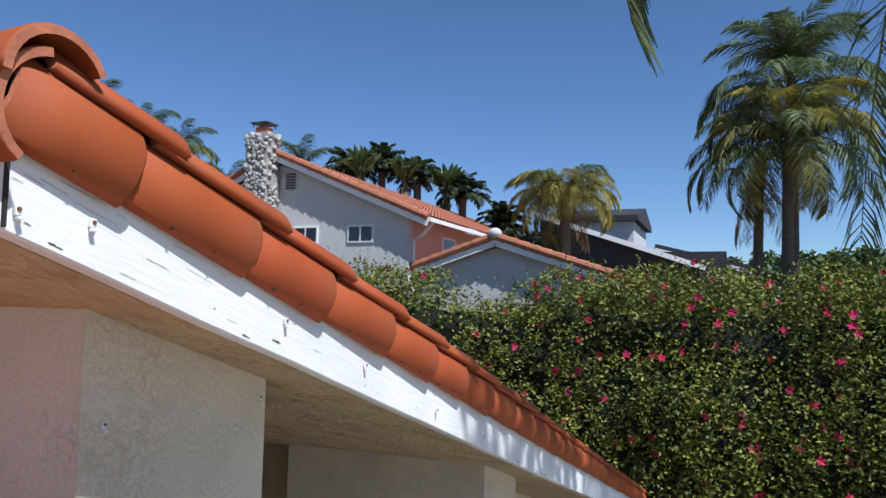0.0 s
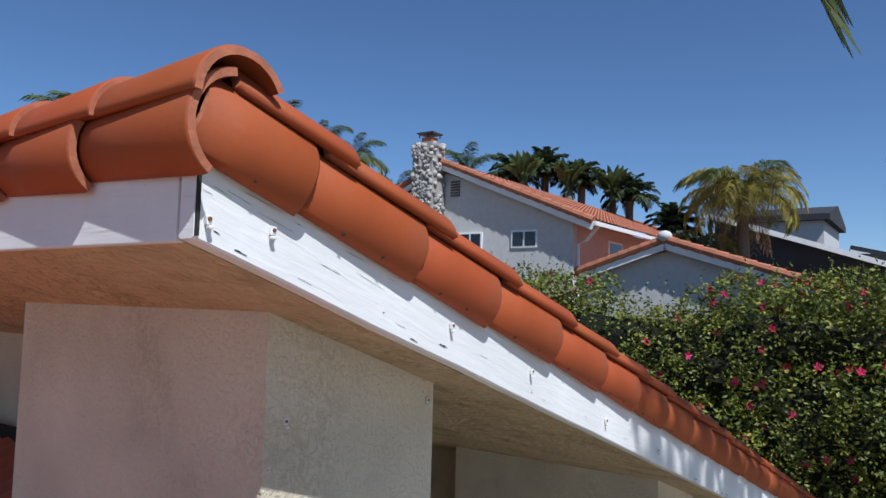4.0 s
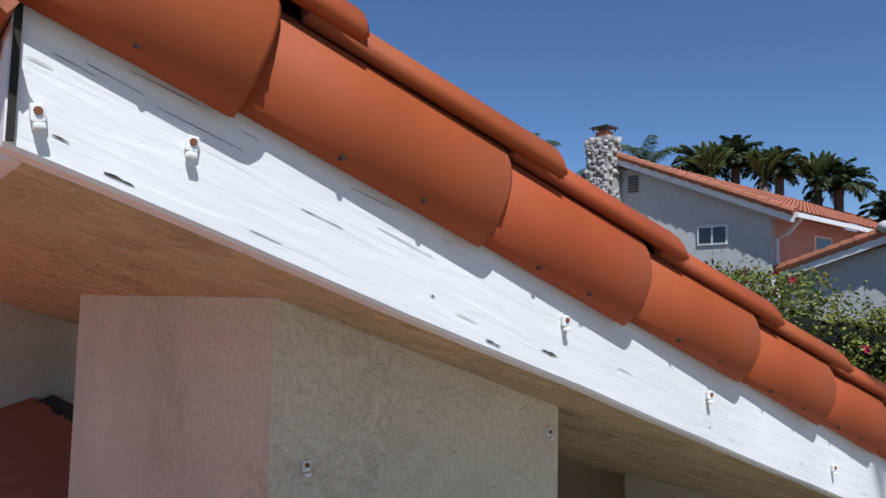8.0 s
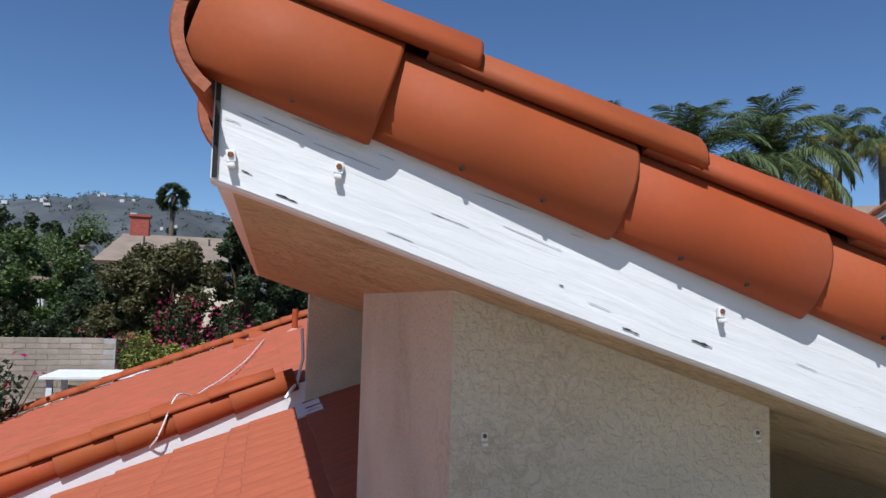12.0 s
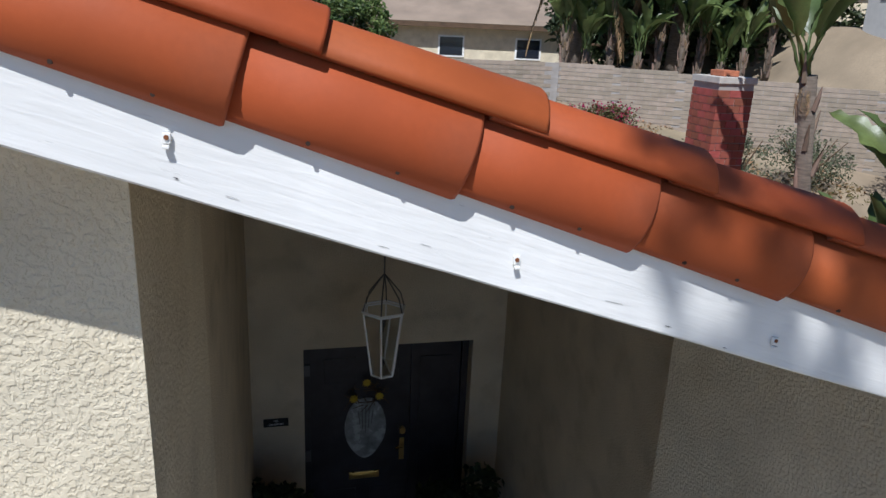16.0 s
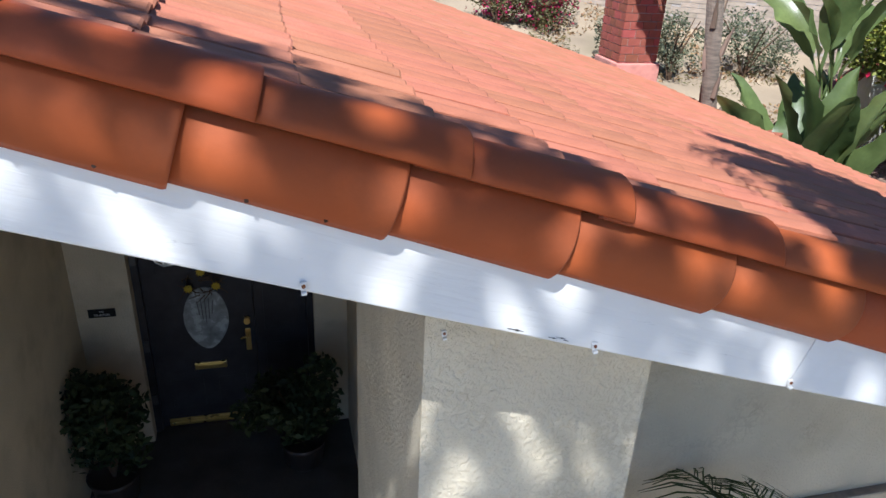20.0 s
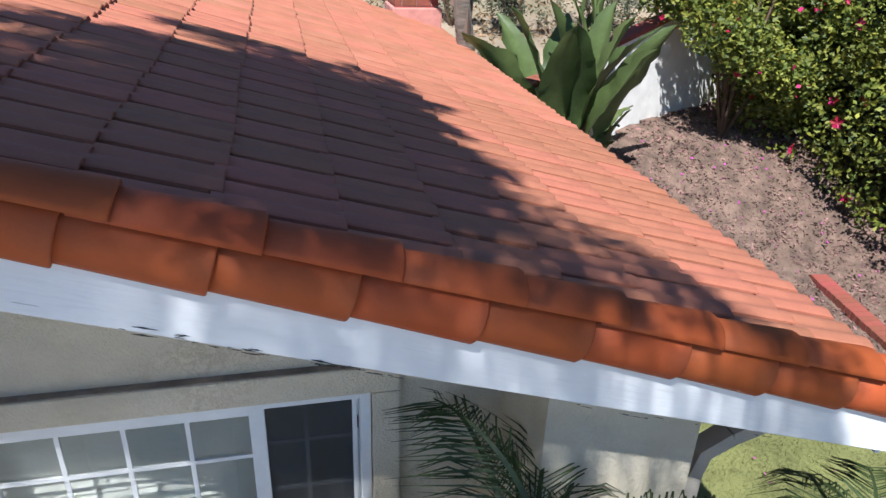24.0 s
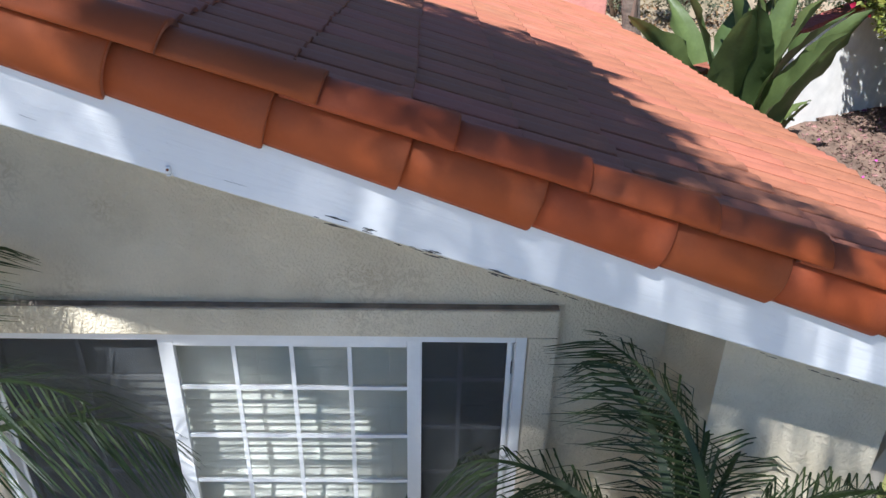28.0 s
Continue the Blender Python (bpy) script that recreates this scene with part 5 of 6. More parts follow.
def hedge(x0, x1, y0, y1, top, n, label):
    t = thing("hibiscus_hedge", ((x0 + x1) / 2, (y0 + y1) / 2, gz((x0 + x1) / 2, (y0 + y1) / 2)), label, "hedge")
    ny = int((y1 - y0) / 0.7)
    C, R = [], []
    for i in range(ny):
        yy = y0 + (y1 - y0) * (i + 0.5) / ny
        tp = top(yy)
        for zz in np.arange(0.9, tp - 0.3, 0.75):
            for xx in ((x0 + 0.35,) if zz < tp - 1.5 else (x0 + 0.6, (x0 + x1) / 2, (x0 + x1) / 2 + 0.6)):
                C.append((xx + random.gauss(0, 0.16), yy + random.gauss(0, 0.2), zz + random.gauss(0, 0.16)))
                R.append(random.uniform(0.5, 0.85))
        C.append(((x0 + x1) / 2, yy, tp - 0.45 + random.gauss(0, 0.12)))
        R.append(random.uniform(0.5, 0.75))
    pts = cloud(C, R, n, 0.6)
    pts = pts[pts[:, 2] > gz(x0, y0) + 0.15]
    v, f = leaf_quads(pts, 0.10, 0.5)
    tagged(sheet("foliage", v, f, "leaf", t), "dense glossy green leaves", kind="stuff")
    # shoots on the top
    sp = np.concatenate([np.stack([np.full(14, random.uniform(x0, x1)) + rng.normal(0, 0.03, 14), np.full(14, yy) + rng.normal(0, 0.03, 14), top(yy) + np.linspace(-0.2, random.uniform(0.15, 0.6), 14)], -1) for yy in rng.uniform(y0, y1, 90)])
    v, f = leaf_quads(sp, 0.075, 0.8)
    tagged(sheet("new_growth", v, f, "leaf", t), kind="stuff")
    # near-black core keeps light out and paints the shade between the leaves
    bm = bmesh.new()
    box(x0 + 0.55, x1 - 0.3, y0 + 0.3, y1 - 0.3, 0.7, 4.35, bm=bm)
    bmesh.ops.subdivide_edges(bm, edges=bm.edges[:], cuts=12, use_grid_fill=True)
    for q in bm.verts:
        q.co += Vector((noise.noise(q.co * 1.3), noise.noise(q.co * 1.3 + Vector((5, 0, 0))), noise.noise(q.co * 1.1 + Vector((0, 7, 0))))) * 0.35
    part("inner_growth", bm, "hedge_core", t, "near-black core painted as the shade between the leaves")
    # flowers
    cand = pts[rng.choice(len(pts), 5000)]
    cand = cand[(cand[:, 0] < x0 + 0.6) | (cand[:, 2] > 4.6)][:330]
    V, F = [], []
    for c in cand:
        c = Vector(c) + Vector((-0.05, -0.03, 0.03))
        ax = Vector((-1, random.gauss(0, 0.5), random.gauss(0.3, 0.4))).normalized()
        s1 = ax.orthogonal().normalized()
        s2 = ax.cross(s1)
        for k in range(5):
            a = k * 1.257
            d = s1 * math.cos(a) + s2 * math.sin(a)
            e = s1 * math.cos(a + 0.55) + s2 * math.sin(a + 0.55)
            g_ = s1 * math.cos(a - 0.55) + s2 * math.sin(a - 0.55)
            i = len(V)
            V += [tuple(c), tuple(c + e * 0.062 + ax * 0.03), tuple(c + d * 0.095 + ax * 0.02), tuple(c + g_ * 0.062 + ax * 0.03)]
            F.append((i, i + 1, i + 2, i + 3))
    tagged(sheet("blossom", V, F, "flower", t), "pink and red hibiscus flowers", kind="stuff")
    return t


hedge(14.2, 16.8, -7.0, 11.0, lambda y: 5.0 + 0.25 * math.sin(y * 0.9) + 0.05 * max(0, y - 5) + (0.35 if y < -1.5 else 0), 130000, "tall clipped hibiscus hedge with pink red flowers")


def shrub(x, y, h, r, mat, label, name="shrub", n=2500, flowers=0, size=0.09, group="", z=None):
    z = gz(x, y) if z is None else z
    t = thing(name, (x, y, z), label, "shrub", group)
    for k in range(6):
        a = k * 1.05 + random.uniform(-0.3, 0.3)
        bm = tube([(x, y, z - 0.05), (x + 0.3 * r * math.cos(a), y + 0.3 * r * math.sin(a), z + h * 0.45), (x + 0.75 * r * math.cos(a), y + 0.75 * r * math.sin(a), z + h * 0.85)], [0.03, 0.02, 0.008], 5)
        part("branch", bm, "bark_brown", t)
    k = 12
    c = [(x + random.gauss(0, r * 0.42), y + random.gauss(0, r * 0.42), z + h * random.uniform(0.25, 0.85)) for _ in range(k)]
    pts = cloud(c, [random.uniform(0.3, 0.5) * min(r, h) for _ in range(k)], n, 0.3)
    v, f = leaf_quads(pts, size)
    tagged(sheet("foliage", v, f, mat, t), kind="stuff")
    if flowers:
        pts = cloud(c, [0.5 * min(r, h)] * k, flowers, 0.9)
        v, f = leaf_quads(pts, size * 0.9, aspect=0.9)
        tagged(sheet("blossom", v, f, "bract" if name == "bougainvillea" else "flower", t), "crimson bracts", kind="stuff")
    return t


for x, y, h, r in ((9.3, 15.0, 0.85, 0.7), (9.9, 15.5, 0.7, 0.55), (8.5, 15.2, 0.75, 0.65)):
    shrub(x, y, h, r, "leaf_olive", "bougainvillea bush with magenta red bracts on the bank", "bougainvillea", 1500, 380, 0.075, "bougainvilleas on the bank")
shrub(11.15, 12.3, 1.35, 0.55, "leaf_grey", "grey green bush by the chimney", n=2600, size=0.06)
shrub(10.15, 12.9, 0.95, 0.5, "leaf_grey", "low grey green bush on the bank", n=1600, size=0.06)
shrub(6.0, 16.8, 1.2, 0.8, "leaf_light", "leafy green bush below the garden wall", n=1800)
shrub(12.9, 12.4, 1.3, 0.9, "leaf_grey", "dry brushy bush behind the white wall", n=3000, size=0.07)


def hibiscus_bush(x, y, h, rx, ry, n, flowers, label):
    """A dense bush that spreads from a narrow foot, with leaves almost down to the ground."""
    z = gz(x, y)
    t = thing("hibiscus_bush", (x, y, z), label, "shrub", "hibiscus bushes")
    C, R = [], []
    for k in range(46):
        a, q, zz = k * 2.4, math.sqrt((k % 12 + 0.5) / 12), 0.16 + 0.8 * ((k * 0.618) % 1)
        w = q * (0.72 + 0.5 * math.sin(math.pi * min(1, zz * 0.8)))
        C.append((x + rx * 0.8 * w * math.cos(a), y + ry * 0.8 * w * math.sin(a), z + h * zz))
        R.append(random.uniform(0.28, 0.48))
        if k % 4 == 0:
            part("branch", tube([(x, y, z - 0.05), Vector((x, y, z + h * 0.2)).lerp(Vector(C[-1]), 0.5), C[-1]], [0.035, 0.02, 0.006], 5), "bark_brown", t)
    v, f = leaf_quads(cloud(C, R, n, 0.55), 0.085, 0.5, aspect=0.6)
    tagged(sheet("foliage", v, f, "leaf", t), "dense glossy green leaves", kind="stuff")
    v, f = leaf_quads(cloud(C, [r * 1.06 for r in R], flowers, 0.95), 0.09, aspect=0.9)
    tagged(sheet("blossom", v, f, "flower", t), "pink hibiscus flowers", kind="stuff")
    return t


hibiscus_bush(13.25, 8.35, 3.4, 1.35, 1.0, 17000, 90, "tall hibiscus bush with pink flowers over the white wall")
hibiscus_bush(15.2, 8.1, 3.4, 1.5, 1.4, 15000, 70, "tall hibiscus bush with pink flowers above the mulch")


def tree(x, y, h, r, mat, label, n=9000, size=0.22, z=None, trunk=0.25, flat=0.8, name="broadleaf_tree", k=54):
    z = gz(x, y) if z is None else z
    t = thing(name, (x, y, z), label, "tree")
    bm = tube([(x, y, z - 0.3), (x + 0.1, y, z + h * 0.25), (x, y + 0.1, z + h * 0.5)], [trunk, trunk * 0.8, trunk * 0.5], 8)
    c = []
    for i in range(k):
        a, q = random.uniform(0, 6.28), random.uniform(0.1, 1) ** 0.6
        zz = random.uniform(0.3, 0.95)
        w = r * q * (1 - 0.55 * abs(zz - 0.5))
        c.append((x + w * math.cos(a), y + w * math.sin(a), z + h * zz))
        if i % 2 == 0:
            tube([(x, y, z + h * 0.35), Vector((x, y, z + h * 0.4)).lerp(Vector(c[-1]), 0.5), c[-1]], [trunk * 0.4, trunk * 0.22, trunk * 0.06], 5, bm=bm)
    part("trunk", bm, "bark_brown", t)
    rad = [[q, q, q * flat] for q in (random.uniform(0.13, 0.30) * r for _ in range(k))]
    v, f = leaf_quads(cloud(c, rad, n, 0.1), size)
    tagged(sheet("crown", v, f, mat, t), kind="stuff")
    return t


# unseen leaf screen on a thin trunk, added to throw dapples on the entry
gt = thing("garden_tree", (0.6, -4.6, -0.37), "unseen leaf screen on a tall thin trunk, added to cast dapples", "tree")
part("trunk", tube([(0.6, -4.6, -0.42), (0.7, -4.3, 3.5), (0.9, -3.8, 7.0), (1.0, -3.4, 9.3)], [0.13, 0.11, 0.08, 0.05], 10), "bark", gt, "thin grey trunk", True)
heads = []
for k in range(26):
    a, q = k * 2.4, math.sqrt((k + 0.5) / 26)
    heads.append((1.93 + 0.95 * q * math.cos(a), -2.72 + 0.95 * q * math.sin(a) - 0.4 * q * math.cos(a), 9.75 + random.uniform(-0.3, 0.25)))
    part("branch", tube([(1.0, -3.4, 9.2), Vector((1.0, -3.4, 9.4)).lerp(Vector(heads[-1]), 0.5), heads[-1]], [0.014, 0.009, 0.005], 5), "bark", gt)


def flat_head(n, jitter):
    """Points spread evenly over the dapple screen's wide, flat head."""
    ks = np.arange(n)
    q, turn = np.sqrt((ks + 0.5) / n), ks * 2.39996
    cx, cy = np.cos(turn), np.sin(turn)
    dx = 1.02 * q * np.sign(cx) * abs(cx) ** 0.65 + rng.normal(0, jitter, n)
    dy = 1.0 * q * np.sign(cy) * abs(cy) ** 0.65 + rng.normal(0, jitter, n)
    return np.stack([1.93 + dx, -2.72 + dy - 0.42 * dx, 9.75 + rng.uniform(-0.08, 0.08, n)], 1)


# leaves in a close mosaic; holes set along the sun's path let spots through
gaps, leaves = flat_head(145, 0.035), flat_head(12000, 0.02)
lean = np.array((SUN.x, SUN.y)) / SUN.z
foot = leaves[:, :2] - lean * (leaves[:, 2:] - 9.75)
near_gap = np.sqrt(((foot[:, None] - gaps[None, :, :2]) ** 2).sum(2)).min(1)
v, f = leaf_quads(leaves[near_gap > 0.050], 0.075, aspect=0.75)
tagged(sheet("crown", v, f, "leaf", gt), "thin leaf layer with holes left for the sun spots", kind="stuff")


def polar(yaw, d):
    return 0.67 + d * math.sin(radians(yaw)), 0.17 + d * math.cos(radians(yaw))


# dark clumps behind the neighbouring roof
for x, y, top, sp in ((29.5, 17.0, 10.6, 0), (30.3, 15.6, 10.9, 40), (31.0, 14.0, 10.3, 70), (32.0, 12.0, 9.6, 15), (33.5, 10.4, 8.3, 30)):
    palm((x, y, 3.0), (x, y, top), [("deep", 9, 30), ("deep", 11, 8), ("deep", 9, -15), ("deep", 7, 52)], "dark feathery palm behind the neighbouring roof", "dark palms behind the neighbouring roof", 0.22, 0.18, 0.62, sp)
# trees seen past the high edge
for yaw, d, top, r, mat, lab, n in (
        (-7.2, 27, 6.5, 2.4, "leaf_olive", "open olive brown tree", 15000), (-11.8, 28, 5.4, 1.9, "leaf_dark", "dark green round tree", 8000), (-15.2, 32, 7.3, 2.2, "leaf_light", "light green drooping tree", 8000),
        (-19.5, 33, 6.0, 3.5, "leaf_dark", "dark green tree", 8000), (-1.2, 26, 7.6, 1.5, "leaf_dark", "dark upright tree", 8000), (-24, 34, 6.0, 4, "leaf_dark", "dark green tree", 6000),
        (-13.2, 62, 10.5, 5.5, "leaf_light", "round light green tree", 6000), (-19, 70, 9.5, 7, "leaf_light", "broad light green tree", 6000), (-5.5, 75, 10.5, 5, "leaf_light", "light green tree", 5000),
        (1.5, 30, 7.0, 3, "leaf_dark", "dark green tree", 6000), (4.5, 33, 6.8, 3, "leaf_dark", "dark green tree", 6000), (8.5, 25, 5.6, 2.0, "leaf_light", "grey green feathery tree", 6000)):
    x, y = polar(yaw, d)
    z = min(gz(x, y), 1.0)
    tree(x, y, top - z, r, mat, lab + " beyond the garden wall", int(n * 2.2), 0.10 + 0.0028 * d, z)
for yaw, d, h, fl in ((-10.8, 24, 3.0, 700), (-4.2, 24.5, 3.6, 800), (-2.2, 23, 2.6, 350), (-8.5, 23, 2.6, 100), (-6.0, 23, 2.6, 60), (-19.5, 13.5, 3.6, 250)):
    x, y = polar(yaw, d)
    shrub(x, y, h, 1.5, "leaf" if fl < 150 else "leaf_dark", "large bush with dark red bougainvillea bracts" if fl > 150 else "leafy green bush below the trees", "bougainvillea" if fl > 150 else "shrub", 3500, fl, 0.13, z=min(gz(x, y), 0.8))
for yaw, d, top in ((-16.2, 120, 18), (-15.5, 125, 16), (-17.6, 110, 15), (-13.4, 140, 17), (-18.6, 120, 15), (-10.6, 150, 17), (-9.2, 160, 18), (-6.4, 150, 19), (-4.6, 170, 19), (-3.0, 150, 17), (-12.0, 170, 18), (-1, 160, 18), (-20, 130, 17), (-8, 190, 19), (-14.5, 180, 20)):
    x, y = polar(yaw, d)
    tree(x, y, top + 6, 3.0 if top < 17 else 6.5, "leaf_dark", "distant dark conifer among the houses" if top < 17 else "distant dark tree below the hill", 2200, 0.8, -6, 0.5, 1.6 if top < 17 else 0.8, "distant_tree", 14)
for yaw, d, top in ((13, 60, 8.5), (16, 70, 9), (19, 62, 8), (22, 75, 10), (25.5, 60, 9), (29, 30, 8.0), (32, 28, 8.2), (36, 30, 8.5), (39.5, 29, 8.0), (84, 60, 8.2), (90, 48, 7.6), (96, 45, 8.0), (101, 50, 8.5), (105, 40, 8)):
    x, y = polar(yaw, d)
    tree(x, y, top - 2.0, 2.2 + d * 0.03, "leaf_dark" if d < 40 else "leaf_light", "dark leafy tree behind the garden wall" if d < 40 else "distant green tree beyond the roofs", 6000, 0.16 + 0.005 * d, 2.0)

# ---- chimney at the far eave ----
def brick_chimney(name, x0, x1, y0, y1, z0, z1, label, course=0.075, brick_l=0.2, parts=True, mat="brick"):
    t = thing(name, ((x0 + x1) / 2, (y0 + y1) / 2, z0), label, "chimney")
    part("core", box(x0 + 0.012, x1 - 0.012, y0 + 0.012, y1 - 0.012, z0, z1 - 0.02), "mortar", t)
    me = {}
    n = int((z1 - z0 - 0.1) / course)
    for i in range(n):
        z = z0 + i * course
        for face in range(4):
            a0, a1 = ((x0, x1), (y0 + 0.05, y1 - 0.05), (x0, x1), (y0 + 0.05, y1 - 0.05))[face]
            off = brick_l / 2 if (i + face) % 2 else 0
            pos = a0
            first = True
            while pos < a1 - 0.02:
                ln = (off if off and first else brick_l)
                end = min(pos + ln, a1)
                first = False
                key = (face % 2, round(end - pos, 3))
                if key not in me:
                    L, d = end - pos - 0.01, 0.05
                    b = box(0, L, 0, d, 0, course - 0.011) if face % 2 == 0 else box(0, d, 0, L, 0, course - 0.011)
                    me[key] = mesh_of("brick", b, [mat])
                jx, jy = random.uniform(-0.002, 0.002), random.uniform(-0.002, 0.002)
                p = ((pos, y0 + jy), (x1 - 0.05 + jx, pos), (pos, y1 - 0.05 + jy), (x0 + jx, pos))[face]
                piece("brick", me[key], t, t.matrix_basis.inverted() @ Matrix.Translation((p[0], p[1], z)))
                pos = end
    part("crown", box(x0 - 0.02, x1 + 0.02, y0 - 0.02, y1 + 0.02, z1 - 0.1, z1, 0.01), "concrete", t, "grey mortar crown")
    part("flue_pot", box(x0 + 0.15, x1 - 0.2, y0 + 0.15, y1 - 0.2, z1, z1 + 0.09, 0.01), "tile_cut", t, "clay flue rim")
    return t


chim = brick_chimney("chimney", 8.52, 9.14, 9.45, 10.15, 2.2, 4.11, "red brick chimney with a pink mortar apron at the eave", 0.115, 0.207)
part("apron", box(8.48, 9.18, 9.41, 10.19, 2.2, 2.52, 0.02), "pink_flash", chim, "pink painted mortar apron")

# ---- garden walls ----


def block_wall(name, p0, p1, z0, z1, h, label, bl=0.4, bh=0.11, drop_steps=0):
    """A wall of long low blocks between two points, with a cap course."""
    p0, p1 = Vector((*p0, 0)), Vector((*p1, 0))
    d = (p1 - p0).normalized()
    nrm = Vector((d.y, -d.x, 0))
    length = (p1 - p0).length
    t = thing(name, (*((p0 + p1) / 2).xy, min(z0, z1) - h), label, "garden wall", kind="structure")
    V, F = [], []

    def slab(a, b, y0, y1, c, e):
        i = len(V)
        for s, w, z in ((a, y0, c), (b, y0, c), (b, y1, c), (a, y1, c), (a, y0, e), (b, y0, e), (b, y1, e), (a, y1, e)):
            q = p0 + d * s + nrm * w
            V.append((q.x, q.y, z))
        F.extend([(i, i + 1, i + 5, i + 4), (i + 1, i + 2, i + 6, i + 5), (i + 2, i + 3, i + 7, i + 6), (i + 3, i, i + 4, i + 7), (i + 4, i + 5, i + 6, i + 7)])

    nc = int(length / bl)
    rows = int(h / bh)
    for i in range(nc):
        top = z0 + (z1 - z0) * (math.floor(i / nc * 6) / 6)
        for r in range(rows):
            s = i * bl + (bl / 2 if r % 2 else 0)
            slab(s + 0.006, min(s + bl - 0.006, length), 0, 0.14 + random.uniform(-0.004, 0.004), top - (r + 1) * bh + 0.010, top - r * bh)
    sheet("blocks", V, F, "block", t, "rows of tan slump blocks")
    tagged(t.children[0], kind="stuff")
    V, F = [], []
    for i in range(6):
        top = z0 + (z1 - z0) * i / 6
        slab(length * i / 6, length * (i + 1) / 6, 0.006, 0.13, top - h, top - 0.01)
    sheet("mortar_core", V, F, "mortar", t)
    return t


block_wall("garden_wall_back", (4.2, 18.0), (9.40, 18.0), 3.93, 3.93, 1.25, "tan slump block garden wall along the bank")
block_wall("garden_wall_right", (9.40, 18.14), (16.6, 12.55), 3.93, 3.62, 2.2, "tan slump block garden wall stepping down the bank")
block_wall("garden_wall_left", (-12.0, 15.2), (-2.2, 16.0), 3.62, 3.62, 2.6, "tan slump block wall beyond the low roof")
# white garden wall with a brick cap
gw = thing("white_garden_wall", (11.85, 9.36, 0.3), "white stucco garden wall with a red brick cap", "garden wall", kind="structure")


def wall_strip(p0, p1, z0, z1, th, mat, nm, parent):
    p0, p1 = Vector((*p0, 0)), Vector((*p1, 0))
    d = (p1 - p0).normalized()
    n_ = Vector((d.y, -d.x, 0)) * th / 2
    bm = bmesh.new()
    vs = [bm.verts.new((q.x, q.y, z)) for z in (z0, z1) for q in (p0 - n_, p0 + n_, p1 + n_, p1 - n_)]
    for f in ((0, 3, 2, 1), (4, 5, 6, 7), (0, 1, 5, 4), (1, 2, 6, 5), (2, 3, 7, 6), (3, 0, 4, 7)):
        bm.faces.new([vs[i] for i in f])
    return part(nm, bm, mat, parent)


white_stucco = material("white stucco", (0.84, 0.81, 0.75), 0.95, var=0.08, fine=90, bump=0.3)
wall_body = wall_strip(WALL_A.xy, WALL_B.xy, -0.6, 1.0, 0.18, white_stucco, "wall_body", gw)
for vert in wall_body.data.vertices:
    if vert.co.z > 0:
        vert.co.z = WALL_A.z + (vert.co.x - WALL_A.x) * 0.256
dirv = (WALL_B - WALL_A).normalized()
cap_brick = mesh_of("cap_brick", box(0.003, 0.097, -0.125, 0.125, 0, 0.06, 0.004), ["brick"])
for k in range(int((WALL_B - WALL_A).length / 0.1)):
    q = WALL_A + dirv * (k * 0.1) + Vector((0, 0, 0.004))
    piece("cap_brick", cap_brick, gw, gw.matrix_basis.inverted() @ Matrix.Translation(q) @ pose(0, 0, 0, 0, -12.8 + random.uniform(-1, 1), math.degrees(math.atan2(dirv.y, dirv.x)) + random.uniform(-1, 1)))
# brick edging along the bed, with a concrete strip
edge = thing("brick_edging", (13.05, 4.0, -0.37), "row of red bricks edging the mulched bank", "edging", kind="structure")
edge_me = mesh_of("edge_brick", box(-0.11, 0.11, 0.004, 0.096, 0, 0.13, 0.004), ["brick"])
for k in range(95):
    y = -3.5 + k * 0.1
    piece("brick", edge_me, edge, edge.matrix_basis.inverted() @ pose(13.06 + 0.17 * (y - 4), y, -0.36, random.uniform(-1, 1), random.uniform(-1, 1), -9.6 + random.uniform(-2, 2)))

# bed of mulch and lawn as thin sheets over the ground


def overlay(name, x0, x1, y0, y1, step, lift, mat, label, cat, keep=None):
    gx, gy = np.arange(x0, x1 + 1e-6, step), np.arange(y0, y1 + 1e-6, step)
    xx, yy = np.meshgrid(gx, gy, indexing="ij")
    zz = height(xx, yy) + lift + rng.normal(0, 0.012, xx.shape)
    v = np.stack([xx, yy, zz], -1).reshape(-1, 3)
    i = (np.arange(len(gx) - 1)[:, None] * len(gy) + np.arange(len(gy) - 1)[None]).reshape(-1)
    f = np.stack([i, i + len(gy), i + len(gy) + 1, i + 1], -1)
    if keep:
        f = f[[bool(keep(*v[q].mean(0)[:2])) for q in f]]
    return tagged(sheet(name, v, f, mat, smooth=True), label, cat, kind="structure")


overlay("mulch_bed", 9.6, 17.5, 4.4, 12.5, 0.25, 0.05, "mulch", "brown mulch bank with fallen purple petals", "mulch", lambda x, y: beyond_wall(x, y) < -0.1 and x > 9.6 + 0.35 * max(0, 13.5 - x) * (y < 5.6))
overlay("mulch_border", 13.1, 17.5, -6, 4.35, 0.25, 0.05, "mulch", "brown mulch below the hedge", "mulch")
overlay("lawn", 9.0, 12.9, -5, 4.4, 0.25, 0.035, "grass", "short sunlit lawn with fallen petals", "lawn")
# unseen pale slabs, added as reflectors to brighten the shaded front walls
overlay("pavement_front", 4.5, 9.3, -9, 0.3, 0.25, 0.035, "concrete", "unseen pale slab added to bounce sunlight onto the house front", "pavement")
overlay("pavement_walk", -3.0, 4.4, -9, -1.6, 0.25, 0.035, "concrete", "unseen pale slab added to bounce sunlight onto the house front", "pavement")
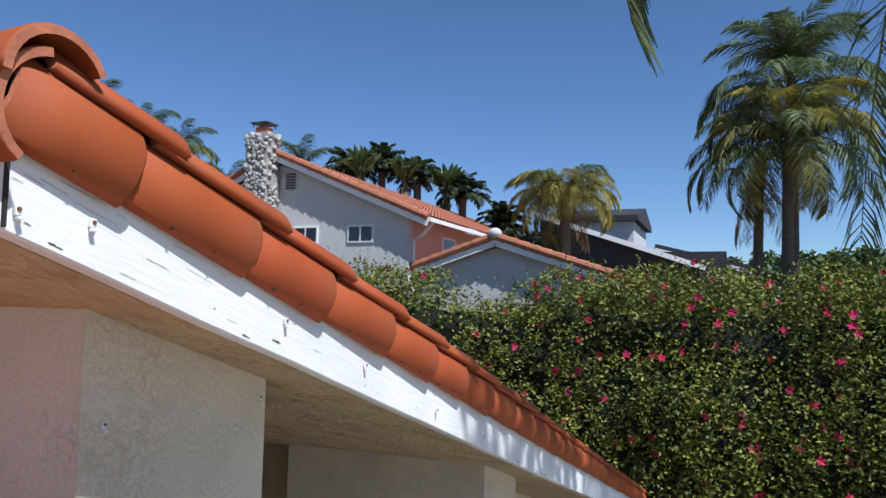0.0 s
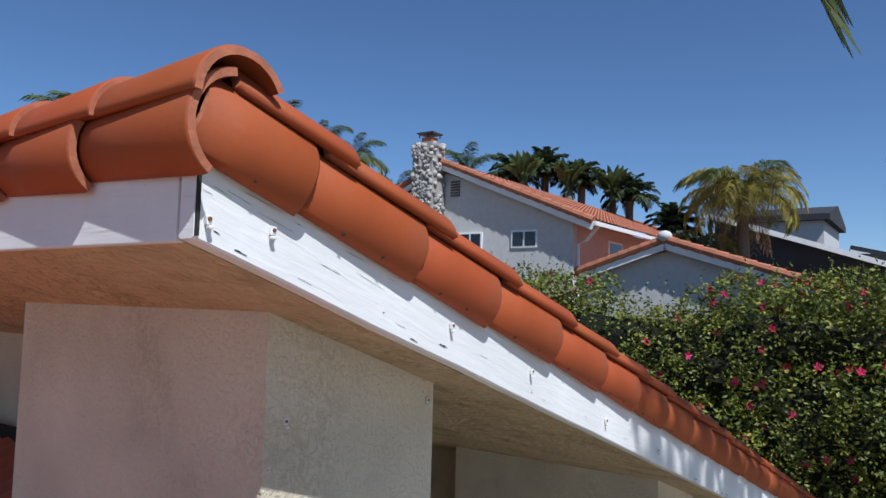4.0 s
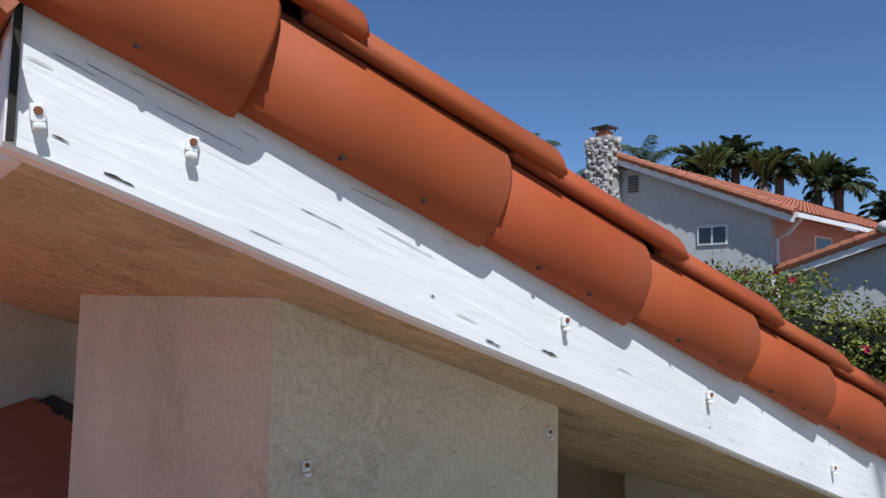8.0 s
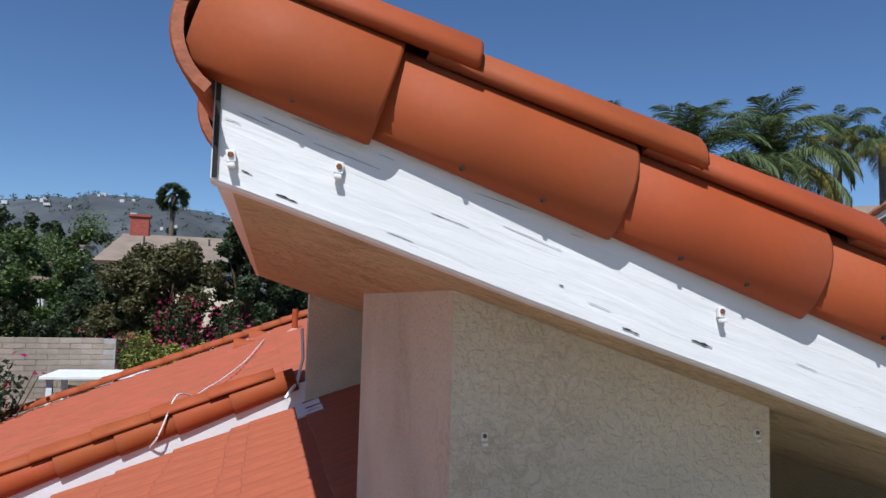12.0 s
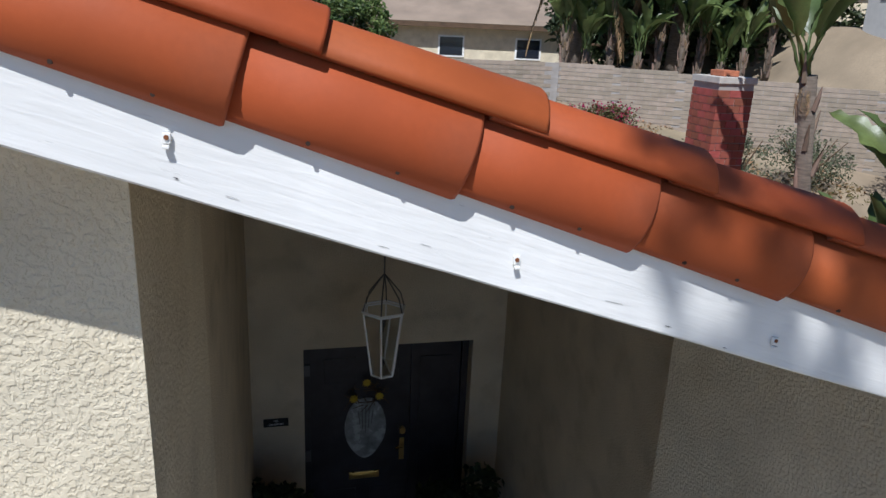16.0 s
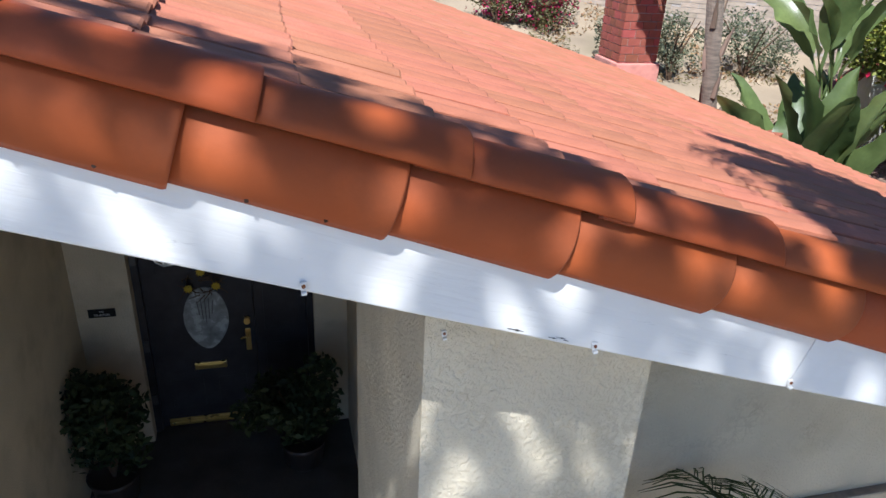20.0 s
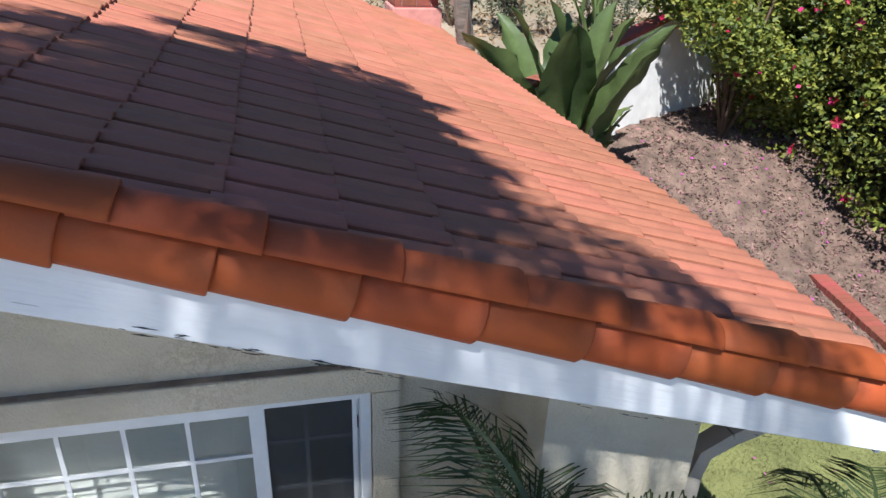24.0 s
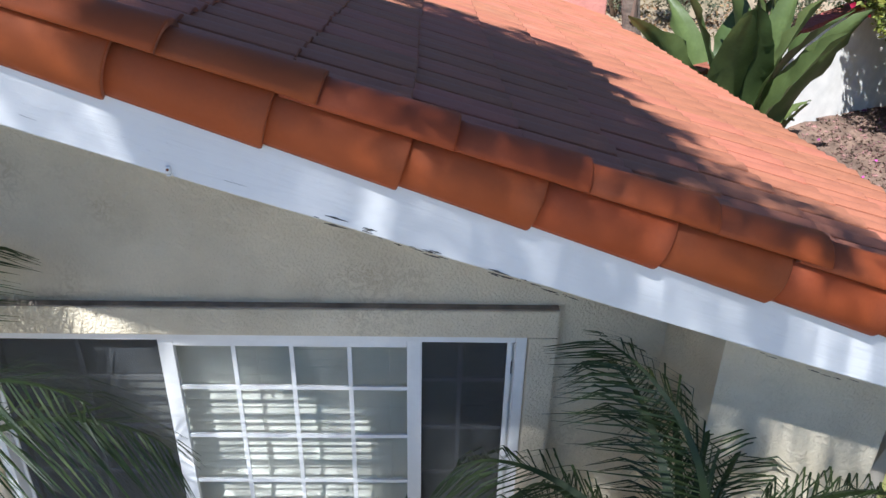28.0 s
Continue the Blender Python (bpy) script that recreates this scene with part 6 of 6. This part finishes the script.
# grass blades, chips and fallen petals
n = 60000
pts = np.stack([rng.uniform(9.0, 12.8, n), rng.uniform(0, 4.4, n), np.zeros(n)], -1)
pts[:, 2] = height(pts[:, 0], pts[:, 1]) + 0.05
v, f = leaf_quads(pts, 0.035, 1.8, aspect=0.14)
tagged(sheet("grass_blades", v, f, "grass"), "short sunlit grass blades", "grass", kind="stuff")
n = 16000
pts = np.stack([rng.uniform(10.4, 16.2, n), rng.uniform(4.4, 10.5, n), np.zeros(n)], -1)
pts = pts[beyond_wall(pts[:, 0], pts[:, 1]) < -0.15]
pts[:, 2] = height(pts[:, 0], pts[:, 1]) + 0.065
v, f = leaf_quads(pts, 0.07, 0.0, aspect=0.4)
tagged(sheet("bark_chips", v, f, "mulch"), "scattered brown bark chips", "mulch", kind="stuff")
n = 500
pts = np.stack([rng.uniform(10.5, 15.5, n), rng.uniform(1, 10, n), np.zeros(n)], -1)
pts = pts[beyond_wall(pts[:, 0], pts[:, 1]) < -0.15]
pts[:, 2] = height(pts[:, 0], pts[:, 1]) + 0.08
petal = material("fallen petals", (0.45, 0.08, 0.30), 0.8, var=0.2, bump=0)
v, f = leaf_quads(pts, 0.04, 0.0, aspect=0.8)
tagged(sheet("fallen_petals", v, f, petal), "purple pink fallen petals", "petals", kind="stuff")

# dry litter on the bank
n = 9000
pts = np.stack([rng.uniform(3.5, 14.5, n), rng.uniform(10.4, 17.8, n), np.zeros(n)], -1)
pts[:, 2] = height(pts[:, 0], pts[:, 1]) + 0.03
pts = pts[beyond_wall(pts[:, 0], pts[:, 1]) > 0.5]
clump = np.array([noise.noise((a * 0.9, b * 0.9, 3)) for a, b in pts[:, :2]])
v, f = leaf_quads(pts[clump > -0.05], 0.10, 0.0, aspect=0.45)
tagged(sheet("leaf_litter", v, f, "frond_dry"), "dry brown leaf litter on the sandy bank", "leaf litter", kind="stuff")
n = 7000
pts = np.stack([rng.uniform(3.5, 14.5, n), rng.uniform(10.4, 17.8, n), np.zeros(n)], -1)
pts[:, 2] = height(pts[:, 0], pts[:, 1]) + 0.05
clump = np.array([noise.noise((a * 0.7, b * 0.7, 9)) for a, b in pts[:, :2]])
v, f = leaf_quads(pts[clump > 0.18], 0.11, 1.0, aspect=0.25)
tagged(sheet("ground_cover", v, f, "leaf_olive"), "sparse low green ground cover on the bank", "ground cover", kind="stuff")

# ---- neighbouring houses ----


def clay_slope(parent, p_eave0, p_eave1, p_ridge0, p_ridge1, rolls, courses, mat="field_far"):
    """A roof slope of rounded rows; corners in world metres."""
    a, b, c, d = (np.array(q, float) for q in (p_eave0, p_eave1, p_ridge0, p_ridge1))
    nrm = np.cross(b - a, c - a)
    nrm /= np.linalg.norm(nrm)
    if nrm[2] < 0:
        nrm = -nrm
    per = 6
    nu, nv = rolls * per, courses
    U = np.linspace(0, 1, nu + 1)
    prof = 0.05 * np.abs(np.sin(np.pi * U * rolls)) ** 0.8
    V, F = [], []
    for j in range(nv):
        for s, up in ((j / nv, 0.035), ((j + 1.0) / nv, 0.0)):
            P = (a + (b - a) * U[:, None]) * (1 - s) + (c + (d - c) * U[:, None]) * s + nrm * (prof + up)[:, None]
            V.append(P)
    V = np.concatenate(V)
    w = nu + 1
    F = []
    for r in range(2 * nv - 1):
        i = np.arange(nu) + r * w
        F.append(np.stack([i, i + 1, i + 1 + w, i + w], -1))
    return sheet("roof_tiles", V, np.concatenate(F), mat, parent, "rounded red clay tiles")


def bar(p, q, w, h):
    """A straight board from p to q, w wide and h high."""
    p, q = Vector(p), Vector(q)
    d = (q - p).normalized()
    s = d.cross(Vector((0, 0, 1))).normalized() * w / 2
    up = s.cross(d).normalized() * h / 2
    bm = bmesh.new()
    vs = [bm.verts.new(o + a * s + b * up) for o in (p, q) for a, b in ((1, 1), (-1, 1), (-1, -1), (1, -1))]
    for f in ((0, 1, 2, 3), (7, 6, 5, 4), (0, 4, 5, 1), (1, 5, 6, 2), (2, 6, 7, 3), (3, 7, 4, 0)):
        bm.faces.new([vs[i] for i in f])
    return bm


def house_window(parent, x, y0, y1, z0, z1, nx=-1):
    """A white slider in a wall that faces -x."""
    w = part("window", box(x - 0.03, x + 0.02, y0, y1, z0, z1, 0.01), "white", parent)
    m = (y0 + y1) / 2
    for a, b in ((y0 + 0.06, m - 0.03), (m + 0.03, y1 - 0.06)):
        part("window_pane", box(x - 0.036, x - 0.03, a, b, z0 + 0.06, z1 - 0.06), "dark_glass", w)


M["dark_glass"] = material("dark window glass", (0.015, 0.02, 0.03), 0.08, var=0.1, spec=0.8)
HX = 18.4
houseA = thing("neighbour_house", (HX, 13, 1.5), "white stucco two-storey house with a red clay roof", "house")
EY0, EY1, RY, EZ, RZ, LENA = 7.95, 18.5, 13.25, 7.05, 9.25, 20.0
part("gable_wall", moved(prism([(8.7, 1.0), (17.9, 1.0), (17.9, 7.2), (RY, RZ - 0.35), (8.7, 7.15)], 0, 0.25), Matrix(((0, 1, 0, HX + 0.3), (1, 0, 0, 0), (0, 0, 1, 0), (0, 0, 0, 1)))), "wall_pale", houseA, "white stucco gable wall")
part("side_wall", box(HX + 0.55, HX + LENA, 8.7, 8.95, 1.0, 7.1), "wall_peach", houseA, "peach stucco side wall")
part("side_wall", box(HX + 0.55, HX + LENA, 17.65, 17.9, 1.0, 7.1), "wall_pale", houseA)
clay_slope(houseA, (HX, EY0, EZ), (HX + LENA, EY0, EZ), (HX, RY, RZ), (HX + LENA, RY, RZ), 76, 16)
clay_slope(houseA, (HX, EY1, EZ), (HX + LENA, EY1, EZ), (HX, RY, RZ), (HX + LENA, RY, RZ), 76, 16)
for ya in (EY0, EY1):
    part("rake_board", bar((HX + 0.02, ya, EZ - 0.16), (HX + 0.02, RY, RZ - 0.16), 0.05, 0.24), "white", houseA)
    for k in range(16):
        s0, s1 = k / 16, (k + 1) / 16
        P = [Vector((HX + 0.02, ya, EZ)).lerp(Vector((HX + 0.02, RY, RZ)), s) for s in (s0, s1)]
        part("rake_tile", tube(P, [0.13, 0.105], 8), "field", houseA)
part("eave_gutter", bar((HX, EY0 - 0.03, EZ - 0.08), (HX + LENA, EY0 - 0.03, EZ - 0.08), 0.1, 0.12), "white", houseA, "white eave gutter")
part("downspout", tube([(HX + 0.4, EY0, EZ - 0.12), (HX + 0.5, EY0 + 0.4, EZ - 0.5), (HX + 0.58, 8.66, EZ - 0.6), (HX + 0.58, 8.66, 1.5)], 0.05, 8), "white", houseA, "white downspout")
house_window(houseA, HX + 0.29, 9.85, 10.75, 6.35, 6.9)
house_window(houseA, HX + 0.29, 11.8, 12.7, 6.35, 6.9)
house_window(houseA, HX + 0.29, 16.3, 17.4, 6.0, 6.9)
for k in range(6):
    part("vent_louvre", box(HX + 0.26, HX + 0.29, 12.7, 13.05, 8.1 + k * 0.09, 8.16 + k * 0.09), "iron", houseA)
part("side_window", box(HX + 2.9, HX + 4.1, 8.66, 8.7, 6.2, 6.75, 0.01), "white", houseA)
part("window_pane", box(HX + 3.0, HX + 4.0, 8.65, 8.66, 6.27, 6.68), "dark_glass", houseA)
# stone chimney
stonechim = thing("stone_chimney", (HX - 0.2, 13.7, 4.5), "chimney of pale rounded stones with a dark metal cap", "chimney")
part("core", box(HX - 0.45, HX + 0.25, 13.3, 14.1, 1.5, 9.85), "mortar", stonechim)
for k in range(420):
    face = random.choice("fffls")
    z = random.uniform(5.6, 9.8)
    if face == "f":
        c = Vector((HX - 0.47, random.uniform(13.32, 14.08), z))
    elif face == "l":
        c = Vector((random.uniform(HX - 0.4, HX + 0.2), 13.28, z))
    else:
        c = Vector((random.uniform(HX - 0.4, HX + 0.2), 14.12, z))
    bm = bmesh.new()
    bmesh.ops.create_icosphere(bm, subdivisions=1, radius=1)
    for q in bm.verts:
        q.co *= 1 + 0.22 * noise.noise(q.co * 2 + Vector((k, 0, 0)))
    moved(bm, Matrix.Translation(c) @ Euler((random.uniform(0, 3), random.uniform(0, 3), 0)).to_matrix().to_4x4() @ Matrix.Diagonal((random.uniform(0.07, 0.11), random.uniform(0.07, 0.12), random.uniform(0.07, 0.10), 1)))
    part("stone", bm, "stone", stonechim, smooth=True)
part("flue", box(HX - 0.25, HX + 0.1, 13.5, 13.9, 9.85, 10.05), "tile_cut", stonechim, "clay flue")
part("spark_cap", box(HX - 0.38, HX + 0.22, 13.38, 14.02, 10.16, 10.2), "iron", stonechim, "dark metal spark cap")
for dx in (-0.3, 0.15):
    for dy in (13.45, 13.95):
        part("cap_post", box(HX + dx - 0.015, HX + dx + 0.015, dy - 0.015, dy + 0.015, 10.05, 10.16), "iron", stonechim)
# garage wing
BX = 18.9
wing = thing("garage_wing", (BX, 6, 1.5), "low garage wing with a clay tile gable and white trim", "garage")
gy0, gy1, gr, gez, grz, gl = 2.5, 9.6, 6.1, 5.33, 6.5, 9.0
part("gable_wall", moved(prism([(gy0 + 0.5, 1.0), (8.6, 1.0), (8.6, 5.5), (gr, grz - 0.3), (gy0 + 0.5, 5.3)], 0, 0.2), Matrix(((0, 1, 0, BX + 0.3), (1, 0, 0, 0), (0, 0, 1, 0), (0, 0, 0, 1)))), "wall_pale", wing)
clay_slope(wing, (BX, gy0, gez), (BX + gl, gy0, gez), (BX, gr, grz), (BX + gl, gr, grz), 36, 11)
clay_slope(wing, (BX, gy1, gez), (BX + gl, gy1, gez), (BX, gr, grz), (BX + gl, gr, grz), 36, 11)
for ya in (gy0, gy1):
    part("rake_board", bar((BX + 0.02, ya, gez - 0.17), (BX + 0.02, gr, grz - 0.17), 0.05, 0.22), "white", wing)
    for k in range(11):
        P = [Vector((BX + 0.02, ya, gez)).lerp(Vector((BX + 0.02, gr, grz)), s) for s in (k / 11, (k + 1) / 11)]
        part("rake_tile", tube(P, [0.13, 0.105], 8), "field", wing)
bm = bmesh.new()
bmesh.ops.create_uvsphere(bm, u_segments=12, v_segments=8, radius=0.2)
part("ridge_ball", moved(bm, Matrix.Translation((BX + 0.02, gr, grz + 0.08)) @ Matrix.Diagonal((1, 1, 0.8, 1))), "wall_pale", wing, "pale mortar ridge end", True)
# dark-roofed house
dk = thing("dark_roof_house", (45, 5, 2), "house with a dark shingle roof and white eaves", "house")
part("wall", box(45.6, 58, 0, 14, 1.5, 8.0), "shingle_black", dk)
part("upper_wall", box(50, 58, 6, 12, 8.0, 10.6), "wall_pale", dk)
part("upper_roof", prism([(49.5, 10.5), (58.5, 10.5), (58.5, 10.9), (54, 11.9), (49.5, 10.9)], 5.6, 12.4), "shingle_black", dk)
part("white_eave", bar((45, 12, 10.6), (45, 1.2, 6.95), 0.2, 0.3), "white", dk, "white eave board")
bm = bmesh.new()
bm.faces.new([bm.verts.new(q) for q in ((45, 12, 10.7), (45, 1.2, 7.05), (58, 1.2, 7.6), (58, 12, 11.2))])
part("roof", bm, "shingle_black", dk)
part("gable", moved(prism([(0.9, 1.5), (11.5, 1.5), (11.5, 10.2), (0.9, 6.8)], 0, 0.2), Matrix(((0, 1, 0, 45.4), (1, 0, 0, 0), (0, 0, 1, 0), (0, 0, 0, 1)))), "shingle_black", dk)
part("far_roof", bar((52, 4.5, 8.6), (52, -3.5, 6.6), 6, 0.4), "shingle_black", dk)
part("white_eave", bar((49, 4.5, 8.4), (49, -3.5, 6.4), 0.2, 0.25), "white", dk)


def ranch_house(name, cx, cy, w, d, ez, rz, label, yaw=0.0, chimney=True, base=0.0):
    t = thing(name, (cx, cy, base), label, "house")
    R = Matrix.Translation((cx, cy, 0)) @ pose(0, 0, 0, 0, 0, yaw)

    def put(nm, bm, mat, lab="", par=None):
        return part(nm, moved(bm, R), mat, par or t, lab)

    put("wall", box(-w / 2 + 0.6, w / 2 - 0.6, -d / 2 + 0.6, d / 2 - 0.6, base, ez), "stucco")
    ox = 1.0
    V = [(-w / 2, -d / 2, ez), (w / 2, -d / 2, ez), (w / 2, d / 2, ez), (-w / 2, d / 2, ez), (-w / 2 + ox, 0, rz), (w / 2 - ox, 0, rz)]
    rows = 14
    bm = bmesh.new()
    for side in (0, 1):
        e0, e1 = (V[0], V[1]) if side == 0 else (V[2], V[3])
        r0, r1 = (V[4], V[5]) if side == 0 else (V[5], V[4])
        for k in range(rows):
            s0, s1 = k / rows, (k + 1) / rows + 0.01
            P = [Vector(e0).lerp(Vector(r0), s0), Vector(e1).lerp(Vector(r1), s0), Vector(e1).lerp(Vector(r1), s1), Vector(e0).lerp(Vector(r0), s1)]
            P[0].z += 0.03
            P[1].z += 0.03
            bm.faces.new([bm.verts.new(p) for p in P])
    for tri in ((1, 2, 5), (3, 0, 4)):
        bm.faces.new([bm.verts.new(V[i]) for i in tri])
    bmesh.ops.remove_doubles(bm, verts=bm.verts[:], dist=0.12)
    put("roof", bm, "shingle", "weathered tan shingles")
    put("eave_board", box(-w / 2, w / 2, -d / 2 - 0.02, -d / 2 + 0.02, ez - 0.22, ez - 0.02), "bark_brown")
    for k in range(3):
        x = -w / 2 + w * (k + 0.7) / 3.4
        wn_ = put("window", box(x - 0.6, x + 0.6, -d / 2 + 0.55, -d / 2 + 0.62, ez - 1.5, ez - 0.55), "white")
        put("window_pane", box(x - 0.52, x + 0.52, -d / 2 + 0.535, -d / 2 + 0.55, ez - 1.42, ez - 0.63), "dark_glass", "", wn_)
    if chimney:
        put("chimney", box(-w / 2 + 1.4, -w / 2 + 2.5, -0.3, 0.5, rz - 1.0, rz + 1.1, 0.02), "brick_far", "red brick chimney")
        put("chimney_cap", box(-w / 2 + 1.3, -w / 2 + 2.6, -0.4, 0.6, rz + 1.1, rz + 1.25, 0.02), "brick_far")
    for k in range(3):
        put("roof_pipe", tube([(-w / 4 + k * w / 5, -d / 6, rz - 0.9), (-w / 4 + k * w / 5, -d / 6, rz - 0.2)], 0.06, 6), "iron")
    return t


hx, hy = polar(-6.6, 44)
ranch_house("tan_roof_house", hx, hy + 4, 9.5, 9, 6.4, 8.3, "cream stucco house with a tan shingle roof", 4, True, 0)
hx, hy = polar(17.5, 34)
ranch_house("tan_roof_house", hx, hy + 4, 12, 10, 5.0, 7.4, "brown house with a tan shingle roof behind the garden wall", -12, False, 1)
hx, hy = polar(41, 38)
ranch_house("tan_roof_house", hx, hy, 10, 9, 7.5, 9.6, "cream house with a tan shingle roof behind the palms", -40, False, 1)
for yaw, d, z in ((-16.6, 95, 7.5), (-18.4, 98, 7.8), (-13.9, 150, 13), (-17.4, 60, 5.2)):
    hx, hy = polar(yaw, d)
    t = thing("distant_building", (hx, hy, 0), "distant pale building among trees", "building")
    part("wall", box(hx - 3, hx + 3, hy - 3, hy + 3, -6, z), "wall_pale", t)
    part("roof", box(hx - 3.3, hx + 3.3, hy - 3.3, hy + 3.3, z, z + 0.4), "shingle", t)
    for k in range(4):
        for r in range(2):
            part("window", box(hx - 2.4 + k * 1.4, hx - 1.6 + k * 1.4, hy - 3.05, hy - 3.0, z - 1.6 - r * 2.2, z - 0.6 - r * 2.2), "dark_glass", t)
# patio roof corner beyond the low roof
pr = thing("patio_roof", (-2.3, 15.0, 0.0), "white flat patio cover edge", "patio cover")
part("panel", box(-3.15, -1.4, 14.3, 15.6, 2.95, 3.01, 0.01), "white", pr)
for x in (-3.0, -1.6):
    for y in (14.45, 15.45):
        part("post", box(x - 0.05, x + 0.05, y - 0.05, y + 0.05, float(height(x, y)) - 0.1, 2.95), "white", pr)

# ---- hill ----


def build_hill():
    yaws = np.radians(np.linspace(-60, 60, 150))
    ds = np.linspace(700, 2600, 40)
    V = []
    for a in yaws:
        deg = math.degrees(a)
        crest = 205 + 75 * math.exp(-((deg + 11) / 9) ** 2) + 40 * math.exp(-((deg - 16) / 9) ** 2) - 60 * smoothstep(18, 50, deg)
        for d in ds:
            s = (d - 700) / 1500
            z = -10 + crest * float(smoothstep(0, 1, s)) + 14 * noise.noise((a * 30, d * 0.004, 0)) * min(1, s * 2)
            V.append((d * math.sin(a), d * math.cos(a), z))
    ny = len(ds)
    i = (np.arange(len(yaws) - 1)[:, None] * ny + np.arange(ny - 1)[None]).reshape(-1)
    F = np.stack([i, i + ny, i + ny + 1, i + 1], -1)
    ob = sheet("hill", np.array(V), F, "hill", smooth=True)
    tagged(ob, "distant scrubby hill dotted with houses", "hill", kind="structure")
    # houses and trees scattered over it
    V = np.array(V)
    pick = V[rng.choice(len(V), 4200)]
    pick = pick[np.hypot(pick[:, 0], pick[:, 1]) > 900]
    pick[:, :2] += rng.normal(0, 18, (len(pick), 2))

    def boxes(P, w, h, mat, nm, lab, cat):
        k = len(P)
        s = rng.uniform(0.6, 1.4, (k, 1)) * w
        hh = rng.uniform(0.7, 1.3, k) * h
        c = np.array([[-1, -1, 0], [1, -1, 0], [1, 1, 0], [-1, 1, 0], [-1, -1, 1], [1, -1, 1], [1, 1, 1], [-1, 1, 1]], float)
        v = P[:, None, :] + np.stack([c[None, :, 0] * s, c[None, :, 1] * s, c[None, :, 2] * hh[:, None] * 1.0], -1)
        v[:, :, 2] -= 3
        q = np.array([[0, 1, 5, 4], [1, 2, 6, 5], [2, 3, 7, 6], [3, 0, 4, 7], [4, 5, 6, 7]])
        f = (q[None] + 8 * np.arange(k)[:, None, None]).reshape(-1, 4)
        tagged(sheet(nm, v.reshape(-1, 3), f, mat), lab, cat, kind="stuff")

    boxes(pick[:420], 4.5, 7, "wall_pale", "hill_houses", "pale houses scattered over the hill", "houses")
    pts = cloud(pick[500:] + np.array([0, 0, 2.0]), [7.0] * len(pick[500:]), 45000, 0.2)
    v, f = leaf_quads(pts, 5.0)
    tagged(sheet("hill_trees", v, f, "leaf_dark"), "dark trees scattered over the hill", "trees", kind="stuff")


build_hill()

# ---- tiles laid last ----
tile_field(deck, TILED, (0.1, EAVE + 0.093), (EDGE + 0.125, FAR), lambda u, v: v < 4.4 and u > 3.0, width=0.243, pitch=0.374, skip=lambda u, v: v > 4.35 and u < RIDGE_U - 0.05)
tile_field(roof_low, LEFT, (0.0, 6.9), (-4.86, -0.7), lambda u, v: u < 2.4 and v < -1.8, base_w=0.0, mat="field_left", width=0.240, me=ribbed_me, stagger=0.0)
tile_field(roof_low, LEFT, (-0.6, 0.36), (-4.86, -2.42), lambda u, v: True, base_w=0.0, width=0.240, me=ribbed_me, stagger=0.0)
tile_field(roof_left, LEFT_UP, (-1.2, 6.9), (-FAR_L, -5.0), lambda u, v: False, base_w=0.0, mat="field_left", width=0.240, me=ribbed_me, stagger=0.0)
